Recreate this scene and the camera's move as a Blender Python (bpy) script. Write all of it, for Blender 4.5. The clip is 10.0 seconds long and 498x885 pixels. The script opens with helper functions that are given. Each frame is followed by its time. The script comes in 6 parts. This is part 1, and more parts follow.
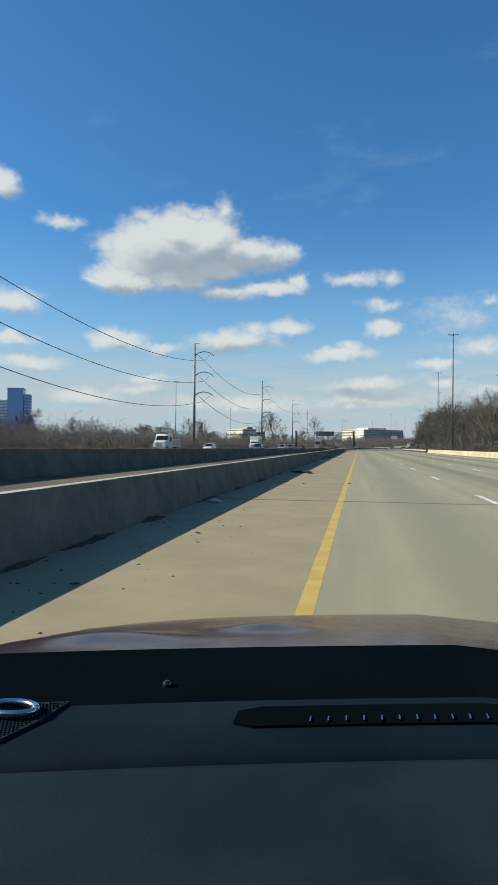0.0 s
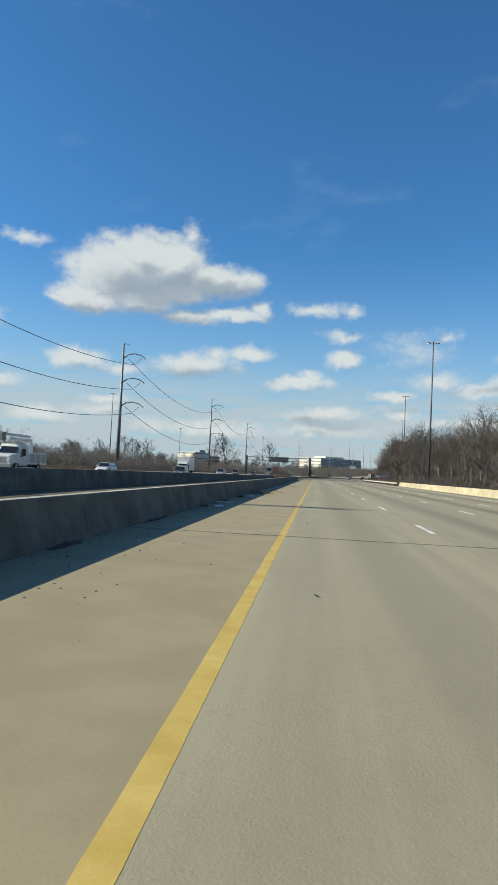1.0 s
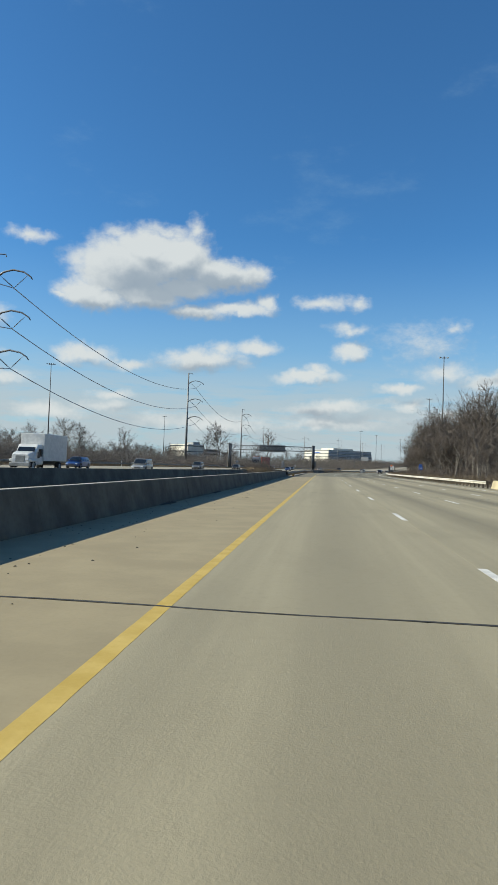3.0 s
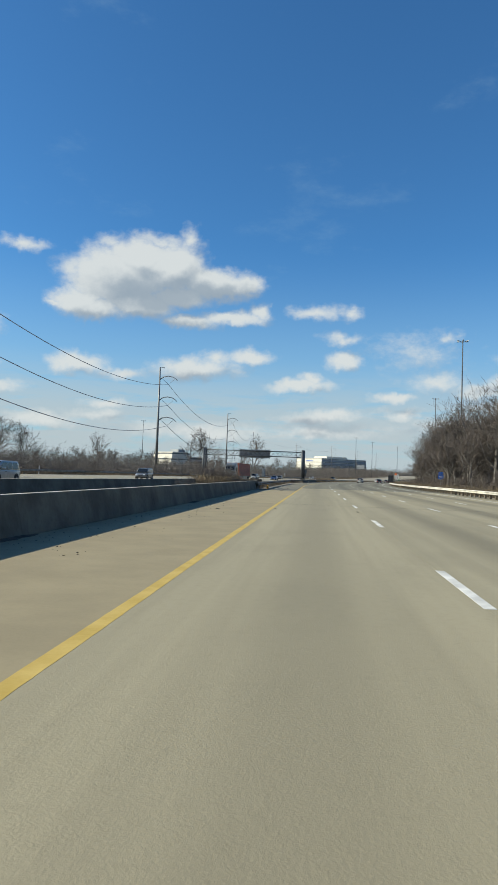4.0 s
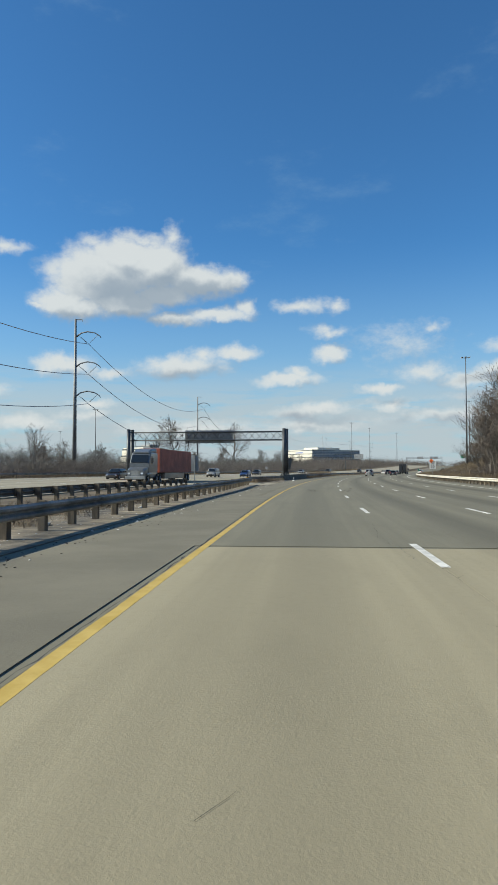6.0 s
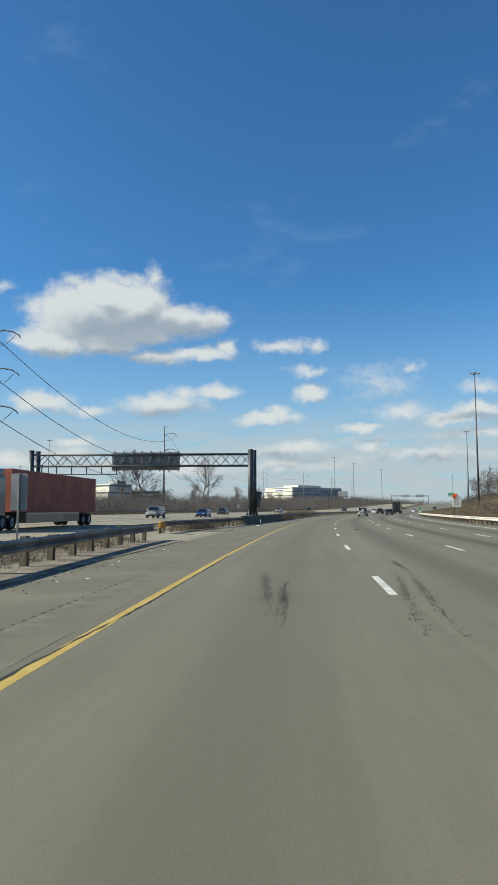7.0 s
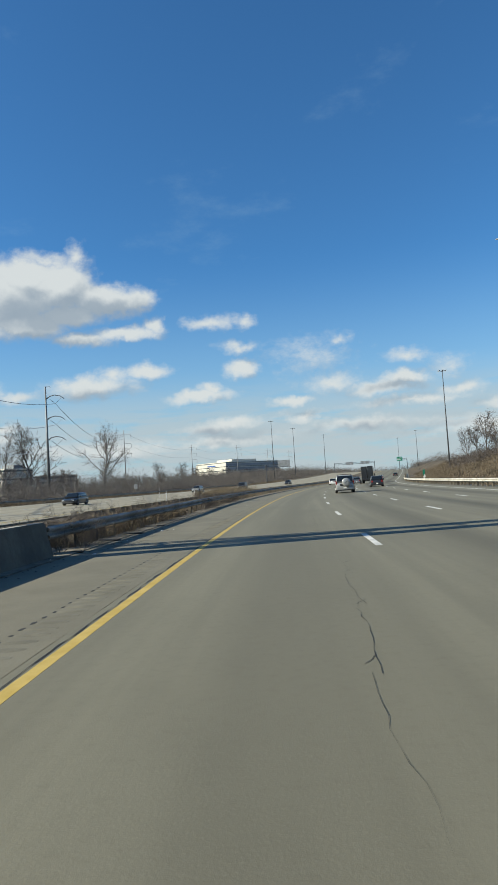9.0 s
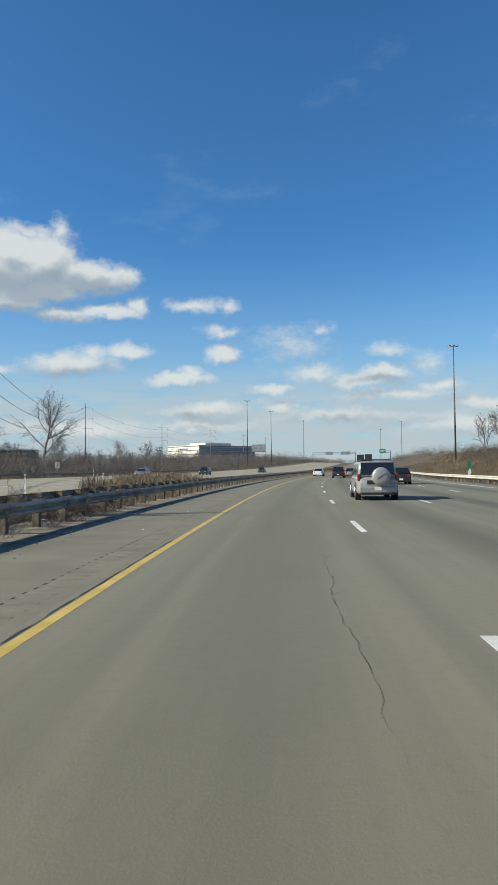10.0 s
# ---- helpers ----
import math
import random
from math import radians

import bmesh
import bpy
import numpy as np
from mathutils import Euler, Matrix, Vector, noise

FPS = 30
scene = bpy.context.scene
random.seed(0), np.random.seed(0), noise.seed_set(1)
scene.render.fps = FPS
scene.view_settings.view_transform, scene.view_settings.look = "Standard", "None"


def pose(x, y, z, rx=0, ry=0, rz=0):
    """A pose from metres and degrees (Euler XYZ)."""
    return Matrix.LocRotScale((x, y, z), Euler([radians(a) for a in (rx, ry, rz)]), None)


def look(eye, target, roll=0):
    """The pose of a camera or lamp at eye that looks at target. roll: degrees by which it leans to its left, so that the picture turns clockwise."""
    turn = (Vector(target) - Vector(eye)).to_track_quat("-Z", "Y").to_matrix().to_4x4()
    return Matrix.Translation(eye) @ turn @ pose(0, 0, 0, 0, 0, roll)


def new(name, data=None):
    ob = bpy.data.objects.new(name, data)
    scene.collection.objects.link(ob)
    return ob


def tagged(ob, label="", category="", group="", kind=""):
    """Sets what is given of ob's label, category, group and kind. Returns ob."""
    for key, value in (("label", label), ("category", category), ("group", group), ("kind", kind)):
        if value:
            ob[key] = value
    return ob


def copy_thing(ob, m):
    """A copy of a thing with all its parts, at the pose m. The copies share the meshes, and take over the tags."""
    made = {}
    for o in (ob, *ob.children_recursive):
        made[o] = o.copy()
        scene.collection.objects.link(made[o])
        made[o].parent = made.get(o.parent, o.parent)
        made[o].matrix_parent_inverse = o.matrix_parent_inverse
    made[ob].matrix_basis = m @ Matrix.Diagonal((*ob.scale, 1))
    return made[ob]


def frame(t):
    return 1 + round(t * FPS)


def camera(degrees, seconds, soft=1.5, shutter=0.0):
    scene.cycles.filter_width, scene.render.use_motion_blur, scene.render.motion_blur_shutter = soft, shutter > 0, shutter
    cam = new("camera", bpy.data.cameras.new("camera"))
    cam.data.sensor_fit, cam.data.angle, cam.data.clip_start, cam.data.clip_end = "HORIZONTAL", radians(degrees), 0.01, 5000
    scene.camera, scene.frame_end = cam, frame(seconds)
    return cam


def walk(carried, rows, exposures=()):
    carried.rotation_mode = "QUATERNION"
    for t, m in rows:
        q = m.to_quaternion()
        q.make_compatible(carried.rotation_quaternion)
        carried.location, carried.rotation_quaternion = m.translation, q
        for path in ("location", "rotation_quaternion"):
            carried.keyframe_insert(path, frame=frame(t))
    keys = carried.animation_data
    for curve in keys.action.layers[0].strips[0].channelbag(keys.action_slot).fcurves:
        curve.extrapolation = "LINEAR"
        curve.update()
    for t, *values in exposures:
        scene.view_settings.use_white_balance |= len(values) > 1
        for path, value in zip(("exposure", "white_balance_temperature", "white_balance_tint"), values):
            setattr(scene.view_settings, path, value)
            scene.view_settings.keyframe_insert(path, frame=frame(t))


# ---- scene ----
# ---- camera ----
cam = camera(41.4, 10.0)
# seconds, eye, yaw to the left, pitch up, roll
PATH = [
    (0, 0.435, -2.840, 1.391, 9.45, 0.27, 0.54),
    (0.5, 0.518, 15.026, 1.391, 9.96, 3.15, 0.08),
    (1, 0.683, 32.905, 1.391, 5.88, 2.57, 2.80),
    (1.5, 0.934, 50.840, 1.391, 4.16, 1.13, 1.72),
    (2, 1.143, 68.820, 1.391, 4.38, 2.34, 3.96),
    (2.2, 1.213, 76.012, 1.391, 5.25, 1.89, 6.02),
    (3.3, 1.603, 115.571, 1.391, 6.78, 2.07, 1.15),
    (3.5, 1.674, 122.764, 1.391, 6.42, 1.30, 1.69),
    (4, 1.904, 140.744, 1.391, 5.95, 2.84, 2.06),
    (4.5, 1.785, 158.659, 1.391, 6.08, 2.83, 2.24),
    (5, 1.771, 176.485, 1.391, 5.39, 3.31, 0.87),
    (5.5, 1.742, 194.201, 1.391, 4.85, 3.85, 0.64),
    (5.7, 1.811, 201.227, 1.391, 4.99, 3.00, 0.47),
    (6.8, 2.210, 239.860, 1.391, 4.48, 2.17, -1.53),
    (7, 2.47, 246.870, 1.391, 3.36, 5.80, 0.01),
    (7.5, 2.986, 264.396, 1.391, 2.23, 5.67, -2.37),
    (8, 3.527, 282.024, 1.391, 0.41, 4.54, -2.69),
    (8.5, 4.485, 299.631, 1.391, -1.11, 4.16, -3.61),
    (9, 5.804, 317.276, 1.391, -2.32, 3.64, -3.56),
    (9.5, 7.534, 334.872, 1.391, -4.37, 2.71, -1.38),
    (10, 9.672, 352.454, 1.391, -4.25, 2.37, -0.57),
]


def aim(x, y, z, yaw, pitch, roll):
    a, b = radians(yaw), radians(pitch)
    way = Vector((-math.sin(a) * math.cos(b), math.cos(a) * math.cos(b), math.sin(b)))
    eye = Vector((x, y, z))
    return look(eye, eye + way, roll)


walk(cam, [(t, aim(*rest)) for t, *rest in PATH], [(0.0, 0.56, 6500, 4), (10.0, 0.56, 6500, 4)])

# ---- world, sun ----
SUN_TO = Vector((-1.66, -0.24, 1.0)).normalized()
sun = new("sun", bpy.data.lights.new("sun", "SUN"))
sun.data.energy, sun.data.angle, sun.data.color = 5.0, radians(0.5), (1.0, 0.92, 0.76)
sun.matrix_world = Matrix.Translation((0, 0, 80)) @ SUN_TO.to_track_quat("Z", "Y").to_matrix().to_4x4()

world = bpy.data.worlds.new("sky")
scene.world = world
world.use_nodes = True


class Nodes:
    """A small writer for node trees."""

    def __init__(self, tree):
        self.tree = tree

    def add(self, kind, **props):
        node = self.tree.nodes.new(kind)
        for key, value in props.items():
            setattr(node, key, value)
        return node

    def put(self, socket, value):
        if hasattr(value, "is_output"):
            self.tree.links.new(value, socket)
        elif value is not None:
            socket.default_value = value

    def math(self, op, a, b=None, c=None, clamp=False):
        node = self.add("ShaderNodeMath", operation=op, use_clamp=clamp)
        for socket, value in zip(node.inputs, (a, b, c)):
            self.put(socket, value)
        return node.outputs[0]

    def vec(self, op, a, b=None):
        node = self.add("ShaderNodeVectorMath", operation=op)
        for socket, value in zip(node.inputs, (a, b)):
            self.put(socket, value)
        return node.outputs[0]

    def mix(self, fac, a, b):
        node = self.add("ShaderNodeMix", data_type="RGBA")
        self.put(node.inputs[0], fac)
        self.put(node.inputs[6], a if hasattr(a, "is_output") else (*a, 1))
        self.put(node.inputs[7], b if hasattr(b, "is_output") else (*b, 1))
        return node.outputs[2]

    def noise(self, vector, scale, detail=4.0, rough=0.55):
        node = self.add("ShaderNodeTexNoise")
        self.put(node.inputs["Vector"], vector)
        node.inputs["Scale"].default_value, node.inputs["Detail"].default_value, node.inputs["Roughness"].default_value = scale, detail, rough
        return node.outputs[0]

    def ramp(self, value, low, high, a=0.0, b=1.0):
        node = self.add("ShaderNodeMapRange", interpolation_type="SMOOTHSTEP")
        for socket, v in zip(node.inputs, (value, low, high, a, b)):
            self.put(socket, v)
        return node.outputs[0]


# clouds, puff by puff: azimuth, elevation, half width, half height, all in degrees, and how dense
GREAT_CLOUD = [
    (-18.1, 16.0, 4.6, 2.7, 1.6), (-13.3, 17.2, 3.9, 2.5, 1.6), (-15.6, 17.8, 4.0, 1.7, 1.4), (-9.6, 16.2, 3.7, 1.5, 1.4), (-6.9, 16.2, 1.7, 1.0, 1.1), (-21.1, 14.1, 2.7, 1.3, 1.2),
    (-22.9, 13.7, 1.2, 0.5, 0.8), (-19.7, 13.5, 3.2, 1.0, 1.2), (-15.9, 14.2, 4.2, 1.3, 1.4), (-12.1, 14.9, 2.8, 1.1, 1.2),
]
GREAT_CLOUD_FRINGE = [
    (-11.3, 13.0, 2.9, 0.55, 0.9), (-7.8, 13.4, 2.8, 0.6, 0.9), (-5.3, 14.0, 0.9, 0.8, 0.8), (-11.8, 19.6, 0.8, 1.1, 0.45), (-18.2, 18.9, 1.2, 0.6, 0.4), (-14.4, 19.4, 2.2, 0.7, 0.6),
]
SMALL_CLOUDS = [
    (-25.4, 17.9, 1.5, 0.4, 0.5), (-21.2, 8.9, 2.3, 0.95, 0.9), (-17.2, 8.3, 2.0, 0.5, 0.7), (-10.7, 9.0, 3.6, 0.95, 0.9), (-9.2, 9.9, 1.2, 0.8, 0.7), (-6.3, 10.2, 2.1, 0.75, 0.9),
    (-1.7, 7.9, 3.1, 0.55, 0.9), (-0.7, 8.4, 1.2, 0.55, 0.8), (2.3, 10.0, 1.6, 0.75, 0.85), (1.8, 12.0, 1.6, 0.55, 0.55), (-0.2, 14.1, 2.1, 0.55, 0.55), (2.5, 14.0, 0.7, 0.4, 0.4),
    (-29.4, 11.4, 2.2, 1.2, 0.95), (-30.2, 20.5, 1.6, 1.1, 1.0), (-29.6, 8.5, 2.1, 0.5, 0.7), (-28.0, 6.8, 2.6, 0.6, 0.7), (-34.0, 9.9, 2.7, 1.3, 1.0), (-36.8, 14.3, 3.1, 1.7, 1.1),
]
EASTERN_CLOUDS = [
    (8.3, 10.6, 2.0, 0.9, 0.25), (9.6, 8.3, 2.4, 0.7, 0.55), (6.2, 7.0, 1.6, 0.4, 0.8), (10.7, 11.6, 0.8, 0.4, 0.38), (14.0, 7.5, 3.4, 0.65, 0.8), (15.9, 8.1, 2.2, 0.7, 0.9),
    (20.6, 6.8, 2.0, 0.55, 0.7), (16.2, 9.9, 1.9, 0.55, 0.5), (19.7, 8.9, 1.0, 0.6, 0.28), (24.5, 5.4, 2.8, 0.6, 0.7), (16.8, 6.2, 4.8, 0.4, 0.5), (33.0, 10.5, 6.0, 1.8, 0.9),
]
LOW_CLOUDS = [
    (-18.6, 5.7, 1.7, 0.4, 0.6), (1.0, 5.4, 2.9, 0.6, 0.75), (-1.0, 4.9, 2.9, 0.5, 0.65), (7.1, 5.7, 1.4, 0.4, 0.6), (-23.5, 4.0, 2.8, 0.7, 0.6), (-19.5, 4.7, 1.9, 0.5, 0.5),
    (0.2, 4.0, 5.4, 0.7, 0.5), (12.0, 4.4, 5.5, 0.6, 0.5), (-10.0, 3.6, 6.0, 0.7, 0.5), (22.0, 3.7, 6.0, 0.8, 0.5),
]
CLOUDS_BEHIND = [
    (-60.0, 20.0, 9.0, 4.0, 1.2), (60.0, 18.0, 10.0, 3.5, 1.2), (120.0, 16.0, 12.0, 4.0, 1.2), (-120.0, 15.0, 11.0, 4.0, 1.2), (175.0, 20.0, 12.0, 5.0, 1.2), (88.0, 32.0, 8.0, 4.0, 1.2),
]
# the thick grey undersides
UNDERSIDES = [
    (-13.4, 14.7, 3.6, 1.2, 1.0), (-16.7, 15.3, 2.4, 0.9, 0.6), (-9.0, 15.3, 3.5, 0.8, 0.9), (-11.0, 12.5, 3.5, 0.35, 0.55), (-19.7, 12.6, 2.9, 0.5, 0.4), (-10.7, 8.2, 3.6, 0.4, 0.5),
    (15.6, 7.5, 2.2, 0.35, 0.8), (0.0, 4.6, 4.0, 0.4, 0.6), (13.0, 3.9, 5.5, 0.4, 0.6),
]
group = bpy.data.node_groups.new("cloud field", "ShaderNodeTree")
group.interface.new_socket("way", in_out="INPUT", socket_type="NodeSocketVector")
group.interface.new_socket("field", in_out="OUTPUT", socket_type="NodeSocketFloat")
group.interface.new_socket("body", in_out="OUTPUT", socket_type="NodeSocketFloat")
group.interface.new_socket("underside", in_out="OUTPUT", socket_type="NodeSocketFloat")
n = Nodes(group)
g_in, g_out = n.add("NodeGroupInput"), n.add("NodeGroupOutput")
bent_way = g_in.outputs[0]
for size, much in ((14.0, 0.026), (46.0, 0.016), (120.0, 0.006)):
    wander = n.add("ShaderNodeTexNoise")
    n.put(wander.inputs["Vector"], g_in.outputs[0])
    wander.inputs["Scale"].default_value, wander.inputs["Detail"].default_value = size, 4.0
    bent_way = n.vec("ADD", bent_way, n.vec("MULTIPLY", n.vec("SUBTRACT", wander.outputs[1], (0.5, 0.5, 0.5)), (much * 1.5, much * 1.5, much)))
split = n.add("ShaderNodeSeparateXYZ")
n.put(split.inputs[0], bent_way)
azimuth = n.math("MULTIPLY", n.math("ARCTAN2", split.outputs[0], split.outputs[1]), 57.29578)
height = n.math("MULTIPLY", n.math("ARCSINE", split.outputs[2]), 57.29578)


def puffs(n, rows, blend):
    """The strongest of the soft ellipses at each point of the sky."""
    best = None
    for a, e, w, h, thick in rows:
        u = n.math("MULTIPLY_ADD", azimuth, 1 / w, -a / w)
        v = n.math("MULTIPLY_ADD", height, 1 / h, -e / h)
        d = n.math("MULTIPLY_ADD", n.math("SQRT", n.math("ADD", n.math("MULTIPLY", u, u), n.math("MULTIPLY", v, v))), -thick, thick)
        best = d if best is None else n.math("SMOOTH_MAX", best, d, blend)
    return n.math("MAXIMUM", best, -1.2)


best = puffs(n, GREAT_CLOUD + GREAT_CLOUD_FRINGE + SMALL_CLOUDS + EASTERN_CLOUDS + LOW_CLOUDS + CLOUDS_BEHIND, 0.16)
stretch = n.vec("MULTIPLY", g_in.outputs[0], (1.0, 1.0, 1.6))
big, fine = n.noise(stretch, 24.0, 8.0, 0.62), n.noise(stretch, 90.0, 5.0, 0.65)
rough = n.math("ADD", n.math("MULTIPLY", n.math("SUBTRACT", big, 0.5), 1.35), n.math("MULTIPLY", n.math("SUBTRACT", fine, 0.5), 0.5))
n.put(g_out.inputs[0], n.math("ADD", rough, n.math("MULTIPLY", best, 1.30)))
n.put(g_out.inputs[1], best)
n.put(g_out.inputs[2], n.math("ADD", puffs(n, UNDERSIDES, 0.3), n.math("MULTIPLY", n.math("SUBTRACT", big, 0.5), 1.2)))

n = Nodes(world.node_tree)
world.node_tree.nodes.clear()
way = n.add("ShaderNodeTexCoord").outputs["Generated"]
sky = n.add("ShaderNodeTexSky", sky_type="NISHITA", sun_disc=False, sun_elevation=math.asin(SUN_TO.z), sun_rotation=math.atan2(SUN_TO.x, SUN_TO.y),
            altitude=50.0, air_density=1.0, dust_density=0.35, ozone_density=2.2)
made = []
for shift in ((0, 0, 0), (-0.016, 0.0, 0.020)):
    node = n.add("ShaderNodeGroup", node_tree=group)
    n.put(node.inputs[0], n.vec("NORMALIZE", n.vec("ADD", way, shift)))
    made.append(node.outputs)
cover = n.math("MULTIPLY", n.ramp(made[0][0], -0.46, 0.80), 0.95)
slope = n.math("ADD", n.math("MULTIPLY", n.math("SUBTRACT", made[0][0], made[1][0]), 0.40), n.math("MULTIPLY", n.math("SUBTRACT", made[0][1], made[1][1]), 0.55))
lit = n.math("MULTIPLY", n.ramp(slope, -0.95, 0.45), n.ramp(made[0][2], 0.55, -0.60, 0.12, 1.0))
split = n.add("ShaderNodeSeparateXYZ")
n.put(split.inputs[0], way)
veil_noise = n.noise(n.vec("MULTIPLY", way, (1.0, 1.0, 7.0)), 9.0, 7.0, 0.62)
low = n.ramp(split.outputs[2], 0.180, 0.060)
veil = n.math("MULTIPLY", n.ramp(veil_noise, 0.24, 0.54), n.math("MULTIPLY", low, 0.90))
haze = n.math("MULTIPLY", n.ramp(split.outputs[2], 0.34, -0.05), 0.82)
wisp = n.math("MULTIPLY", n.ramp(n.noise(n.vec("MULTIPLY", way, (1.0, 1.0, 2.4)), 5.0, 7.0, 0.65), 0.56, 0.80), 0.14)
cloud_colour = n.mix(lit, (3.5, 4.1, 4.9), (7.5, 7.65, 7.8))
colour = n.mix(n.math("MAXIMUM", haze, wisp), n.vec("MULTIPLY", sky.outputs[0], (0.54, 1.06, 1.50)), (4.3, 6.1, 7.3))
colour = n.mix(veil, colour, (5.2, 5.8, 6.3))
colour = n.mix(cover, colour, cloud_colour)
back = n.add("ShaderNodeBackground")
n.put(back.inputs[0], colour)
back.inputs[1].default_value = 0.065
n.put(n.add("ShaderNodeOutputWorld").inputs[0], back.outputs[0])

# ---- materials ----
def material(name, base, rough=0.8, metal=0.0, vary=0.12, scale=1.5, fine=18.0, bump=0.15, tint=None, piece=0.0, stretch=(1, 1, 1), coat=0.0):
    """A surface with stains at one size and grain at another; piece: how much whole pieces differ."""
    m = bpy.data.materials.new(name)
    m.use_nodes = True
    n = Nodes(m.node_tree)
    shader = m.node_tree.nodes["Principled BSDF"]
    place = n.vec("MULTIPLY", n.add("ShaderNodeNewGeometry").outputs["Position"], stretch)
    stains, grain = n.noise(place, scale, 5.0, 0.6), n.noise(n.add("ShaderNodeNewGeometry").outputs["Position"], fine, 4.0, 0.65)
    dark = tuple(c * (1 - 2.2 * vary) for c in base)
    light = tint or tuple(min(1, c * (1 + 1.6 * vary)) for c in base)
    colour = n.mix(n.ramp(stains, 0.32, 0.70), dark, light)
    colour = n.mix(n.math("MULTIPLY", n.ramp(grain, 0.45, 0.75), min(0.6, 2 * vary)), colour, tuple(c * 0.55 for c in base))
    if piece:
        value = n.math("MULTIPLY_ADD", n.add("ShaderNodeObjectInfo").outputs["Random"], 2 * piece, 1 - piece)
        colour = n.vec("SCALE", colour)
        colour.node.inputs["Scale"].default_value = 1
        m.node_tree.links.new(value, colour.node.inputs["Scale"])
    n.put(shader.inputs["Base Color"], colour)
    n.put(shader.inputs["Roughness"], n.math("MULTIPLY_ADD", grain, 0.25, rough - 0.12, clamp=True))
    shader.inputs["Metallic"].default_value = metal
    shader.inputs["Coat Weight"].default_value = coat
    if bump:
        node = n.add("ShaderNodeBump")
        node.inputs["Strength"].default_value, node.inputs["Distance"].default_value = bump, 0.02
        n.put(node.inputs["Height"], grain)
        n.put(shader.inputs["Normal"], node.outputs[0])
    return m


def plain(name, base, rough=0.5, metal=0.0, coat=0.0, light=0.0):
    m = material(name, base, rough, metal, vary=0.05, scale=3.0, fine=40.0, bump=0.03, coat=coat)
    if light:
        shader = m.node_tree.nodes["Principled BSDF"]
        shader.inputs["Emission Color"].default_value, shader.inputs["Emission Strength"].default_value = (*base, 1), light
    return m


def glassy(name, tint, rough=0.06):
    """Dark tinted vehicle or facade glass: a dark body under a clear gloss."""
    m = bpy.data.materials.new(name)
    m.use_nodes = True
    s = m.node_tree.nodes["Principled BSDF"]
    s.inputs["Base Color"].default_value, s.inputs["Roughness"].default_value = (*tint, 1), rough
    s.inputs["Specular IOR Level"].default_value = 0.7
    return m


def carriageway(name, base, lane, shift, mapped, vary=0.10, bump=0.15):
    """Paving with drip-darkened lane middles, long streaks and grain. mapped: across and along come from the sheet's own map."""
    m = bpy.data.materials.new(name)
    m.use_nodes = True
    n = Nodes(m.node_tree)
    shader = m.node_tree.nodes["Principled BSDF"]
    where = n.add("ShaderNodeTexCoord").outputs["UV"] if mapped else n.add("ShaderNodeNewGeometry").outputs["Position"]
    true = n.add("ShaderNodeNewGeometry").outputs["Position"]
    across = n.add("ShaderNodeSeparateXYZ")
    n.put(across.inputs[0], where)
    streak = n.noise(n.vec("MULTIPLY", where, (1.6, 0.035, 0.0)), 1.0, 5.0, 0.6)
    blot = n.noise(n.vec("MULTIPLY", where, (0.5, 0.22, 0.0)), 1.0, 6.0, 0.62)
    grain, fine = n.noise(true, 9.0, 5.0, 0.7), n.noise(true, 45.0, 3.0, 0.7)
    middle = n.math("ABSOLUTE", n.math("SUBTRACT", n.math("FRACT", n.math("MULTIPLY_ADD", across.outputs[0], 1 / lane, shift + 8)), 0.5))
    drip = n.math("MULTIPLY", n.ramp(middle, 0.27, 0.02), n.ramp(streak, 0.30, 0.62, 0.45, 1.0))
    drip = n.math("MULTIPLY", drip, n.ramp(across.outputs[0], 3.0, 8.0, 0.36, 0.85))
    dark, light = tuple(c * (1 - 1.6 * vary) for c in base), tuple(c * (1 + 1.2 * vary) for c in base)
    colour = n.mix(n.ramp(streak, 0.30, 0.72), dark, light)
    colour = n.mix(n.math("MULTIPLY", n.ramp(blot, 0.48, 0.72), 0.40), colour, tuple(c * 0.72 for c in base))
    colour = n.mix(drip, colour, tuple(c * 0.42 for c in base))
    colour = n.mix(n.math("MULTIPLY", n.ramp(grain, 0.50, 0.78), 0.28), colour, tuple(c * 0.6 for c in base))
    colour = n.mix(n.math("MULTIPLY", n.ramp(fine, 0.55, 0.8), 0.30), colour, tuple(min(1, c * 1.5) for c in base))
    n.put(shader.inputs["Base Color"], colour)
    n.put(shader.inputs["Roughness"], n.math("MULTIPLY_ADD", grain, 0.2, 0.76, clamp=True))
    node = n.add("ShaderNodeBump")
    node.inputs["Strength"].default_value, node.inputs["Distance"].default_value = bump, 0.02
    n.put(node.inputs["Height"], n.math("ADD", grain, fine))
    n.put(shader.inputs["Normal"], node.outputs[0])
    return m


CONCRETE = material("shoulder concrete", (0.264, 0.219, 0.132), 0.9, vary=0.05, scale=0.9, fine=22.0, bump=0.08, piece=0.05)
LANE_CONCRETE = carriageway("lane concrete", (0.278, 0.245, 0.162), 3.87, 0.01, False, 0.08, 0.2)
ASPHALT = carriageway("worn asphalt", (0.157, 0.146, 0.104), 3.87, 0.0, True, 0.09, 0.09)
SHOULDER_ASPHALT = material("shoulder asphalt", (0.152, 0.139, 0.101), 0.92, vary=0.07, scale=0.5, fine=26.0, bump=0.2)
OLD_ROAD = carriageway("far carriageway concrete", (0.2856, 0.255, 0.187), 3.7, 0.3, True, 0.10, 0.2)
JOINT = material("tar joint", (0.035, 0.034, 0.032), 0.85, vary=0.2)
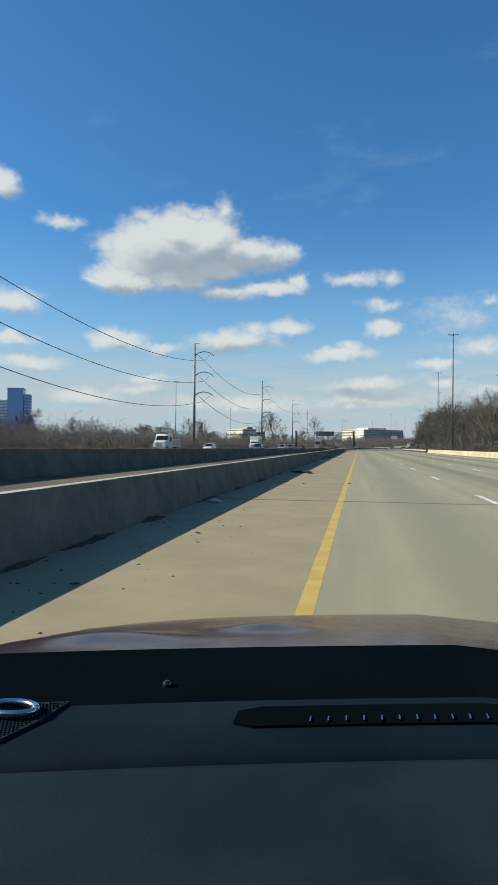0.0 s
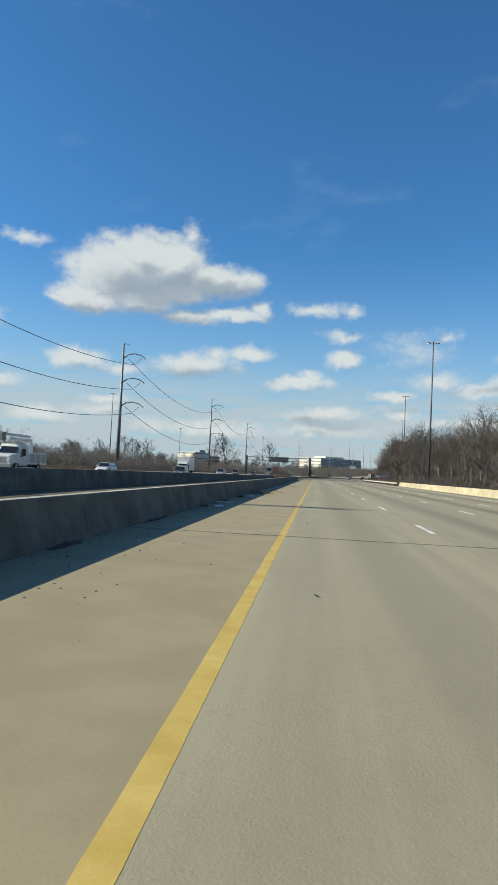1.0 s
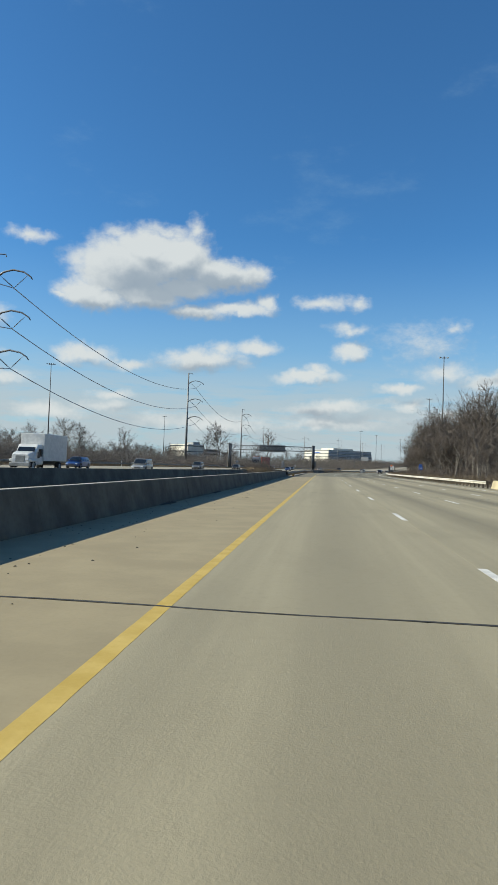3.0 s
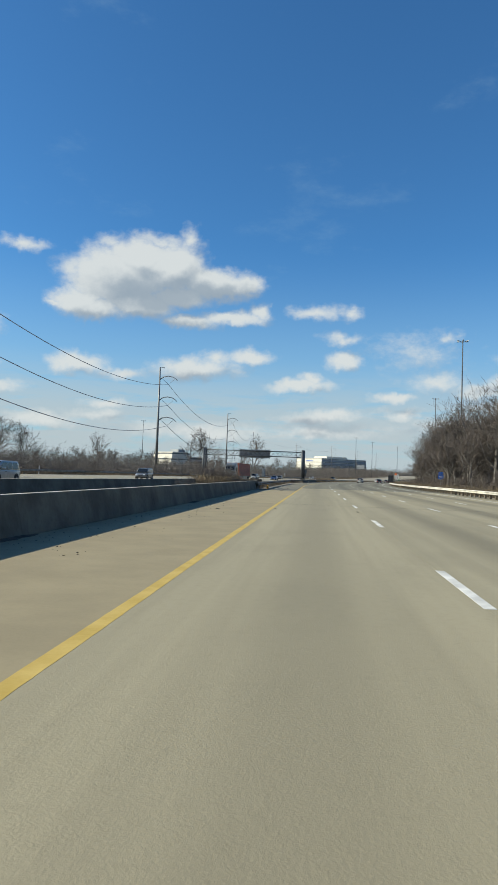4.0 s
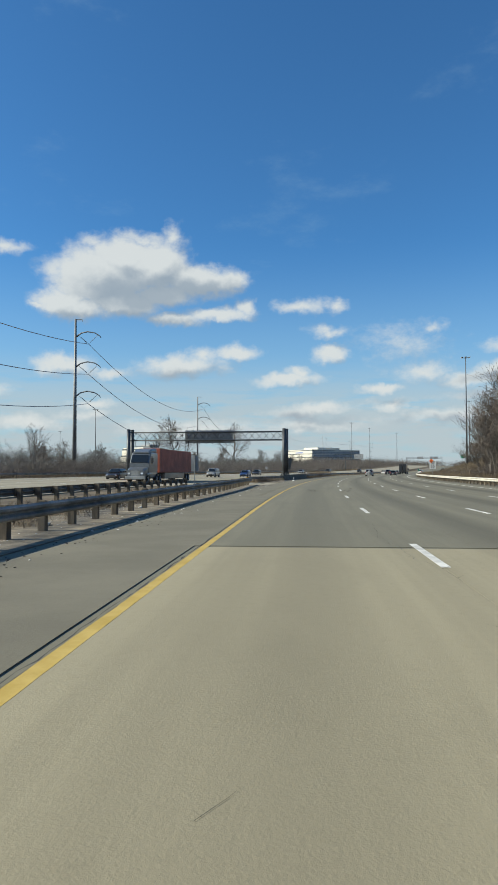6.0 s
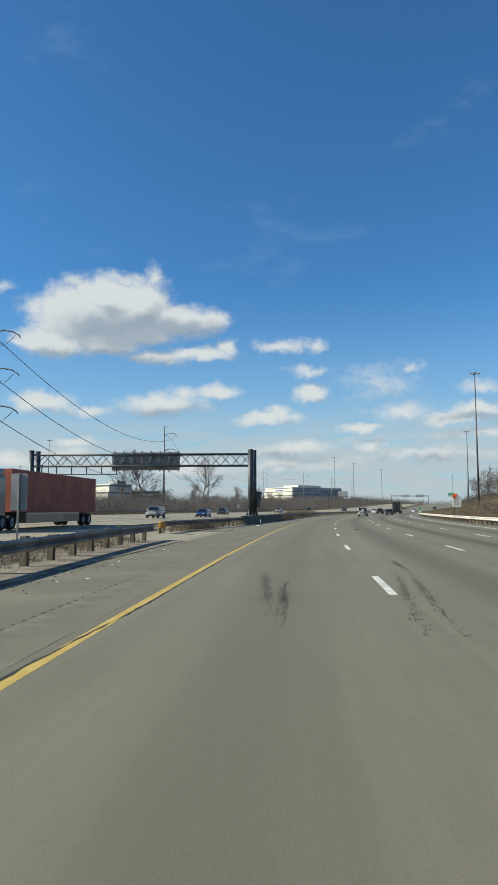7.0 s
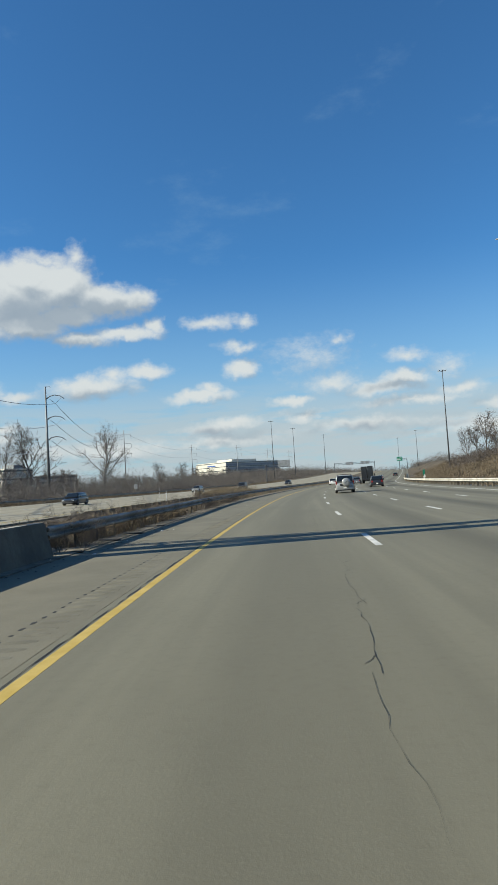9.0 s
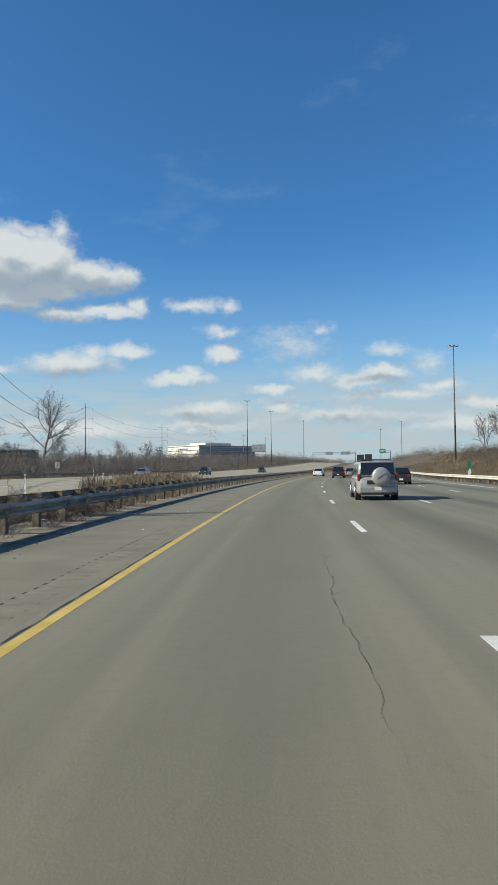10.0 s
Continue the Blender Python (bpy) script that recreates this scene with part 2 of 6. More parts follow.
YELLOW = material("worn yellow road paint", (0.45, 0.31, 0.060), 0.75, vary=0.05, scale=2.0, fine=26.0, bump=0.08, tint=(0.50, 0.36, 0.10))
WHITE = material("worn white road paint", (0.595, 0.5865, 0.5525), 0.75, vary=0.14, scale=2.0, fine=16.0, bump=0.1)
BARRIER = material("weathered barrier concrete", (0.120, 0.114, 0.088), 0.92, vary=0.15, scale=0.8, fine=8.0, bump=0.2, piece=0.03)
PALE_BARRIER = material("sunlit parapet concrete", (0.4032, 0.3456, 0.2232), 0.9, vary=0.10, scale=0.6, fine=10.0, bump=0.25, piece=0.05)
SOIL = material("dry grass and soil", (0.09, 0.0662, 0.0403), 0.97, vary=0.25, scale=0.25, fine=5.0, bump=0.5, tint=(0.145, 0.107, 0.060))
GRAVEL = material("littered gravel strip", (0.200, 0.168, 0.122), 0.96, vary=0.26, scale=1.2, fine=9.0, bump=0.7)
STEEL = material("galvanised steel", (0.272, 0.28, 0.28), 0.5, 0.75, vary=0.12, scale=1.0, fine=20.0, bump=0.08)
WEATHERED = material("weathered guardrail steel", (0.216, 0.216, 0.204), 0.62, 0.35, vary=0.2, scale=0.9, fine=14.0, bump=0.12)
WHITE_RAIL = material("bright guardrail steel", (0.56, 0.53, 0.46), 0.55, 0.1, vary=0.12, scale=0.9, fine=14.0, bump=0.1)
POST_WOOD = material("grey timber post", (0.15, 0.1237, 0.09), 0.95, vary=0.22, scale=4.0, fine=30.0, bump=0.4, stretch=(1, 1, 0.2), piece=0.15)
GANTRY = material("dark painted steel", (0.085, 0.092, 0.10), 0.5, 0.5, vary=0.15, scale=0.8, fine=16.0, bump=0.1)
POLE = material("dull pole steel", (0.085, 0.090, 0.096), 0.6, 0.4, vary=0.12, scale=0.5, fine=12.0, bump=0.08)
PYLON = material("weathering steel pole", (0.20, 0.205, 0.21), 0.6, 0.45, vary=0.12, scale=0.4, fine=10.0, bump=0.08)
WIRE = plain("weathered aluminium cable", (0.36, 0.37, 0.39), 0.6, 0.3)
# Paler than the barrier walls: sun on the tops is put into this colour.
SUNLIT_TOP = material("sun-brightened barrier top", (0.38, 0.36, 0.30), 0.9, vary=0.12, scale=0.9, fine=10.0, bump=0.25)
SIGN_BACK = material("sign back aluminium", (0.27, 0.28, 0.29), 0.55, 0.5, vary=0.14, scale=0.7, fine=12.0, bump=0.06)
SIGN_WHITE = plain("sign white sheeting", (0.656, 0.656, 0.64), 0.4)
SIGN_BLACK = plain("sign black", (0.02, 0.02, 0.02), 0.5)
SIGN_GREEN = plain("sign green sheeting", (0.005, 0.165, 0.10), 0.4)
SIGN_BLUE = plain("sign blue sheeting", (0.02, 0.10, 0.42), 0.4)
ORANGE = plain("orange sheeting", (0.85, 0.16, 0.02), 0.45)
BARK = material("grey winter bark", (0.135, 0.122, 0.110), 0.95, vary=0.2, scale=2.0, fine=20.0, bump=0.4, piece=0.12)
# Twig colour greyed and lightened to paint in distance haze.
HAZED_TWIG = material("twigs paled for haze", (0.150, 0.132, 0.117), 0.95, vary=0.2, scale=0.3, fine=6.0, bump=0.0)
TWIG = material("brown twigs", (0.108, 0.090, 0.078), 0.95, vary=0.2, scale=0.3, fine=6.0, bump=0.0, piece=0.12)
REED = material("dry tan reeds", (0.190, 0.146, 0.094), 0.95, vary=0.22, scale=0.6, fine=6.0, bump=0.0, piece=0.1)
BANK_GRASS = material("dry brown bank grass", (0.150, 0.116, 0.076), 0.95, vary=0.22, scale=0.3, fine=4.0, bump=0.0)
TYRE = plain("tyre rubber", (0.018, 0.018, 0.018), 0.85)
RIM = plain("alloy rim", (0.42, 0.43, 0.44), 0.35, 0.8)
DARK_TRIM = plain("black plastic trim", (0.022, 0.022, 0.024), 0.6)
CAR_GLASS = glassy("tinted car glass", (0.012, 0.015, 0.017))
LAMP_RED = plain("red lamp lens", (0.30, 0.018, 0.014), 0.25)
LAMP_CLEAR = plain("clear lamp lens", (0.70, 0.72, 0.74), 0.12)
PLATE = plain("pale plate", (0.70, 0.70, 0.66), 0.4)

# ---- the line of the road ----
BEND, CURVE, BEND_END = 233.0, 0.00104, 495.0


def spot(s, o, z=0.0):
    """The place s along the yellow line, o to its right."""
    if s <= BEND:
        return Vector((o, s, z))
    a = min(s, BEND_END) - BEND
    th = CURVE * a
    p = Vector(((1 - math.cos(th)) / CURVE, BEND + math.sin(th) / CURVE, z))
    if s > BEND_END:
        p += (s - BEND_END) * Vector((math.sin(th), math.cos(th), 0))
    return p + o * Vector((math.cos(th), -math.sin(th), 0))


def heading(s):
    """Degrees by which the road has turned to the right."""
    return math.degrees(CURVE * (min(max(s, BEND), BEND_END) - BEND))


def step(x, a, b):
    t = min(1, max(0, (x - a) / (b - a)))
    return t * t * (3 - 2 * t)


def rise(s):
    a = max(0.0, s - 430.0)
    return 3.6e-5 * min(a, 400.0) ** 2 + max(0.0, a - 400.0) * 0.006


def lay(s, o):
    """Height of the land."""
    z = rise(s) * (1 - 0.5 * step(o, -60, -180)) + 0.45 * step(o, -14, -38)
    z += 1.6 * step(o, -46, -120) + 2.5 * step(o, -120, -500)
    bank = 1.5 + 3.6 * step(s, 290, 400)
    z += bank * step(o, 19.5, 42) + 3.0 * step(o, 46, 200)
    return z


def onroad(s, o, z=0.0):
    return spot(s, o, lay(s, o) + z)


def at(s, o, z=0.0, turn=0.0):
    """A pose on the land there, facing along the road."""
    p = onroad(s, o, z)
    return pose(p.x, p.y, p.z, 0, 0, turn - heading(s))


# ---- mesh helpers ----
def link(name, bm, mat, smooth=False):
    me = bpy.data.meshes.new(name)
    bm.to_mesh(me)
    bm.free()
    for m in mat if isinstance(mat, (list, tuple)) else (mat,):
        me.materials.append(m)
    if smooth:
        me.shade_smooth()
    return new(name, me)


def part(name, bm, mat, parent, label="", smooth=False):
    ob = link(name, bm, mat, smooth)
    ob.parent = parent
    return tagged(ob, label)


def piece(name, me, parent, m):
    """One more object on a shared mesh."""
    ob = new(name, me)
    ob.parent, ob.matrix_basis = parent, m
    return ob


def thing(name, label, category, group="", m=None, kind=""):
    ob = new(name)
    if m is not None:
        ob.matrix_basis = m
    return tagged(ob, label, category, group, kind)


def box(bm, x0, x1, y0, y1, z0, z1, bevel=0.0, m=None):
    r = bmesh.ops.create_cube(bm, size=1.0, matrix=(m or Matrix()) @ Matrix.LocRotScale(((x0 + x1) / 2, (y0 + y1) / 2, (z0 + z1) / 2), None, (x1 - x0, y1 - y0, z1 - z0)))
    if bevel:
        edges = list({e for v in r["verts"] for e in v.link_edges})
        bmesh.ops.bevel(bm, geom=edges, offset=bevel, segments=2, affect="EDGES", profile=0.5)
    return bm


def tube(bm, a, b, r0, r1=None, sides=8, cap=True):
    a, b = Vector(a), Vector(b)
    d = b - a
    m = Matrix.Translation((a + b) / 2) @ d.to_track_quat("Z", "Y").to_matrix().to_4x4()
    bmesh.ops.create_cone(bm, cap_ends=cap, segments=sides, radius1=r0, radius2=r0 if r1 is None else r1, depth=d.length, matrix=m)
    return bm


def bent(bm, points, radius, sides=6):
    """A tube along a line of points."""
    points = [Vector(p) for p in points]
    rings = []
    for i, p in enumerate(points):
        d = (points[min(i + 1, len(points) - 1)] - points[max(i - 1, 0)]).normalized()
        q = d.to_track_quat("Z", "Y")
        r = radius[i] if isinstance(radius, (list, tuple)) else radius
        rings.append([bm.verts.new(p + q @ Vector((r * math.cos(2 * math.pi * k / sides), r * math.sin(2 * math.pi * k / sides), 0))) for k in range(sides)])
    for a, b in zip(rings, rings[1:]):
        for k in range(sides):
            bm.faces.new((a[k], a[(k + 1) % sides], b[(k + 1) % sides], b[k]))
    bm.faces.new(rings[0][::-1])
    bm.faces.new(rings[-1])
    return bm


def sweep(profile, stations, place, closed=True):
    """A profile of (o, z) run along stations of s; place(s, o, z) gives the point."""
    bm = bmesh.new()
    rings = [[bm.verts.new(place(s, o, z)) for o, z in profile] for s in stations]
    count = len(profile)
    for a, b in zip(rings, rings[1:]):
        for k in range(count if closed else count - 1):
            bm.faces.new((a[k], a[(k + 1) % count], b[(k + 1) % count], b[k]))
    uv, mapped = bm.loops.layers.uv.new("along"), {}
    for s, ring in zip(stations, rings):
        for (o, z), v in zip(profile, ring):
            mapped[v] = (o, s)
    for f in bm.faces:
        for corner in f.loops:
            corner[uv].uv = mapped[corner.vert]
    if closed:
        bm.faces.new(rings[0][::-1])
        bm.faces.new(rings[-1])
    bmesh.ops.recalc_face_normals(bm, faces=bm.faces)
    return bm


def stretch_of(a, b, near=8.0):
    k = max(1, math.ceil((b - a) / near))
    return [a + (b - a) * i / k for i in range(k + 1)]


# ---- ground ----
S_LINES = [-700, -400, -200, -100] + list(range(-60, 700, 10)) + list(range(700, 1500, 50)) + [1500, 1900, 2400, 3000, 3600]
O_LINES = [-2600, -1600, -900, -600, -400, -280, -200, -160, -130, -110, -95, -80, -70, -60, -54, -48, -44, -41, -38, -34, -30, -26, -22, -18, -14, -13, -10,
           -7, -4.5, -2, 2, 6, 10, 14, 17, 18.6, 20.5, 23, 26, 30, 34, 38, 42, 46, 54, 64, 80, 110, 150, 200, 300, 450, 700]
bm = bmesh.new()
grid = []
for s in S_LINES:
    row = []
    for o in O_LINES:
        wild = 0.16 * step(o, -44, -60) + 0.22 * step(o, 20, 30)
        z = lay(s, o) - (0.12 if -40 < o < 19.5 else 0.03) + wild * noise.noise(Vector((s * 0.13, o * 0.21, 3.0)))
        row.append(bm.verts.new(spot(s, o, z)))
    grid.append(row)
for a, b in zip(grid, grid[1:]):
    for k in range(len(O_LINES) - 1):
        bm.faces.new((a[k], a[k + 1], b[k + 1], b[k]))
tagged(link("ground", bm, SOIL, True), "brown winter grassland with bare soil beside the motorway", "ground", kind="structure")


def strip(name, s0, s1, o0, o1, mat, label, lift=0.0, thick=0.08, near=10.0, cols=1):
    prof = [(o0 + (o1 - o0) * k / cols, lift) for k in range(cols + 1)] + [(o1, lift - thick), (o0, lift - thick)]
    bm = sweep(prof, stretch_of(s0, s1, near), onroad)
    return tagged(link(name, bm, mat), label, name.replace("_", " "), kind="structure")


road = strip("road", -120, 224, -4.6, 19.0, ASPHALT, "worn pale concrete motorway carriageway with tar joints", -0.012)
strip("road", 224, 1500, -0.22, 19.0, ASPHALT, "worn grey asphalt motorway carriageway", 0.0)
far_road = strip("road_far", -150, 1500, -38.5, -14.4, OLD_ROAD, "pale worn concrete carriageway for oncoming traffic", -0.02, cols=6)
shoulder = strip("shoulder", 206.3, 1500, -3.1, -0.22, SHOULDER_ASPHALT, "dark patched asphalt shoulder beside the median", 0.0)
strip("median", -120, 300, -13.4, -4.3, SOIL, "brown bare median strip between two concrete barriers", -0.02)
strip("verge", 207, 276, -5.9, -3.1, GRAVEL, "gravel strip with litter under the guardrail", 0.02)
strip("verge", 288, 900, -6.6, -3.1, GRAVEL, "gravel strip with litter and weeds under the guardrail", 0.02)
strip("crossover", 272, 300, -15.0, -3.0, OLD_ROAD, "dusty paved opening through the median", 0.0)

# painted lines
bm = bmesh.new()
worn, s = [], -60.0
while s < 900:
    wear = [0.078 + 0.006 * noise.noise(Vector((s * 0.9, 5.0 * k, 0.0))) + 0.006 * noise.noise(Vector((s * 4.1, 9.0 * k, 2.0))) for k in (1, 2)]
    wear = [w * (1 - 0.16 * step(s, 206, 230)) for w in wear]
    worn.append([bm.verts.new(onroad(s, o, z)) for o, z in ((-wear[0], -0.003), (-wear[0], 0.0015), (wear[1], 0.0015), (wear[1], -0.003))])
    s += 0.2 if s < 430 else 5.0
for a, b in zip(worn, worn[1:]):
    for k in range(3):
        bm.faces.new((a[k], b[k], b[k + 1], a[k + 1]))
bmesh.ops.recalc_face_normals(bm, faces=bm.faces)
tagged(link("edge_line", bm, YELLOW), "worn solid yellow edge line", "edge line", kind="structure")
strip("edge_line", -60, 900, 15.35, 15.50, WHITE, "worn solid white edge line", 0.003, 0.006)
strip("edge_line", -60, 900, -15.9, -15.75, YELLOW, "worn yellow edge line of the far carriageway", 0.0, 0.008)
strip("edge_line", -60, 900, -34.6, -34.45, WHITE, "worn white edge line of the far carriageway", 0.0, 0.008)
DASHES = thing("lane_markings", "worn white broken lane lines", "road marking", kind="structure")
for o in (3.87, 7.73, 11.6):
    for k in range(-3, 46):
        s = 2.1 + 12.19 * k
        prof = [(o - 0.07, 0.003), (o + 0.07, 0.003), (o + 0.07, -0.004), (o - 0.07, -0.004)]
        part("dash", sweep(prof, [s, s + 1.5, s + 3.05], onroad), WHITE, DASHES)
for o in (-19.6, -23.3, -27.0, -30.7):
    for k in range(0, 40):
        s = 4.0 + 12.19 * k
        prof = [(o - 0.07, 0.004), (o + 0.07, 0.004), (o + 0.07, -0.004), (o - 0.07, -0.004)]
        part("dash", sweep(prof, [s, s + 3.05], onroad), WHITE, DASHES)

# ---- barriers ----
def barrier(name, s0, s1, face, high, mat, label, run=6.1, mirror=False):
    """A single-slope concrete wall in cast lengths; face(s): offset of its foot, high(s): its height."""
    wall = thing(name, label, "concrete barrier")
    s = s0
    while s < s1 - 0.5:
        e = min(s + run, s1)
        bm = bmesh.new()
        rings = []
        for q in stretch_of(s + 0.004, e - 0.004, 3.1):
            f, h = face(q), high(q)
            prof = [(0, -0.05), (0, 0.03), (-0.19, h - 0.02), (-0.21, h), (-0.40, h), (-0.42, h - 0.02), (-0.61, 0.03), (-0.61, -0.05)]
            rings.append([bm.verts.new(onroad(q, f + (-o if mirror else o), z)) for o, z in prof])
        c = len(rings[0])
        for a, b in zip(rings, rings[1:]):
            for k in range(c):
                bm.faces.new((a[k], a[(k + 1) % c], b[(k + 1) % c], b[k]))
        bm.faces.new(rings[0][::-1])
        bm.faces.new(rings[-1])
        bmesh.ops.recalc_face_normals(bm, faces=bm.faces)
        # Upward faces take the colour brightened for sunlight.
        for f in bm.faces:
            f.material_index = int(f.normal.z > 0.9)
        part("wall_length", bm, (mat, SUNLIT_TOP), wall)
        s = e
    return wall


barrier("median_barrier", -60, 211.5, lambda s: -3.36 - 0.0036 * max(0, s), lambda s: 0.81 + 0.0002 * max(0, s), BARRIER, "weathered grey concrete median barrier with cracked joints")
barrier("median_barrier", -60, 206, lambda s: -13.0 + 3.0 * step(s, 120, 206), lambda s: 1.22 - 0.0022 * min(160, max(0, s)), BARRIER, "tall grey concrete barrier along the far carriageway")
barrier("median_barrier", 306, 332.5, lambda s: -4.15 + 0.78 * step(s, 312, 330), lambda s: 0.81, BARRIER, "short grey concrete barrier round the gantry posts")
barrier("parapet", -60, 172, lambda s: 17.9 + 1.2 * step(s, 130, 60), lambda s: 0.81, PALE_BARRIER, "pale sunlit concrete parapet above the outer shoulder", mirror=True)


def w_beam(h):
    """The two-ridged rail section, as (out, up)."""
    front = [(0.0, -0.155), (0.015, -0.145), (0.08, -0.11), (0.08, -0.06), (0.0, -0.015), (0.0, 0.015), (0.08, 0.06), (0.08, 0.11), (0.015, 0.145), (0.0, 0.155)]
    return [(o, h + z) for o, z in front] + [(o - 0.006, h + z) for o, z in front[::-1]]


POST = bmesh.new()
box(POST, -0.09, 0.09, -0.09, 0.09, -0.2, 0.72, 0.012)
POST = link("post_pattern", POST, POST_WOOD)
POST_MESH = POST.data
bpy.data.objects.remove(POST)
BLOCK = bmesh.new()
box(BLOCK, -0.06, 0.06, -0.07, 0.07, 0.38, 0.72, 0.01)
BLOCK = link("block_pattern", BLOCK, POST_WOOD)
BLOCK_MESH = BLOCK.data
bpy.data.objects.remove(BLOCK)


def guardrail(s0, s1, line, mat, label, side=1, spacing=1.9, length=7.6):
    """Rail lengths on posts; line(s): offset of the rail's face, side: which way it faces."""
    rail = thing("guardrail", label, "guardrail")
    s = s0
    while s < s1 - 0.4:
        e = min(s + length, s1)
        prof = [(side * o, z) for o, z in w_beam(0.55)]
        part("rail", sweep(prof, stretch_of(s, e + 0.15, 2.0), lambda q, o, z: onroad(q, line(q) + o, z)), mat, rail)
        s = e
    s = s0 + 0.5
    rng = random.Random(int(s0 * 7 + s1))
    while s < s1:
        o = line(s) - side * 0.23
        piece("post", POST_MESH, rail, at(s, o, rng.uniform(-0.05, 0.03), rng.uniform(-5, 5)))
        piece("spacer_block", BLOCK_MESH, rail, at(s, line(s) - side * 0.07, 0))
        s += spacing
    return rail


GUARD = "guardrails along the motorway"
tagged(guardrail(207, 276.5, lambda s: -3.95 - 0.7 * step(s, 255, 276), WEATHERED, "weathered steel guardrail on grey timber posts"), group=GUARD)
tagged(guardrail(212, 270, lambda s: -9.8 - 1.2 * step(s, 225, 212), WEATHERED, "weathered guardrail seen from behind on timber posts", side=-1), group=GUARD)
tagged(guardrail(285.2, 307, lambda s: -6.2 + 1.7 * step(s, 285, 303), WEATHERED, "weathered guardrail with an open end by the median gap"), group=GUARD)
tagged(guardrail(332.6, 640, lambda s: -3.55 - 0.3 * step(s, 350, 366), WEATHERED, "weathered steel guardrail among dry weeds"), group=GUARD)
tagged(guardrail(343, 640, lambda s: -6.1, WEATHERED, "weathered guardrail facing the far carriageway", side=-1, spacing=1.9), group=GUARD)
tagged(guardrail(172, 640, lambda s: 17.5, WHITE_RAIL, "pale steel guardrail along the outer shoulder", side=-1), group=GUARD)
tagged(guardrail(150, 560, lambda s: -39.0, WEATHERED, "dull guardrail along the outer edge of the far carriageway", side=1, spacing=3.8), group=GUARD)

# ---- slabs of the concrete stretch ----
def slab_mesh(width, length, mat):
    bm = bmesh.new()
    box(bm, 0.0012, width - 0.0012, 0.012, length - 0.012, -0.09, 0.0, 0.0)
    ob = link("slab_pattern", bm, mat)
    me = ob.data
    bpy.data.objects.remove(ob)
    return me


slab_shoulder, slab_lane = slab_mesh(4.36, 31.7, CONCRETE), slab_mesh(3.869, 31.7, LANE_CONCRETE)
for k in range(-3, 6):
    s = 14.0 + 31.7 * k + (2 if k > 0 else 0)
    fill = Matrix.Diagonal((1, 33.7 / 31.7 if k == 0 else 1, 1, 1))
    piece("slab", slab_shoulder, road, Matrix.Translation((-4.4, s, 0.0)) @ fill)
    for lane in range(5):
        piece("slab", slab_lane, road, Matrix.Translation((-0.04 + 3.87 * lane, s, 0.0)) @ fill)
slab_short = slab_mesh(3.869, 17.6, LANE_CONCRETE)
for lane in range(5):
    piece("slab", slab_short, road, Matrix.Translation((-0.04 + 3.87 * lane, 206.2, 0.0)))

# ---- poles, pylons, gantry ----
def lamp_mast(x, y, z, top, label="tall dark high-mast light with a ring of lamps"):
    h = top - z
    mast = thing("high_mast_light", label, "street lamp", "high-mast lights", pose(x, y, z))
    part("pole", tube(bmesh.new(), (0, 0, -0.3), (0, 0, h), 0.25, 0.10, 10), POLE, mast, smooth=True)
    part("base_flange", tube(bmesh.new(), (0, 0, -0.1), (0, 0, 0.35), 0.42, 0.38, 10), POLE, mast)
    bm = bmesh.new()
    bent(bm, [(0.62 * math.cos(a), 0.62 * math.sin(a), h - 0.30) for a in [k * math.pi / 8 for k in range(17)]], 0.045)
    tube(bm, (0, 0, h - 0.45), (0, 0, h + 0.10), 0.17, 0.12, 8)
    part("lamp_ring", bm, POLE, mast)
    for k in range(6):
        a = k * math.pi / 3 + 0.4
        bm = tube(bmesh.new(), (0.5 * math.cos(a), 0.5 * math.sin(a), h - 0.35), (1.05 * math.cos(a), 1.05 * math.sin(a), h - 0.20), 0.035, sides=5)
        tube(bm, (0.95 * math.cos(a), 0.95 * math.sin(a), h - 0.24), (1.5 * math.cos(a), 1.5 * math.sin(a), h - 0.17), 0.13, 0.10, 6)
        part("lamp_head", bm, STEEL, mast)
    return mast


def ground_at(x, y):
    """The land's height at a place, by its nearest point of the road line."""
    s, o = y, x
    if y > BEND:
        r = 1 / CURVE
        th = math.atan2(y - BEND, r - x)
        if th > CURVE * (BEND_END - BEND):
            th = CURVE * (BEND_END - BEND)
            end = spot(BEND_END, 0)
            d = Vector((x, y, 0)) - end
            s, o = BEND_END + d.dot(Vector((math.sin(th), math.cos(th), 0))), d.dot(Vector((math.cos(th), -math.sin(th), 0)))
        else:
            s, o = BEND + th * r, r - math.hypot(x - r, y - BEND)
    return lay(s, o)


for x, y, top in ((24.9, 178, 31.5), (34.7, 296.5, 34.4), (48.1, 408, 34.6), (75, 517, 33.0), (156, 822, 35.5), (-89, 313, 33), (-106, 540, 33), (-197, 728, 33.5),
                  (31.5, 656, 33.5), (48.5, 711, 33.5), (79, 790, 34), (168, 921, 36), (-84, 110, 33)):
    lamp_mast(x, y, ground_at(x, y), top)

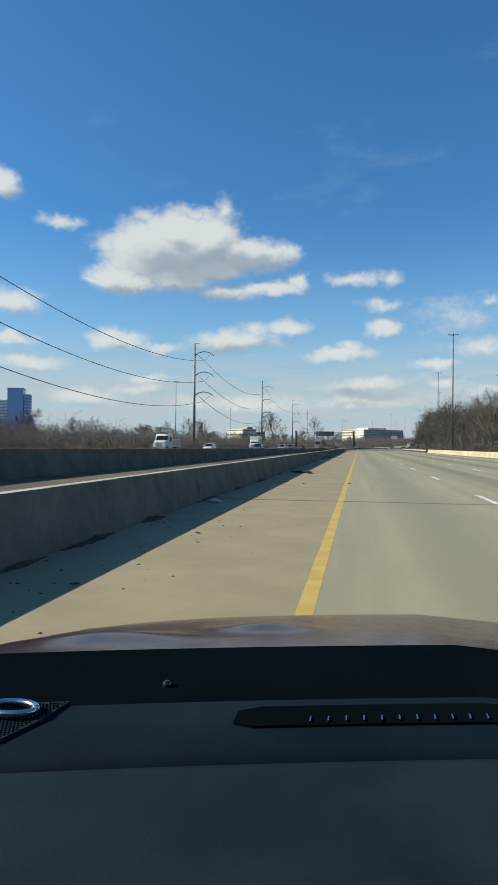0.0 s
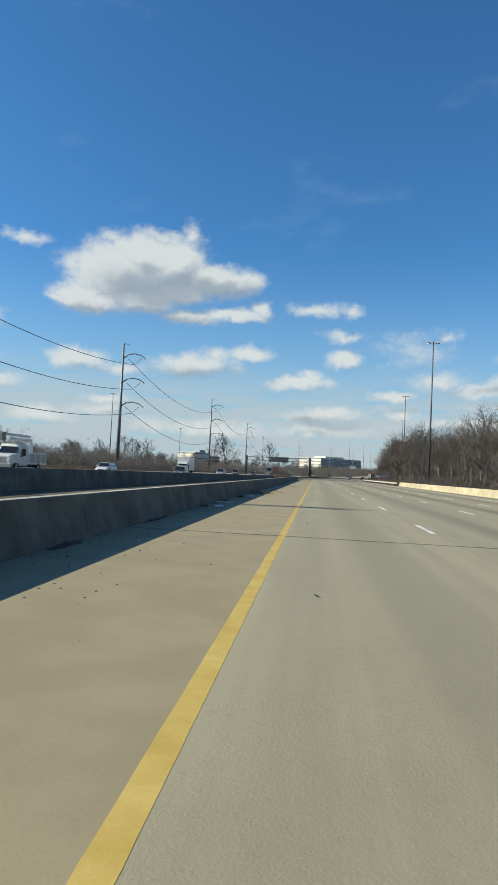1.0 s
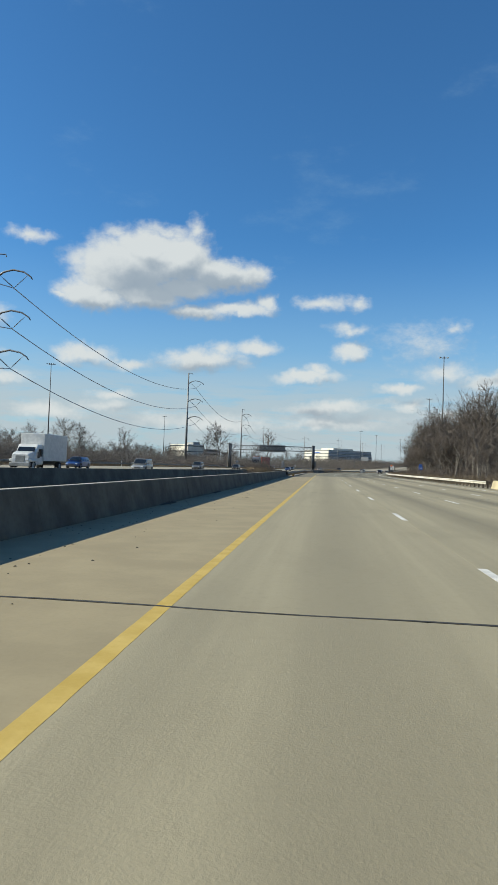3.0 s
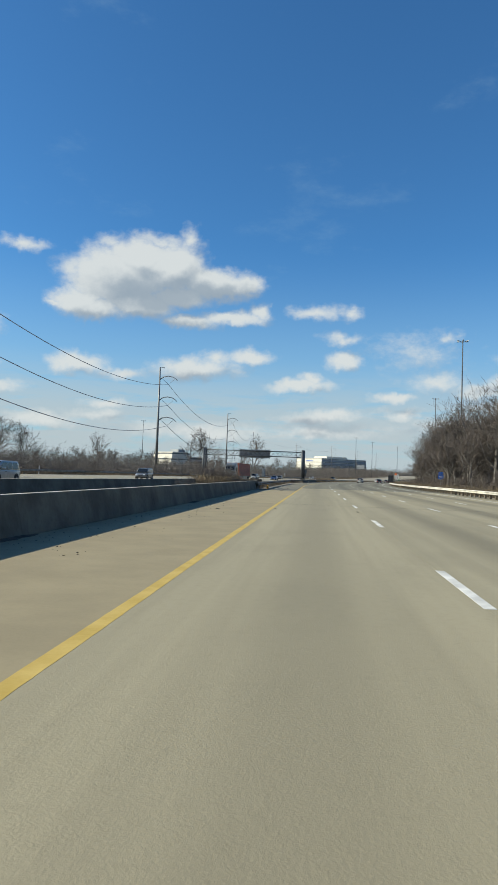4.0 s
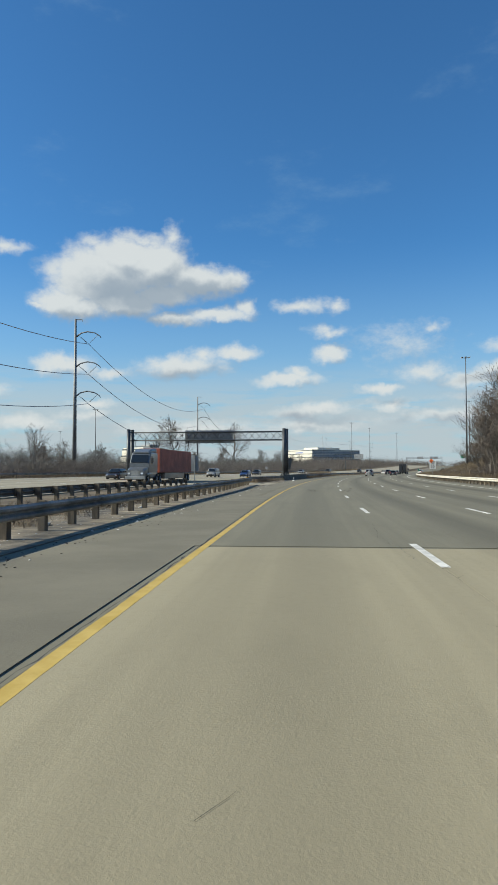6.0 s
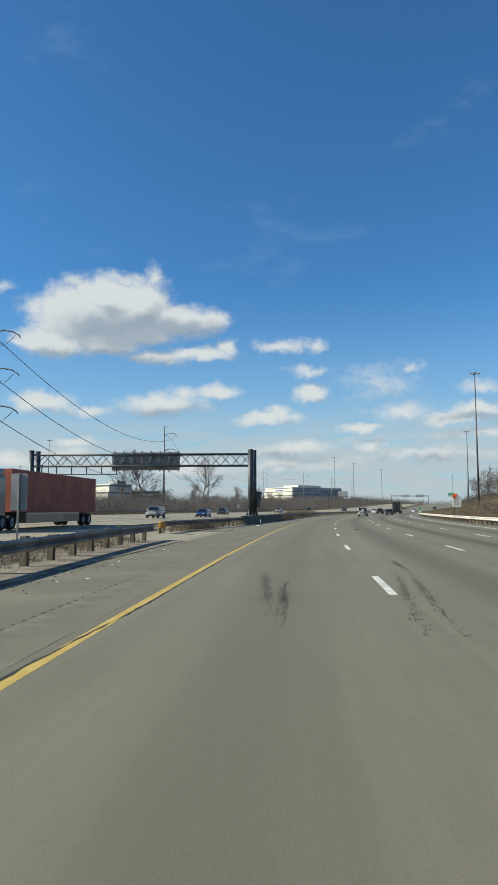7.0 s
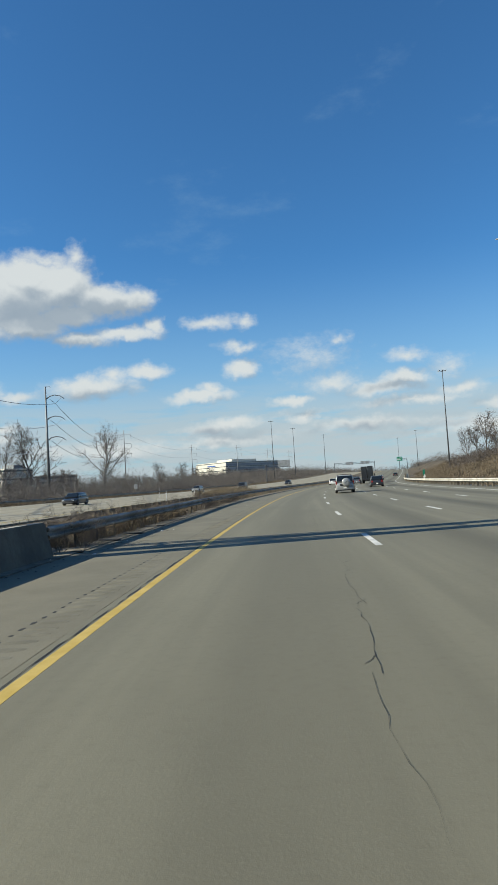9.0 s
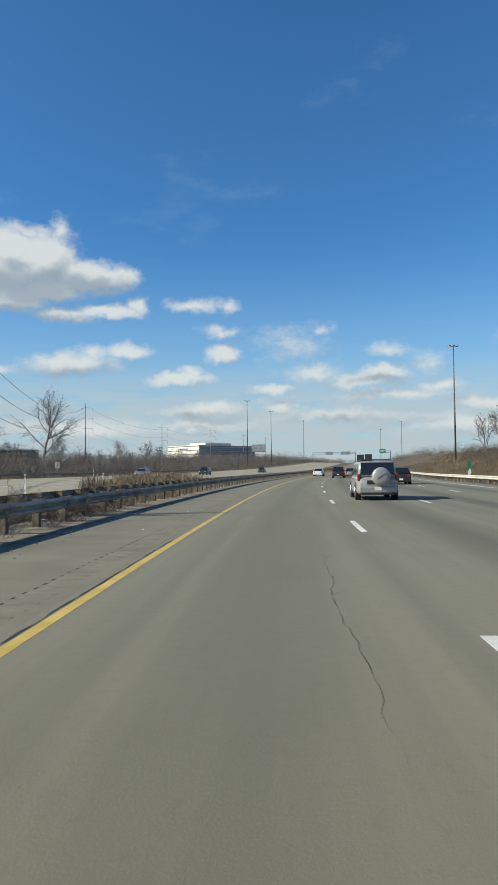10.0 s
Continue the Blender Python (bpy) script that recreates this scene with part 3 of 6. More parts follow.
PYLONS = [(-52.2, 54, 32.7), (-52.4, 205.5, 34.5), (-53.6, 365, 38.0), (-54.2, 546, 39.5)]
TIPS = []
for x, y, top in PYLONS:
    z = ground_at(x, y)
    h = top - z
    py = thing("power_pylon", "grey tubular steel power pylon with three curved arms", "power pylon", "power pylons", pose(x, y, z))
    part("shaft", tube(bmesh.new(), (0, 0, -0.4), (0, 0, h), 0.55, 0.24, 12), PYLON, py, smooth=True)
    part("base_plate", tube(bmesh.new(), (0, 0, -0.1), (0, 0, 0.25), 0.85, 0.85, 12), PYLON, py)
    part("top_bracket", bent(bmesh.new(), [(0, 0, h - 0.1), (1.6, 0, h - 0.15), (1.7, 0, h - 0.6)], 0.09), PYLON, py)
    tips = [Vector((x + 1.7, y, top - 0.7))]
    for f in (0.885, 0.69, 0.50):
        a = f * h
        arm = part("arm", bent(bmesh.new(), [(0.2, 0, a), (1.4, 0, a + 0.85), (3.0, 0, a + 1.2), (4.8, 0, a + 0.85), (6.0, 0, a + 0.1), (6.3, 0, a - 0.35)],
                               [0.19, 0.17, 0.15, 0.13, 0.11, 0.09], 8), PYLON, py, smooth=True)
        for end in ((1.0, a + 0.1), (5.4, a + 0.25)):
            bm = bmesh.new()
            low = Vector((3.25, 0, a - 1.75))
            hi = Vector((end[0], 0, end[1]))
            tube(bm, hi, low, 0.035, sides=5)
            for k in range(9):
                p = hi.lerp(low, 0.2 + 0.075 * k)
                tube(bm, p, p + (low - hi).normalized() * 0.07, 0.13, 0.09, 7)
            part("insulator", bm, PYLON, arm)
        tips.append(Vector((x + 3.25, y, z + a - 1.8)))
    TIPS.append(tips)
TIPS.append([Vector((-57, 742, 41 - 2.2 * k)) for k in range(4)])
for a, b in zip(TIPS, TIPS[1:]):
    for k in (1, 2, 3):
        sag = (b[k] - a[k]).length ** 2 * 0.00021
        pts = [a[k].lerp(b[k], t / 24) + Vector((0, 0, -sag * 4 * (t / 24) * (1 - t / 24))) for t in range(25)]
        tagged(link("power_line", bent(bmesh.new(), pts, 0.075, 6), WIRE), "dark sagging power cable hung between pylons", "power line", "power lines")

POLES = [(-57, 742, 41), (-22, 905, 40), (20, 985, 42), (60, 1120, 44), (100, 1260, 47)]
for x, y, top in POLES:
    z = ground_at(x, y)
    h = top - z
    up = thing("utility_pole", "slender grey utility pole with short crossarms", "utility pole", "utility poles", pose(x, y, z, 0, 0, -12))
    part("shaft", tube(bmesh.new(), (0, 0, -0.4), (0, 0, h), 0.42, 0.18, 8), PYLON, up, smooth=True)
    for k, f in enumerate((0.92, 0.76, 0.60)):
        arm = part("crossarm", bent(bmesh.new(), [(-2.6, 0, f * h), (0, 0, f * h + 0.5), (4.2, 0, f * h + 0.3), (4.6, 0, f * h - 0.4)], 0.10), PYLON, up)
        part("insulator", tube(bmesh.new(), (4.6, 0, f * h - 0.4), (4.6, 0, f * h - 2.6), 0.12, 0.09, 6), PYLON, arm)
for (x0, y0, t0), (x1, y1, t1) in zip(POLES, POLES[1:]):
    for k, f in enumerate((0.90, 0.74, 0.57)):
        a, b = Vector((x0 + 4.5, y0, t0 * f)), Vector((x1 + 4.5, y1, t1 * f))
        pts = [a.lerp(b, t / 12) + Vector((0, 0, -16 * (t / 12) * (1 - t / 12))) for t in range(13)]
        tagged(link("power_line", bent(bmesh.new(), pts, 0.045, 4), WIRE), "thin cable strung between utility poles", "power line", "power lines")

# the sign gantry across the far carriageway
GX0, GX1, GY = -31.2, -2.3, 332.2
gz = ground_at(-2, 332)
gantry = thing("sign_gantry", "dark steel truss sign gantry on paired round posts", "sign gantry", m=pose(0, GY, gz))
for x in (GX0, GX1):
    for dy, shift in ((-0.55, 0.0), (0.75, 0.35)):
        post = part("post", tube(bmesh.new(), (x + shift, dy, 0.0), (x + shift, dy, 9.05 - gz), 0.36, 0.34, 20), GANTRY, gantry, smooth=True)
        part("cap", tube(bmesh.new(), (x + shift, dy, 9.04 - gz), (x + shift, dy, 9.12 - gz), 0.37, 0.30, 20), GANTRY, post)
        for k in range(6):
            a = k * math.pi / 3
            bm = bmesh.new()
            c, sn = math.cos(a), math.sin(a)
            vs = [bm.verts.new((x + shift + c * r - sn * w, dy + sn * r + c * w, zz)) for r, zz in ((0.34, 0.66), (0.62, 0.66), (0.34, 1.35)) for w in (-0.025, 0.025)]
            for f in ((0, 2, 4), (1, 5, 3), (0, 1, 3, 2), (2, 3, 5, 4), (4, 5, 1, 0)):
                bm.faces.new([vs[i] for i in f])
            part("gusset", bm, GANTRY, post)
    part("footing", box(bmesh.new(), x - 0.75, x + 1.1, -1.4, 1.6, -0.4, 0.66, 0.05), BARRIER, gantry, "grey concrete footing")
bm = bmesh.new()
box(bm, GX1 + 0.72, GX1 + 1.42, 0.45, 1.15, 1.6, 3.7, 0.03)
for v in bm.verts:
    if v.co.z < 2.5 and v.co.x > GX1 + 1.2:
        v.co.x -= 0.32
part("control_box", bm, GANTRY, gantry, "dark equipment cabinet strapped to the post")
LOW, HIGH = 7.05, 8.55
for y in (-0.55, 0.75):
    for z in (LOW, HIGH):
        part("chord", tube(bmesh.new(), (GX0, y, z), (GX1 + 0.2, y, z), 0.095, sides=10), GANTRY, gantry, smooth=True)
    n_bay = 22
    w = (GX1 - GX0) / n_bay
    for k in range(n_bay):
        a, b = GX0 + k * w, GX0 + (k + 1) * w
        part("brace", tube(bmesh.new(), (a, y, LOW if (k + (y > 0)) % 2 else HIGH), (b, y, HIGH if (k + (y > 0)) % 2 else LOW), 0.052, sides=6), GANTRY, gantry)
for k in range(12):
    a = GX0 + (GX1 - GX0) * k / 11
    for z in (LOW, HIGH):
        part("strut", tube(bmesh.new(), (a, -0.55, z), (a, 0.75, z), 0.05, sides=6), GANTRY, gantry)
part("walkway", box(bmesh.new(), -30.5, -20.2, 0.9, 1.5, 6.0, 6.08, 0.01), GANTRY, gantry, "narrow dark service walkway")
for k in range(6):
    x = -30.4 + 2.03 * k
    part("hanger", box(bmesh.new(), x, x + 0.12, 0.85, 0.97, 6.0, LOW, 0.0), GANTRY, gantry)
board = part("sign_panel", box(bmesh.new(), -20.9, -11.8, 1.18, 1.24, 6.55, 8.95, 0.01), SIGN_BACK, gantry, "grey back of a wide sign")
for k in range(8):
    x = -20.6 + k * 1.22
    part("stiffener", box(bmesh.new(), x, x + 0.14, 1.02, 1.18, 6.35, 9.10, 0.0), SIGN_BACK, board)
for z in (6.9, 7.7, 8.5):
    part("stiffener", box(bmesh.new(), -20.9, -11.8, 1.10, 1.18, z, z + 0.10, 0.0), SIGN_BACK, board)


def text_on(name, body, size, parent, m, mat):
    curve = bpy.data.curves.new(name, "FONT")
    curve.body, curve.size, curve.align_x, curve.align_y, curve.extrude = body, size, "CENTER", "CENTER", 0.003
    ob = new(name, curve)
    bpy.context.view_layer.update()
    me = bpy.data.meshes.new_from_object(ob.evaluated_get(bpy.context.evaluated_depsgraph_get()))
    bpy.data.objects.remove(ob)
    me.materials.clear()
    me.materials.append(mat)
    out = new(name, me)
    out.parent, out.matrix_basis = parent, m
    return out


def upright(x, y, z):
    """Text that stands up and faces the oncoming camera."""
    return pose(x, y, z, 90, 0, 0)


def rounded_panel(bm, w, h, y0, y1, z, r=0.05):
    pts = []
    for cx, cz, a0 in ((w / 2 - r, z + h - r, 0), (-w / 2 + r, z + h - r, 90), (-w / 2 + r, z + r, 180), (w / 2 - r, z + r, 270)):
        pts += [(cx + r * math.cos(radians(a0 + t)), cz + r * math.sin(radians(a0 + t))) for t in (0, 30, 60, 90)]
    front, back = [bm.verts.new((x, y0, zz)) for x, zz in pts], [bm.verts.new((x, y1, zz)) for x, zz in pts]
    bm.faces.new(front)
    bm.faces.new(back[::-1])
    for i in range(len(pts)):
        j = (i + 1) % len(pts)
        bm.faces.new((front[j], front[i], back[i], back[j]))
    bmesh.ops.recalc_face_normals(bm, faces=bm.faces)
    return bm


sign = thing("speed_limit_sign", "white speed limit sign with a small orange flag panel", "road sign", m=at(340, 19.4, -0.3) @ Matrix.Diagonal((1.1, 1.1, 1.1, 1)))
part("post", box(bmesh.new(), -0.05, 0.05, 0.02, 0.09, -0.3, 3.3, 0.01), STEEL, sign)
face = part("panel", rounded_panel(bmesh.new(), 1.05, 1.32, -0.02, 0.01, 1.85), SIGN_WHITE, sign)
text_on("lettering", "SPEED", 0.27, face, upright(0, -0.024, 2.99), SIGN_BLACK)
text_on("lettering", "LIMIT", 0.27, face, upright(0, -0.024, 2.73), SIGN_BLACK)
text_on("lettering", "55", 0.72, face, upright(0, -0.024, 2.25), SIGN_BLACK)
bm = bmesh.new()
rounded_panel(bm, 0.55, 0.55, -0.02, 0.01, 0, 0.03)
bmesh.ops.transform(bm, matrix=pose(-0.42, 0.0, 3.36, 0, 45, 0) @ Matrix.Translation((0.27, 0, -0.27)), verts=bm.verts)
part("flag_panel", bm, ORANGE, sign, "small orange square set on its corner")

sign = thing("route_sign", "blue route shield sign on a steel post beside bare shrubs", "road sign", m=at(262, 23.5))
part("post", box(bmesh.new(), -0.04, 0.04, 0.02, 0.08, -0.3, 2.9, 0.01), STEEL, sign)
face = part("panel", rounded_panel(bmesh.new(), 0.92, 0.92, -0.02, 0.01, 1.75, 0.22), SIGN_BLUE, sign)
text_on("lettering", "95", 0.5, face, upright(0, -0.024, 2.15), SIGN_WHITE)
part("top_panel", rounded_panel(bmesh.new(), 0.8, 0.3, -0.02, 0.01, 2.74, 0.03), SIGN_BLUE, sign)

for s, o, w, h, z in ((273.7, -9.7, 0.72, 1.55, 1.35), (330, -33.5, 0.9, 0.9, 1.6), (455, -40.2, 0.8, 1.0, 1.5)):
    sign = thing("road_sign", "grey back of a small road sign on a post", "road sign", m=at(s, o))
    part("post", box(bmesh.new(), -0.04, 0.04, -0.08, -0.02, -0.3, z + h, 0.01), STEEL, sign)
    bm = rounded_panel(bmesh.new(), w, h, -0.02, 0.01, z, 0.04)
    if w == 0.9:
        bmesh.ops.transform(bm, matrix=Matrix.Translation((0, 0, 2.2)) @ pose(0, 0, 0, 0, 45, 0) @ Matrix.Translation((0, 0, -2.05)), verts=bm.verts)
    part("panel", bm, SIGN_BACK, sign)

mark = thing("mile_marker", "green and white marker panel on the guardrail", "marker post", m=at(418, 17.75))
part("post", box(bmesh.new(), -0.03, 0.03, 0.02, 0.06, -0.2, 1.9, 0.0), STEEL, mark)
part("panel", rounded_panel(bmesh.new(), 0.32, 0.85, -0.01, 0.01, 1.15, 0.02), SIGN_GREEN, mark, "green panel")
bm = bmesh.new()
vs = [bm.verts.new(p) for p in ((0, -0.02, 0.55), (0.22, -0.02, 0.95), (0.1, -0.02, 1.35), (-0.14, -0.02, 0.95), (0, 0.0, 0.55), (0.22, 0.0, 0.95), (0.1, 0.0, 1.35), (-0.14, 0.0, 0.95))]
for f in ((0, 1, 2, 3), (7, 6, 5, 4), (0, 4, 5, 1), (1, 5, 6, 2), (2, 6, 7, 3), (3, 7, 4, 0)):
    bm.faces.new([vs[i] for i in f])
part("lower_panel", bm, SIGN_WHITE, mark, "white pointed panel")

for s, o in ((392, -14.3), (407, -14.4), (431, -14.3), (468, -39.6), (236, -39.6)):
    d = thing("delineator", "slim white roadside delineator post", "marker post", "delineators", at(s, o, 0, 0))
    part("post", box(bmesh.new(), -0.05, 0.05, -0.015, 0.015, -0.1, 1.25, 0.008), SIGN_WHITE, d)
    part("reflector", box(bmesh.new(), -0.04, 0.04, -0.022, -0.016, 1.02, 1.18, 0.0), STEEL, d)
d = thing("delineator", "short white delineator stub at the barrier foot", "marker post", "delineators", at(310.6, -3.3))
part("post", box(bmesh.new(), -0.045, 0.045, -0.015, 0.015, -0.1, 0.42, 0.008), SIGN_WHITE, d)

# farther signs over the road
def overhead(s, o0, o1, boards, label):
    g = thing("overhead_sign", label, "sign gantry", m=at(s, 0, 0))
    base = lay(s, 0)
    for o in (o0, o1):
        if o is not None:
            part("post", tube(bmesh.new(), (o, 0, -0.5), (o, 0, 8.6), 0.26, 0.22, 10), GANTRY, g)
    a, b = o0, o1 if o1 is not None else boards[-1][1]
    for z in (7.2, 8.4):
        part("beam", tube(bmesh.new(), (a, 0, z), (b, 0, z), 0.10, sides=8), GANTRY, g)
    k = max(4, int(abs(b - a) / 1.4))
    for i in range(k):
        p, q = a + (b - a) * i / k, a + (b - a) * (i + 1) / k
        part("brace", tube(bmesh.new(), (p, 0, 7.2 if i % 2 else 8.4), (q, 0, 8.4 if i % 2 else 7.2), 0.05, sides=5), GANTRY, g)
    for x0, x1, z0, z1, mat in boards:
        panel = part("sign_panel", box(bmesh.new(), x0, x1, -0.32, -0.24, z0, z1, 0.02), mat, g)
        if mat is SIGN_GREEN:
            for r in range(2):
                zz = z1 - (r + 1) * (z1 - z0) / 3
                part("text_bar", box(bmesh.new(), x0 + 0.3, x1 - 0.5 - 0.6 * r, -0.34, -0.325, zz - 0.16, zz + 0.16), SIGN_WHITE, panel)
    return g


overhead(606, -42.3, None, [(-36.9, -31.5, 7.3, 10.1, SIGN_BACK)], "cantilever sign arm with a grey sign seen from behind")
overhead(880, -41, -7.5, [(-31, -25, 6.6, 9.0, SIGN_BACK), (-19, -11.5, 6.6, 9.0, SIGN_BACK)], "distant sign gantry spanning the far carriageway")
overhead(850, 19, None, [(11.2, 15.6, 6.8, 9.9, SIGN_GREEN)], "green overhead exit sign on a cantilever arm")

# ---- buildings ----
CREAM = material("cream precast panels", (0.60, 0.57, 0.49), 0.8, vary=0.06, scale=0.2, fine=3.0, bump=0.05)
FACADE_GLASS = glassy("office glazing", (0.035, 0.05, 0.065), 0.08)
BLUE_GLASS = glassy("blue mirror glazing", (0.13, 0.32, 0.60), 0.15)
PALE_BLUE = material("pale blue cladding", (0.34, 0.45, 0.60), 0.6, vary=0.06, scale=0.1, fine=1.0, bump=0.0)
DARK_CLAD = material("grey cladding", (0.27, 0.285, 0.295), 0.7, vary=0.1, scale=0.2, fine=2.0, bump=0.0)


def storey_block(parent, x0, x1, y0, y1, z0, floors, high, wall, glass, bay=3.2, recess=0.0, solid=0.55):
    """Storeys of wall bands with window strips split by mullions between them."""
    for f in range(floors):
        z = z0 + f * high
        off = recess * f
        part("wall", box(bmesh.new(), x0 + off, x1, y0 + off, y1, z, z + high * solid, 0.0), wall, parent)
        win = part("window", box(bmesh.new(), x0 + off + 0.25, x1 - 0.25, y0 + off + 0.25, y1 - 0.25, z + high * solid, z + high, 0.0), glass, parent)
        k = int((x1 - x0 - off) / bay)
        bm = bmesh.new()
        for i in range(1, k):
            x = x0 + off + (x1 - x0 - off) * i / k
            box(bm, x - 0.09, x + 0.09, y0 + off + 0.12, y0 + off + 0.26, z + high * solid, z + high)
        k = int((y1 - y0) / bay)
        for i in range(1, k):
            y = y0 + (y1 - y0) * i / k
            box(bm, x1 - 0.26, x1 - 0.12, y - 0.09, y + 0.09, z + high * solid, z + high)
        tagged(part("mullion", bm, wall, win), kind="stuff")
    z = z0 + floors * high
    part("roof", box(bmesh.new(), x0 + recess * floors - 0.2, x1 + 0.2, y0 + recess * floors - 0.2, y1 + 0.2, z, z + 0.9, 0.0), wall, parent)


z = ground_at(7, 1083)
office = thing("office_building", "terraced office block with a white sunlit side and dark glazed front", "building", m=pose(8, 1083, z, 0, 0, 40))
storey_block(office, 0, 90, 0, 60, 0, 5, 4.6, CREAM, FACADE_GLASS, 4.0, 0.8, 0.84)
for f in range(5):
    part("cladding", box(bmesh.new(), 5.2, 89.5, 0.8 * f - 0.12, 0.8 * f - 0.02, 4.6 * f + 0.3, 4.6 * f + 3.2), DARK_CLAD, office)
part("plant_room", box(bmesh.new(), 20, 60, 12, 40, 23.9, 27.0, 0.1), CREAM, office)
part("wall_emblem", box(bmesh.new(), 3.0, 3.15, 22, 38, 19.2, 20.4, 0.05), SIGN_BLUE, office, "small blue emblem bar")
z = ground_at(-118, 730)
hall = thing("warehouse", "beige flat-roofed building behind bare trees", "building", m=pose(-134, 735, z, 0, 0, -40))
storey_block(hall, -16, 14, -8, 14, 0, 3, 5.2, CREAM, FACADE_GLASS, 3.5, 0.8, 0.80)
part("plant_room", box(bmesh.new(), 0, 12, 2, 10, 16.5, 19.0, 0.1), DARK_CLAD, hall)
z = ground_at(-170, 930)
shed = thing("warehouse", "long low grey industrial building", "building", m=pose(-150, 945, z, 0, 0, 6))
storey_block(shed, -40, 16, -8, 14, 0, 3, 4.6, DARK_CLAD, FACADE_GLASS, 5.0)
z = ground_at(-430, 770)
tower = thing("office_tower", "blue mirror-glass office tower with a stepped top", "building", m=pose(-418, 762, z, 0, 0, 20))
storey_block(tower, -13, 6, -10, 10, 0, 17, 3.75, BLUE_GLASS, BLUE_GLASS, 2.4)
storey_block(tower, 6.3, 13.5, -7, 9, 0, 15, 3.75, PALE_BLUE, BLUE_GLASS, 2.4)
storey_block(tower, -36, -13.3, -6, 12, 0, 13, 3.75, CREAM, BLUE_GLASS, 3.0)
bm = bmesh.new()
for i in range(8):
    t0, t1 = i / 8, (i + 1) / 8
    x0, x1 = 13.8 + 16 * t0, 13.8 + 16 * t1
    h0 = 30 * (1 - t0) ** 1.8 + 2
    box(bm, x0, x1, -6, 9, 0, h0)
part("sloped_wing", bm, BLUE_GLASS, tower, "curved blue glass wing")
part("gable", box(bmesh.new(), -44, -22, -22, -8, 0, 26, 0.3), PALE_BLUE, tower)
z = ground_at(-128, 721)
tank = thing("storage_tank", "white round storage tank on a rise", "tank", m=pose(-138, 790, z))
part("shell", tube(bmesh.new(), (0, 0, 0), (0, 0, 11.5), 11, 11, 32), SIGN_WHITE, tank, smooth=False)
part("roof", tube(bmesh.new(), (0, 0, 11.5), (0, 0, 13.2), 11.1, 0.6, 32), SIGN_WHITE, tank)

# ---- vehicles ----
def loft(bm, rings):
    """Closed rings of equal count, joined and capped."""
    vs = [[bm.verts.new(p) for p in ring] for ring in rings]
    c = len(vs[0])
    for a, b in zip(vs, vs[1:]):
        for k in range(c):
            bm.faces.new((a[k], a[(k + 1) % c], b[(k + 1) % c], b[k]))
    bm.faces.new(vs[0][::-1])
    bm.faces.new(vs[-1])
    bmesh.ops.recalc_face_normals(bm, faces=bm.faces)
    return bm


def section(y, half, z0, z1, r):
    """A rounded upright section of a body at y."""
    pts = []
    for cx, cz, a0 in ((half - r, z1 - r, 0), (-half + r, z1 - r, 90), (-half + r, z0 + r, 180), (half - r, z0 + r, 270)):
        pts += [(cx + r * math.cos(radians(a0 + t)), y, cz + r * math.sin(radians(a0 + t))) for t in (0, 30, 60, 90)]
    return pts


def quad_pane(bm, corners, lift, thick=0.012):
    """A pane on four corners, pushed out along its normal."""
    c = [Vector(p) for p in corners]
    nrm = (c[1] - c[0]).cross(c[3] - c[0]).normalized()
    a, b = [bm.verts.new(p + nrm * lift) for p in c], [bm.verts.new(p + nrm * (lift - thick)) for p in c]
    bm.faces.new(a)
    bm.faces.new(b[::-1])
    for i in range(4):
        j = (i + 1) % 4
        bm.faces.new((a[j], a[i], b[i], b[j]))
    return bm


def wheel(parent, x, y, r, w, side):
    bm = bmesh.new()
    prof = [(0.62, -0.5), (0.9, -0.5), (1.0, -0.32), (1.0, 0.32), (0.9, 0.5), (0.62, 0.5)]
    n_seg = 20
    rings = [[bm.verts.new((x + q * w, y + p * r * math.cos(2 * math.pi * k / n_seg), r + p * r * math.sin(2 * math.pi * k / n_seg))) for p, q in prof] for k in range(n_seg)]
    for k in range(n_seg):
        a, b = rings[k], rings[(k + 1) % n_seg]
        for i in range(len(prof) - 1):
            bm.faces.new((a[i], a[i + 1], b[i + 1], b[i]))
    bmesh.ops.recalc_face_normals(bm, faces=bm.faces)
    tyre = part("wheel", bm, TYRE, parent, smooth=False)
    bm = tube(bmesh.new(), (x + side * w * 0.30, y, r), (x + side * w * 0.40, y, r), r * 0.63, r * 0.60, 16)
    for k in range(5):
        a = 2 * math.pi * k / 5
        tube(bm, (x + side * w * 0.42, y, r), (x + side * w * 0.42, y + 0.56 * r * math.cos(a), r + 0.56 * r * math.sin(a)), r * 0.09, r * 0.07, 5)
    part("rim", bm, RIM, tyre)


def paint(name, base, metal=0.35):
    return plain(name, base, 0.32, metal, coat=0.6)


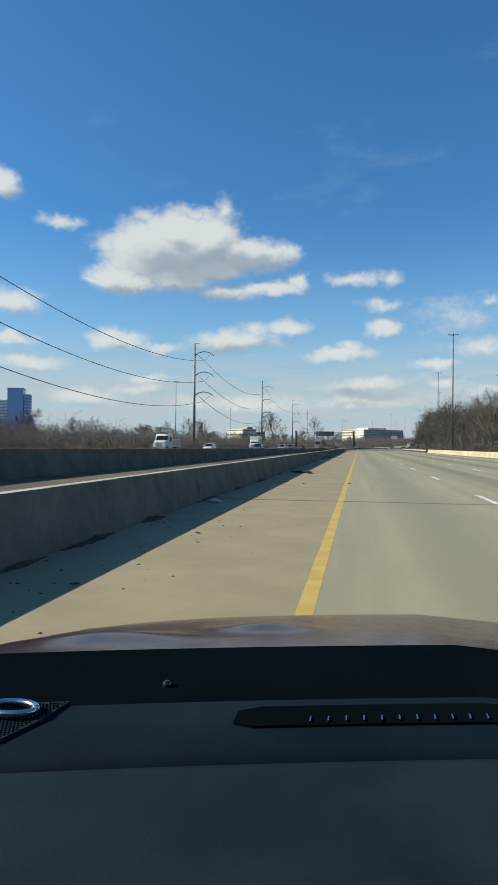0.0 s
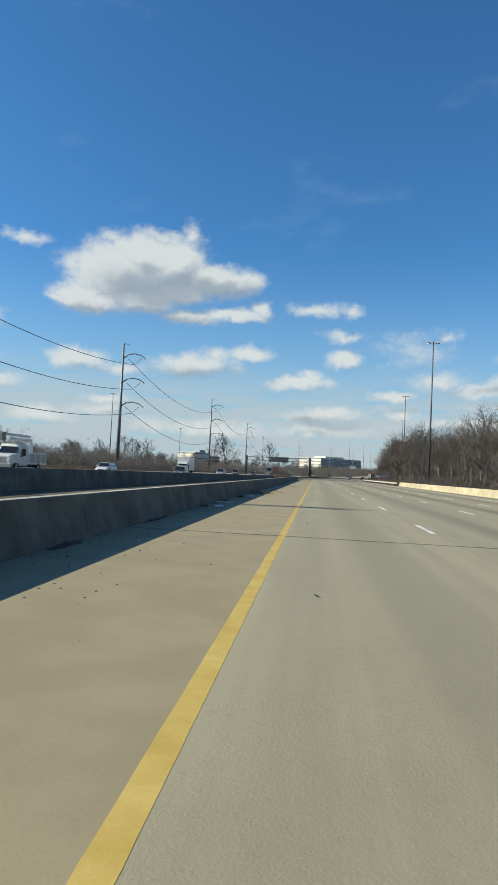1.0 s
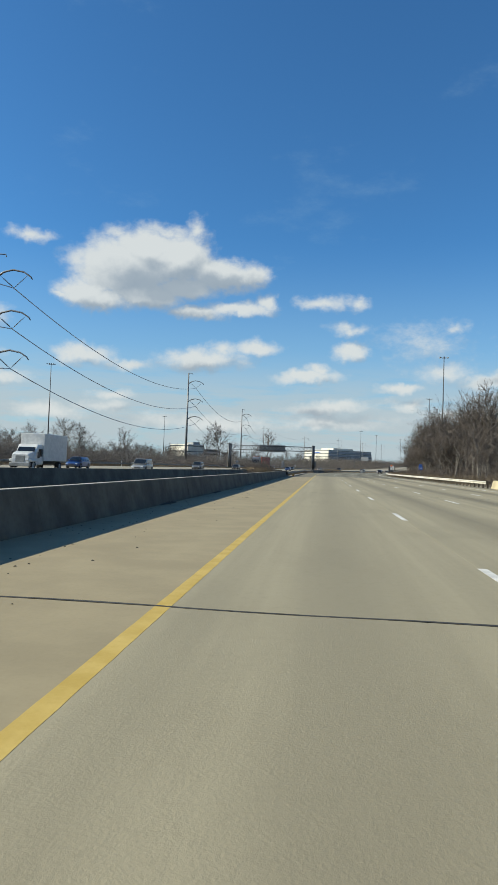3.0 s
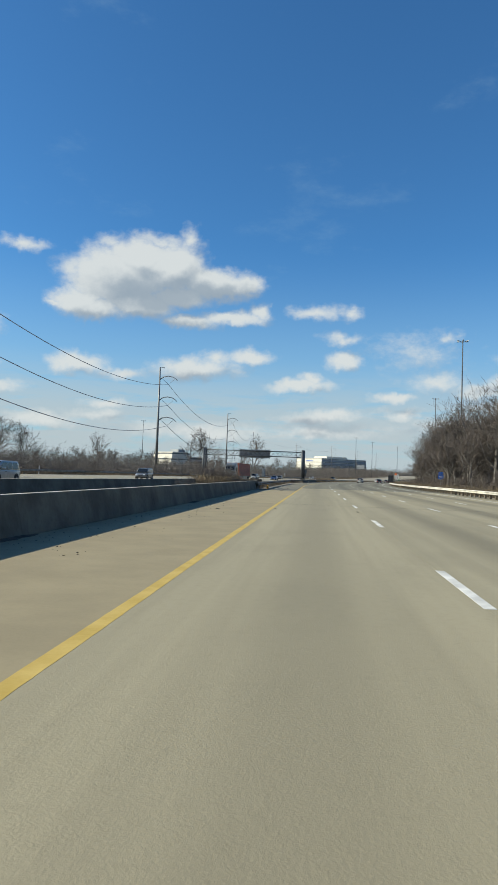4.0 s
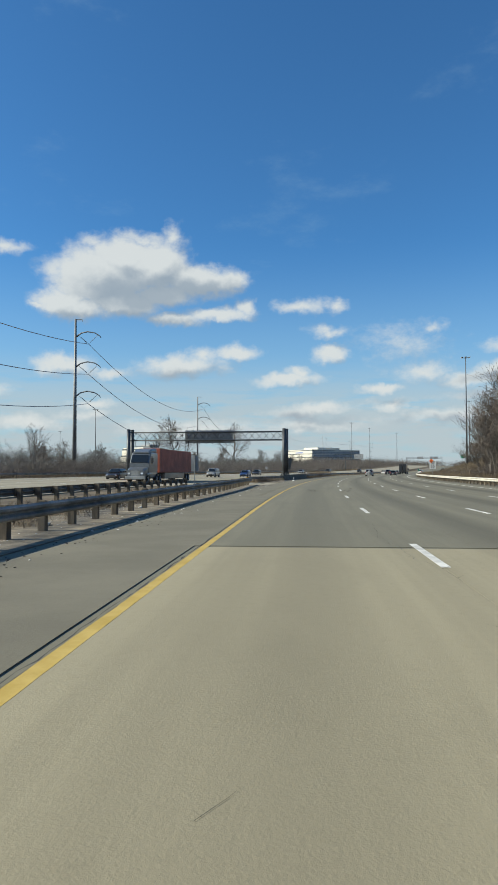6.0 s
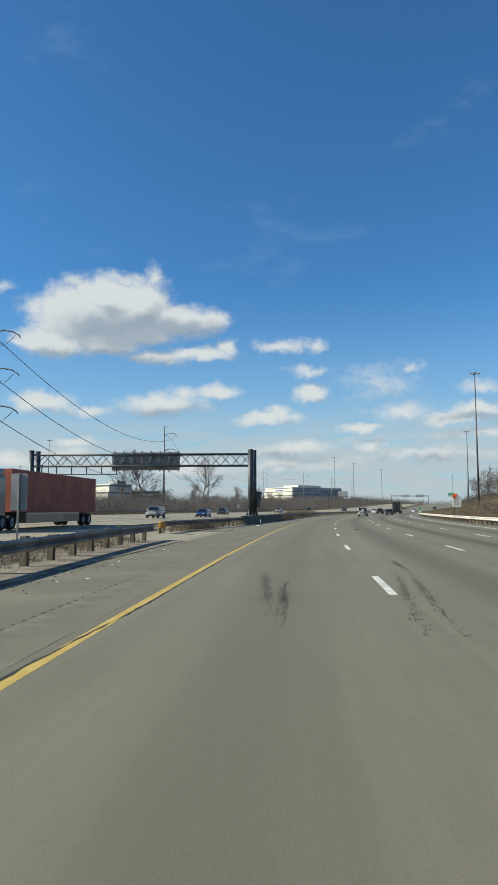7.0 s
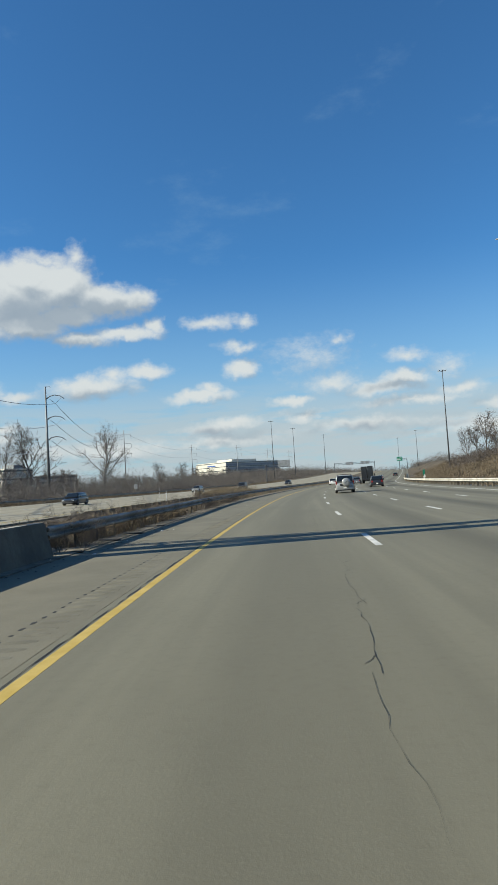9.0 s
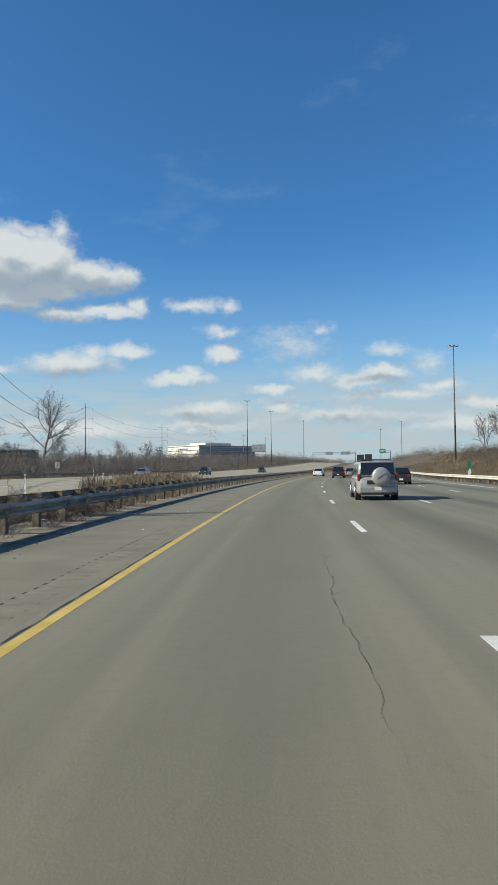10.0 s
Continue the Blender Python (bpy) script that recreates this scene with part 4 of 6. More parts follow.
def car(name, label, m, mat, length=4.6, width=1.82, tall=1.46, belt=0.92, nose=1.25, tail=0.55, rake=0.75, back_rake=0.55, wheel_r=0.32, group="traffic", spare=False, rack=False, clear=0.2, roof=0.74):
    """A road car that heads along its own +y; its origin lies on the road under its middle."""
    v = thing(name, label, "car", group, m)
    h, L = width / 2, length / 2
    body = bmesh.new()
    loft(body, [section(-L, h * 0.80, clear + 0.18, belt - 0.16, 0.10), section(-L + 0.10, h * 0.92, clear + 0.06, belt - 0.04, 0.12), section(-L + 0.5, h * 0.99, clear, belt, 0.12),
                section(-0.6, h, clear - 0.02, belt, 0.12), section(0.7, h, clear - 0.02, belt, 0.12), section(L - nose - 0.05, h * 0.99, clear, belt - 0.01, 0.12),
                section(L - 0.55, h * 0.96, clear, belt - 0.16, 0.13), section(L - 0.12, h * 0.86, clear + 0.05, belt - 0.26, 0.13), section(L, h * 0.74, clear + 0.14, belt - 0.34, 0.1)])
    part("body", body, mat, v, smooth=True)
    b0, b1 = -L + tail * 0.25, L - nose + 0.25
    t0, t1 = b0 + back_rake, b1 - rake
    lo, hi, zb, zt = h * 0.94, h * roof, belt - 0.03, tall
    def ring(y0, y1, half, z, r):
        pts = []
        for cx, cy, a0 in ((half - r, y1 - r, 0), (-half + r, y1 - r, 90), (-half + r, y0 + r, 180), (half - r, y0 + r, 270)):
            pts += [(cx + r * math.cos(radians(a0 + t)), cy + r * math.sin(radians(a0 + t)), z) for t in (0, 30, 60, 90)]
        return pts
    cabin = bmesh.new()
    loft(cabin, [ring(b0, b1, lo, zb, 0.12), ring(b0 + (t0 - b0) * 0.9, b1 - (b1 - t1) * 0.92, lo + (hi - lo) * 0.85, zt - 0.06, 0.14), ring(t0 + 0.06, t1 - 0.10, hi - 0.03, zt - 0.015, 0.14), ring(t0 + 0.3, t1 - 0.35, hi - 0.18, zt, 0.12)])
    part("cabin", cabin, mat, v, smooth=True)

    def side_point(f, g, sgn):
        """f: along the belt, g: up the side."""
        y = (b0 + (t0 - b0) * g) * (1 - f) + (b1 + (t1 - b1) * g) * f
        return Vector((sgn * (lo + (hi - lo) * g), y, zb + (zt - 0.05 - zb) * g))
    for sgn in (-1, 1):
        for f0, f1 in ((0.10, 0.36), (0.39, 0.62), (0.65, 0.93)):
            c = [side_point(f0, 0.12, sgn), side_point(f1, 0.12, sgn), side_point(f1 if f1 < 0.9 else 0.93, 0.88, sgn), side_point(f0, 0.88, sgn)]
            if sgn < 0:
                c = c[::-1]
            part("side_window", quad_pane(bmesh.new(), c, 0.012), CAR_GLASS, v)
    def end_pane(name, yb, yt, front):
        ya, yc = yb + (yt - yb) * 0.14, yb + (yt - yb) * 0.90
        za, zc = zb + (zt - zb) * 0.14, zb + (zt - zb) * 0.90
        wa, wc = lo * 0.86, hi * 0.92
        c = [(-wa, ya, za), (wa, ya, za), (wc, yc, zc), (-wc, yc, zc)]
        part(name, quad_pane(bmesh.new(), c[::-1] if front else c, 0.016), CAR_GLASS, v)
    end_pane("rear_window", b0, t0, False)
    end_pane("windscreen", b1, t1, True)
    for sgn in (-1, 1):
        if spare:
            part("tail_lamp", box(bmesh.new(), sgn * h * 0.895 - 0.060, sgn * h * 0.895 + 0.060, -L + 0.02, -L + 0.20, belt - 0.20, belt + 0.10, 0.03), LAMP_RED, v)
        else:
            part("tail_lamp", box(bmesh.new(), sgn * h * 0.72 - 0.11, sgn * h * 0.72 + 0.11, -L - 0.005, -L + 0.22, belt - 0.30, belt - 0.06, 0.02), LAMP_RED, v)
        part("headlamp", box(bmesh.new(), sgn * h * 0.66 - 0.16, sgn * h * 0.66 + 0.16, L - 0.30, L - 0.01, belt - 0.43, belt - 0.29, 0.03), LAMP_CLEAR, v)
        part("mirror", box(bmesh.new(), sgn * (h + 0.10) - 0.11, sgn * (h + 0.10) + 0.11, b1 - rake * 0.75 - 0.07, b1 - rake * 0.75 + 0.07, belt + 0.03, belt + 0.18, 0.03), mat, v)
        for y in (-L + 0.88, L - 0.92):
            wheel(v, sgn * (h - 0.09), y, wheel_r, 0.22, sgn)
            # Dark disc proud of the body stands in for the shaded arch opening.
            a, b = sorted((sgn * (h - 0.22), sgn * (h + 0.006)))
            part("arch_shade", tube(bmesh.new(), (a, y, wheel_r + 0.02), (b, y, wheel_r + 0.02), wheel_r * 1.16, sides=22), DARK_TRIM, v)
        part("sill_trim", box(bmesh.new(), sgn * (h - 0.02) - 0.025, sgn * (h - 0.02) + 0.025, -L + 1.2, L - 1.25, clear - 0.01, clear + 0.10, 0.015), DARK_TRIM, v)
        part("door_handle", box(bmesh.new(), sgn * (h + 0.008) - 0.016, sgn * (h + 0.008) + 0.016, 0.18, 0.38, belt - 0.16, belt - 0.12, 0.006), DARK_TRIM, v)
    part("rear_bumper", box(bmesh.new(), -h * 0.88, h * 0.88, -L - 0.05, -L + 0.16, clear + 0.04, clear + 0.34, 0.05), DARK_TRIM if spare is None else mat, v)
    part("front_bumper", box(bmesh.new(), -h * 0.72, h * 0.72, L - 0.14, L + 0.03, clear + 0.02, clear + 0.2, 0.04), DARK_TRIM, v)
    part("grille", box(bmesh.new(), -h * 0.42, h * 0.42, L - 0.10, L + 0.012, clear + 0.24, clear + 0.36, 0.01), DARK_TRIM, v)
    part("number_plate", box(bmesh.new(), -0.15, 0.15, -L - 0.062, -L - 0.045, clear + 0.17, clear + 0.32, 0.0), PLATE, v)
    part("underside", box(bmesh.new(), -h * 0.85, h * 0.85, -L + 0.2, L - 0.25, clear - 0.03, clear + 0.1, 0.0), DARK_TRIM, v)
    if spare:
        cover = bmesh.new()
        prof = [(0.0, -0.30), (0.16, -0.305), (0.34, -0.29), (0.395, -0.24), (0.41, -0.16), (0.41, -0.02), (0.38, 0.02)]
        cx, cz = 0.13, belt - 0.02
        rings = [[(cx + r * math.cos(2 * math.pi * k / 28), -L + d, cz + r * math.sin(2 * math.pi * k / 28)) for k in range(28)] for r, d in prof[1:]]
        loft(cover, rings)
        cov = part("spare_wheel_cover", cover, mat, v, "round hard cover over the spare wheel", smooth=True)
        part("cover_groove", bent(bmesh.new(), [(cx - 0.16, -L - 0.305, cz - 0.09), (cx, -L - 0.312, cz + 0.03), (cx + 0.16, -L - 0.305, cz + 0.12)], 0.012, 5), DARK_TRIM, cov)
        part("lower_bumper", box(bmesh.new(), -h * 0.80, h * 0.80, -L - 0.07, -L + 0.1, clear - 0.02, clear + 0.08, 0.02), DARK_TRIM, v)
        part("plate_recess", box(bmesh.new(), -h * 0.52, -h * 0.05, -L - 0.012, -L + 0.1, belt - 0.36, belt - 0.18, 0.02), DARK_TRIM, v)
    if rack:
        for sgn in (-1, 1):
            part("roof_rail", bent(bmesh.new(), [(sgn * hi * 0.86, t0 + 0.15, zt - 0.01), (sgn * hi * 0.86, t0 + 0.28, zt + 0.06), (sgn * hi * 0.86, t1 - 0.45, zt + 0.06), (sgn * hi * 0.86, t1 - 0.30, zt - 0.01)], 0.025), DARK_TRIM, v)
        for f in (0.25, 0.7):
            y = t0 + (t1 - t0) * f
            part("crossbar", tube(bmesh.new(), (-hi * 0.86, y, zt + 0.07), (hi * 0.86, y, zt + 0.07), 0.02, sides=6), DARK_TRIM, v)
    return v


SILVER = paint("silver paint", (0.34, 0.34, 0.33))
WHITE_PAINT = paint("white paint", (0.62, 0.62, 0.60), 0.0)
BLACK_PAINT = paint("black paint", (0.022, 0.023, 0.026), 0.1)
GREY_PAINT = paint("grey paint", (0.16, 0.17, 0.18))
BLUE_PAINT = paint("blue paint", (0.016, 0.055, 0.19), 0.2)
RED_BOX = material("faded red trailer side", (0.40, 0.105, 0.065), 0.65, vary=0.12, scale=0.6, fine=5.0, bump=0.03)

SUV = dict(length=4.6, width=1.83, tall=1.72, belt=1.06, nose=1.15, tail=0.3, rake=0.75, back_rake=0.28, wheel_r=0.36, clear=0.27, roof=0.83)
car("suv", "silver compact SUV with a round spare wheel cover", at(384.5, 5.9), SILVER, spare=True, rack=True, **SUV)
car("sedan", "white sedan driving away in the inner lane", at(478, 0.9), WHITE_PAINT)
car("suv", "black SUV driving away ahead of the silver one", at(456, 5.3), BLACK_PAINT, **SUV)
car("sedan", "black hatchback in the third lane", at(413, 10.6), BLACK_PAINT, tall=1.48, back_rake=0.4)
car("sedan", "dark sedan far ahead beside the median", at(468, 7.0), GREY_PAINT)
car("sedan", "white sedan far ahead in the outer lanes", at(520, 10.5), WHITE_PAINT)
car("sedan", "dark sedan far ahead on the rise", at(610, 13.4), BLACK_PAINT)
for s, o, mat, label, kind in ((187, -30, BLUE_PAINT, "blue hatchback on the far carriageway", 0), (187, -21.5, SILVER, "silver crossover on the far carriageway", 1), (240, -24.5, GREY_PAINT, "grey crossover coming the other way", 1),
                               (342, -23.5, SILVER, "silver crossover coming the other way by the gantry", 1), (358.5, -20.5, BLUE_PAINT, "dark blue sedan passing under the gantry", 0), (395, -26.5, BLACK_PAINT, "black sedan coming the other way", 0),
                               (300, -27, BLACK_PAINT, "black sedan on the far carriageway", 0), (466, -29.5, SILVER, "silver sedan passing tall dry weeds", 0), (496, -26, BLACK_PAINT, "dark pickup-like SUV passing dry weeds", 1),
                               (120, -27.6, WHITE_PAINT, "white sedan behind the median barrier", 0), (138, -21, GREY_PAINT, "grey SUV behind the median barrier", 1), (545, -22, BLACK_PAINT, "dark sedan in the distance", 0)):
    extra = dict(SUV) if kind else {}
    car("suv" if kind else "sedan", label, at(s, o, 0, 180), mat, **extra)


def lorry_cab(v, y, mat, w=2.45, z0=0.55, tall=3.1, depth=2.2, nose=0.9):
    h = w / 2
    part("cab", loft(bmesh.new(), [section(y - depth, h * 0.95, z0, tall, 0.15), section(y - 0.9, h * 0.95, z0, tall, 0.18), section(y - 0.35, h * 0.93, z0, tall - 0.75, 0.18), section(y, h * 0.92, z0, tall - 1.25, 0.15)]), mat, v)
    part("bonnet", loft(bmesh.new(), [section(y - 0.1, h * 0.90, z0, z0 + 1.25, 0.18), section(y + nose * 0.6, h * 0.86, z0, z0 + 1.12, 0.2), section(y + nose, h * 0.78, z0, z0 + 0.95, 0.2)]), mat, v)
    c = [(-h * 0.82, y - 0.05, tall - 1.2), (h * 0.82, y - 0.05, tall - 1.2), (h * 0.78, y - 0.62, tall - 0.32), (-h * 0.78, y - 0.62, tall - 0.32)]
    part("windscreen", quad_pane(bmesh.new(), c[::-1], 0.07), CAR_GLASS, v)
    for sgn in (-1, 1):
        cc = [(sgn * h * 0.955, y - 1.75, tall - 1.15), (sgn * h * 0.955, y - 0.75, tall - 1.15), (sgn * h * 0.955, y - 0.9, tall - 0.45), (sgn * h * 0.955, y - 1.75, tall - 0.45)]
        part("side_window", quad_pane(bmesh.new(), cc if sgn > 0 else cc[::-1], 0.012), CAR_GLASS, v)
        part("headlamp", box(bmesh.new(), sgn * h * 0.62 - 0.14, sgn * h * 0.62 + 0.14, y + nose - 0.12, y + nose + 0.02, z0 + 0.42, z0 + 0.62, 0.02), LAMP_CLEAR, v)
        part("mirror", box(bmesh.new(), sgn * (h + 0.22) - 0.10, sgn * (h + 0.22) + 0.10, y - 0.35, y - 0.22, tall - 1.3, tall - 0.7, 0.02), DARK_TRIM, v)
        part("fender", box(bmesh.new(), sgn * (h - 0.2) - 0.22, sgn * (h - 0.2) + 0.22, y - 0.55, y + 0.75, z0 + 0.28, z0 + 0.55, 0.08), mat, v)
        wheel(v, sgn * (h - 0.18), y + 0.15, 0.50, 0.30, sgn)
    part("grille", box(bmesh.new(), -h * 0.42, h * 0.42, y + nose - 0.05, y + nose + 0.025, z0 + 0.25, z0 + 0.85, 0.02), STEEL, v)
    part("front_bumper", box(bmesh.new(), -h * 0.95, h * 0.95, y + nose - 0.12, y + nose + 0.12, z0 - 0.15, z0 + 0.2, 0.05), STEEL, v)


semi = thing("semi_truck", "grey semi truck with a long faded red trailer", "lorry", "traffic", at(293, -18.6, 0, 180))
lorry_cab(semi, 8.6, GREY_PAINT, tall=3.5, depth=3.4, nose=1.3)
part("roof_fairing", loft(bmesh.new(), [section(5.4, 1.1, 3.4, 4.0, 0.2), section(7.0, 1.05, 3.4, 3.9, 0.2), section(7.9, 0.9, 3.38, 3.55, 0.05)]), GREY_PAINT, semi)
part("trailer_box", box(bmesh.new(), -1.28, 1.28, -11.2, 4.6, 1.15, 4.05, 0.04), RED_BOX, semi, "faded red ribbed box trailer")
for k in range(14):
    part("trailer_rib", box(bmesh.new(), -1.284, 1.284, -10.9 + k * 1.14, -10.84 + k * 1.14, 1.2, 4.0, 0.0), RED_BOX, semi)
part("side_skirt", box(bmesh.new(), -1.2, 1.2, -7.6, 2.2, 0.40, 1.15, 0.02), GREY_PAINT, semi)
part("chassis", box(bmesh.new(), -0.5, 0.5, -10.8, 8.0, 0.75, 1.14, 0.02), DARK_TRIM, semi)
for y in (-9.8, -8.5, 4.3, 5.6):
    for sgn in (-1, 1):
        wheel(semi, sgn * 1.05, y, 0.5, 0.42, sgn)

boxt = thing("box_truck", "white box truck behind the median barrier", "lorry", "traffic", at(166, -26.0, 0, 180))
lorry_cab(boxt, 3.0, WHITE_PAINT, w=2.1, tall=2.5, depth=1.9, nose=0.8)
part("cargo_box", box(bmesh.new(), -1.2, 1.2, -4.2, 1.3, 0.95, 3.55, 0.05), WHITE_PAINT, boxt)
part("chassis", box(bmesh.new(), -0.45, 0.45, -4.0, 3.0, 0.6, 0.94, 0.02), DARK_TRIM, boxt)
for sgn in (-1, 1):
    wheel(boxt, sgn * 0.95, -2.6, 0.45, 0.4, sgn)

util = thing("bucket_truck", "white utility truck with a folded lift boom", "lorry", "traffic", at(97.5, -29.5, 0, 180))
lorry_cab(util, 2.6, WHITE_PAINT, w=2.3, tall=2.75, depth=2.3, nose=1.2)
part("service_body", box(bmesh.new(), -1.15, 1.15, -4.3, 0.2, 0.75, 2.0, 0.05), WHITE_PAINT, util)
for k in range(3):
    part("locker_door", box(bmesh.new(), -1.165, 1.165, -4.1 + 1.4 * k, -2.9 + 1.4 * k, 0.95, 1.85, 0.0), SILVER, util)
part("turret", tube(bmesh.new(), (0, -2.4, 2.0), (0, -2.4, 2.9), 0.4, 0.32, 12), WHITE_PAINT, util)
part("lower_boom", box(bmesh.new(), -0.18, 0.18, -2.6, 2.6, 3.05, 3.4, 0.03), WHITE_PAINT, util)
part("upper_boom", box(bmesh.new(), -0.14, 0.14, -2.2, 4.0, 3.5, 3.78, 0.03), WHITE_PAINT, util)
bucket = part("bucket", box(bmesh.new(), -0.38, 0.38, 3.75, 4.5, 2.95, 3.75, 0.06), PYLON, util)
part("chassis", box(bmesh.new(), -0.45, 0.45, -4.2, 2.6, 0.5, 0.8, 0.02), DARK_TRIM, util)
for sgn in (-1, 1):
    wheel(util, sgn * 0.95, -2.2, 0.48, 0.42, sgn)

flat = thing("box_truck", "dark tall truck driving away with a flat load", "lorry", "traffic", at(470, 9.4))
lorry_cab(flat, 3.6, BLACK_PAINT, w=2.4, tall=2.9, depth=2.2, nose=1.0)
part("cargo_box", box(bmesh.new(), -1.25, -0.06, -4.2, 1.2, 1.0, 3.7, 0.04), BLACK_PAINT, flat)
part("cargo_box", box(bmesh.new(), 0.06, 1.25, -4.2, 1.2, 1.0, 3.75, 0.04), BLACK_PAINT, flat)
part("chassis", box(bmesh.new(), -1.2, 1.2, -4.4, 3.0, 0.75, 1.0, 0.02), DARK_TRIM, flat)
for y in (-3.2, -2.1):
    for sgn in (-1, 1):
        wheel(flat, sgn * 1.0, y, 0.48, 0.4, sgn)

# ---- trees and scrub ----
class Sticks:
    """Tapered sticks gathered as plain arrays."""

    def __init__(self, sides=3):
        self.v, self.f, self.sides, self.least = [], [], sides, 0.0

    def add(self, a, b, r0, r1):
        d = b - a
        r0, r1 = max(r0, self.least), max(r1, self.least * 0.7)
        q = d.to_track_quat("Z", "Y")
        base, k = len(self.v), self.sides
        if k == 2:
            side = q @ Vector((math.cos(base * 2.4), math.sin(base * 2.4), 0))
            self.v += [tuple(a - side * r0 * 1.35), tuple(a + side * r0 * 1.35), tuple(b + side * r1 * 1.35), tuple(b - side * r1 * 1.35)]
            self.f.append((base, base + 1, base + 2, base + 3))
            return
        for p, r in ((a, r0), (b, r1)):
            for i in range(k):
                t = 2 * math.pi * i / k
                self.v.append(tuple(p + q @ Vector((r * math.cos(t), r * math.sin(t), 0))))
        for i in range(k):
            j = (i + 1) % k
            self.f.append((base + i, base + j, base + k + j, base + k + i))

    def mesh(self, name, mat):
        me = bpy.data.meshes.new(name)
        me.from_pydata(self.v, [], self.f)
        me.materials.append(mat)
        return me


def grow(rng, trunk, crown, p, d, length, r, level, last, lean):
    segs = 4 if level < 2 else 3 if level < 4 else 2
    out = trunk if level < 3 else crown
    for i in range(segs):
        wob = Vector((rng.uniform(-1, 1), rng.uniform(-1, 1), rng.uniform(-0.4, 0.7))) * (0.10 + 0.07 * level)
        d = (d + wob + Vector((lean, 0, 0.05)) * 0.3).normalized()
        q = p + d * (length / segs)
        r1 = r * (0.84 if level else 0.88)
        out.add(p, q, r, r1)
        p, r = q, r1
        if level < last and (i >= 1 or level):
            for _ in range(rng.choice((1, 2, 2) if level < 3 else (1, 2, 2))):
                side = Vector((rng.uniform(-1, 1), rng.uniform(-1, 1), rng.uniform(-0.1, 0.5))).normalized()
                grow(rng, trunk, crown, p, (d * rng.uniform(0.5, 0.9) + side * rng.uniform(0.5, 0.85)).normalized(), length * rng.uniform(0.60, 0.86), r * rng.uniform(0.45, 0.62), level + 1, last, 0)
    if level < last:
        grow(rng, trunk, crown, p, d, length * 0.6, r * 0.75, level + 1, last, 0)


def bare_tree(name, seed, high, last=4, lean=0.0, thick=0.02, least=0.0):
    rng = random.Random(seed)
    trunk, crown = Sticks(5), Sticks(2)
    crown.least = least
    grow(rng, trunk, crown, Vector((0, 0, -0.3)), Vector((0, 0, 1)), high * 0.34, high * thick, 0, last, lean)
    ob = thing(name, "bare grey-brown deciduous tree in winter", "tree", "bare trees")
    for n_, st, mat in (("trunk", trunk, BARK), ("crown", crown, TWIG)):
        o = new(n_, st.mesh(n_, mat))
        o.parent = ob
    return ob


def fan_tree(name, seed, high, least, limbs=7, lean=0.0, label="bare spreading deciduous tree in winter"):
    """A short trunk that parts into rising limbs, fanned out, with branches and fine twigs along them."""
    rng = random.Random(seed)
    trunk, crown = Sticks(5), Sticks(2)
    crown.least = least

    def run(out, p, d, length, r, segs, up, wob, ends):
        marks = []
        for i in range(segs):
            d = (d + Vector((rng.gauss(0, wob), rng.gauss(0, wob), rng.gauss(0, wob * 0.6) + up))).normalized()
            q = p + d * (length / segs)
            r1 = r * (1 - 0.75 / segs)
            out.add(p, q, r, r1)
            marks.append((p, q, d, r))
            p, r = q, r1
        return marks

    def fork(d, amount):
        side = d.cross(Vector((rng.gauss(0, 1), rng.gauss(0, 1), rng.gauss(0, 1)))).normalized()
        return (d * math.cos(amount) + side * math.sin(amount)).normalized()

    lead = run(trunk, Vector((0, 0, -0.3)), Vector((lean, 0, 1)).normalized(), high * 0.86, high * 0.017, 8, 0.02, 0.13, 0)
    for k in range(limbs * 2):
        f = 0.20 + 0.75 * (k + rng.random()) / (limbs * 2)
        p, q, dd, r = lead[min(7, int(f * 8))]
        a = 2.4 * k + rng.uniform(-0.5, 0.5)
        tilt = rng.uniform(0.75, 1.15) - 0.45 * f
        d = (dd * math.cos(tilt) + Vector((math.cos(a), math.sin(a), 0)) * math.sin(tilt)).normalized()
        limb = run(trunk, p.lerp(q, (f * 8) % 1), d, high * (0.58 - 0.36 * f) * rng.uniform(0.75, 1.2), r * rng.uniform(0.45, 0.7), 5, 0.07, 0.15, 0)
        for i, (p, q, dd, r) in enumerate(limb):
            for _ in range(2 if i else 1):
                br = run(crown, p.lerp(q, rng.random()), fork(dd, rng.uniform(0.4, 0.9)), high * rng.uniform(0.10, 0.22) * (1.15 - 0.09 * i), r * 0.5, 3, 0.06, 0.16, 0)
                for p2, q2, d2, r2 in br:
                    for _ in range(rng.choice((1, 2, 2))):
                        tw = run(crown, p2.lerp(q2, rng.random()), fork(d2, rng.uniform(0.35, 0.9)), high * rng.uniform(0.04, 0.10), r2 * 0.5, 2, 0.05, 0.16, 0)
                        for p3, q3, d3, r3 in tw:
                            crown.add(q3, q3 + fork(d3, 0.6) * high * rng.uniform(0.02, 0.045), r3 * 0.5, r3 * 0.3)
    ob = thing(name, label, "tree", "bare trees")
    for n_, st, mat in (("trunk", trunk, BARK), ("crown", crown, TWIG)):
        o = new(n_, st.mesh(n_, mat))
        o.parent = ob
    return ob


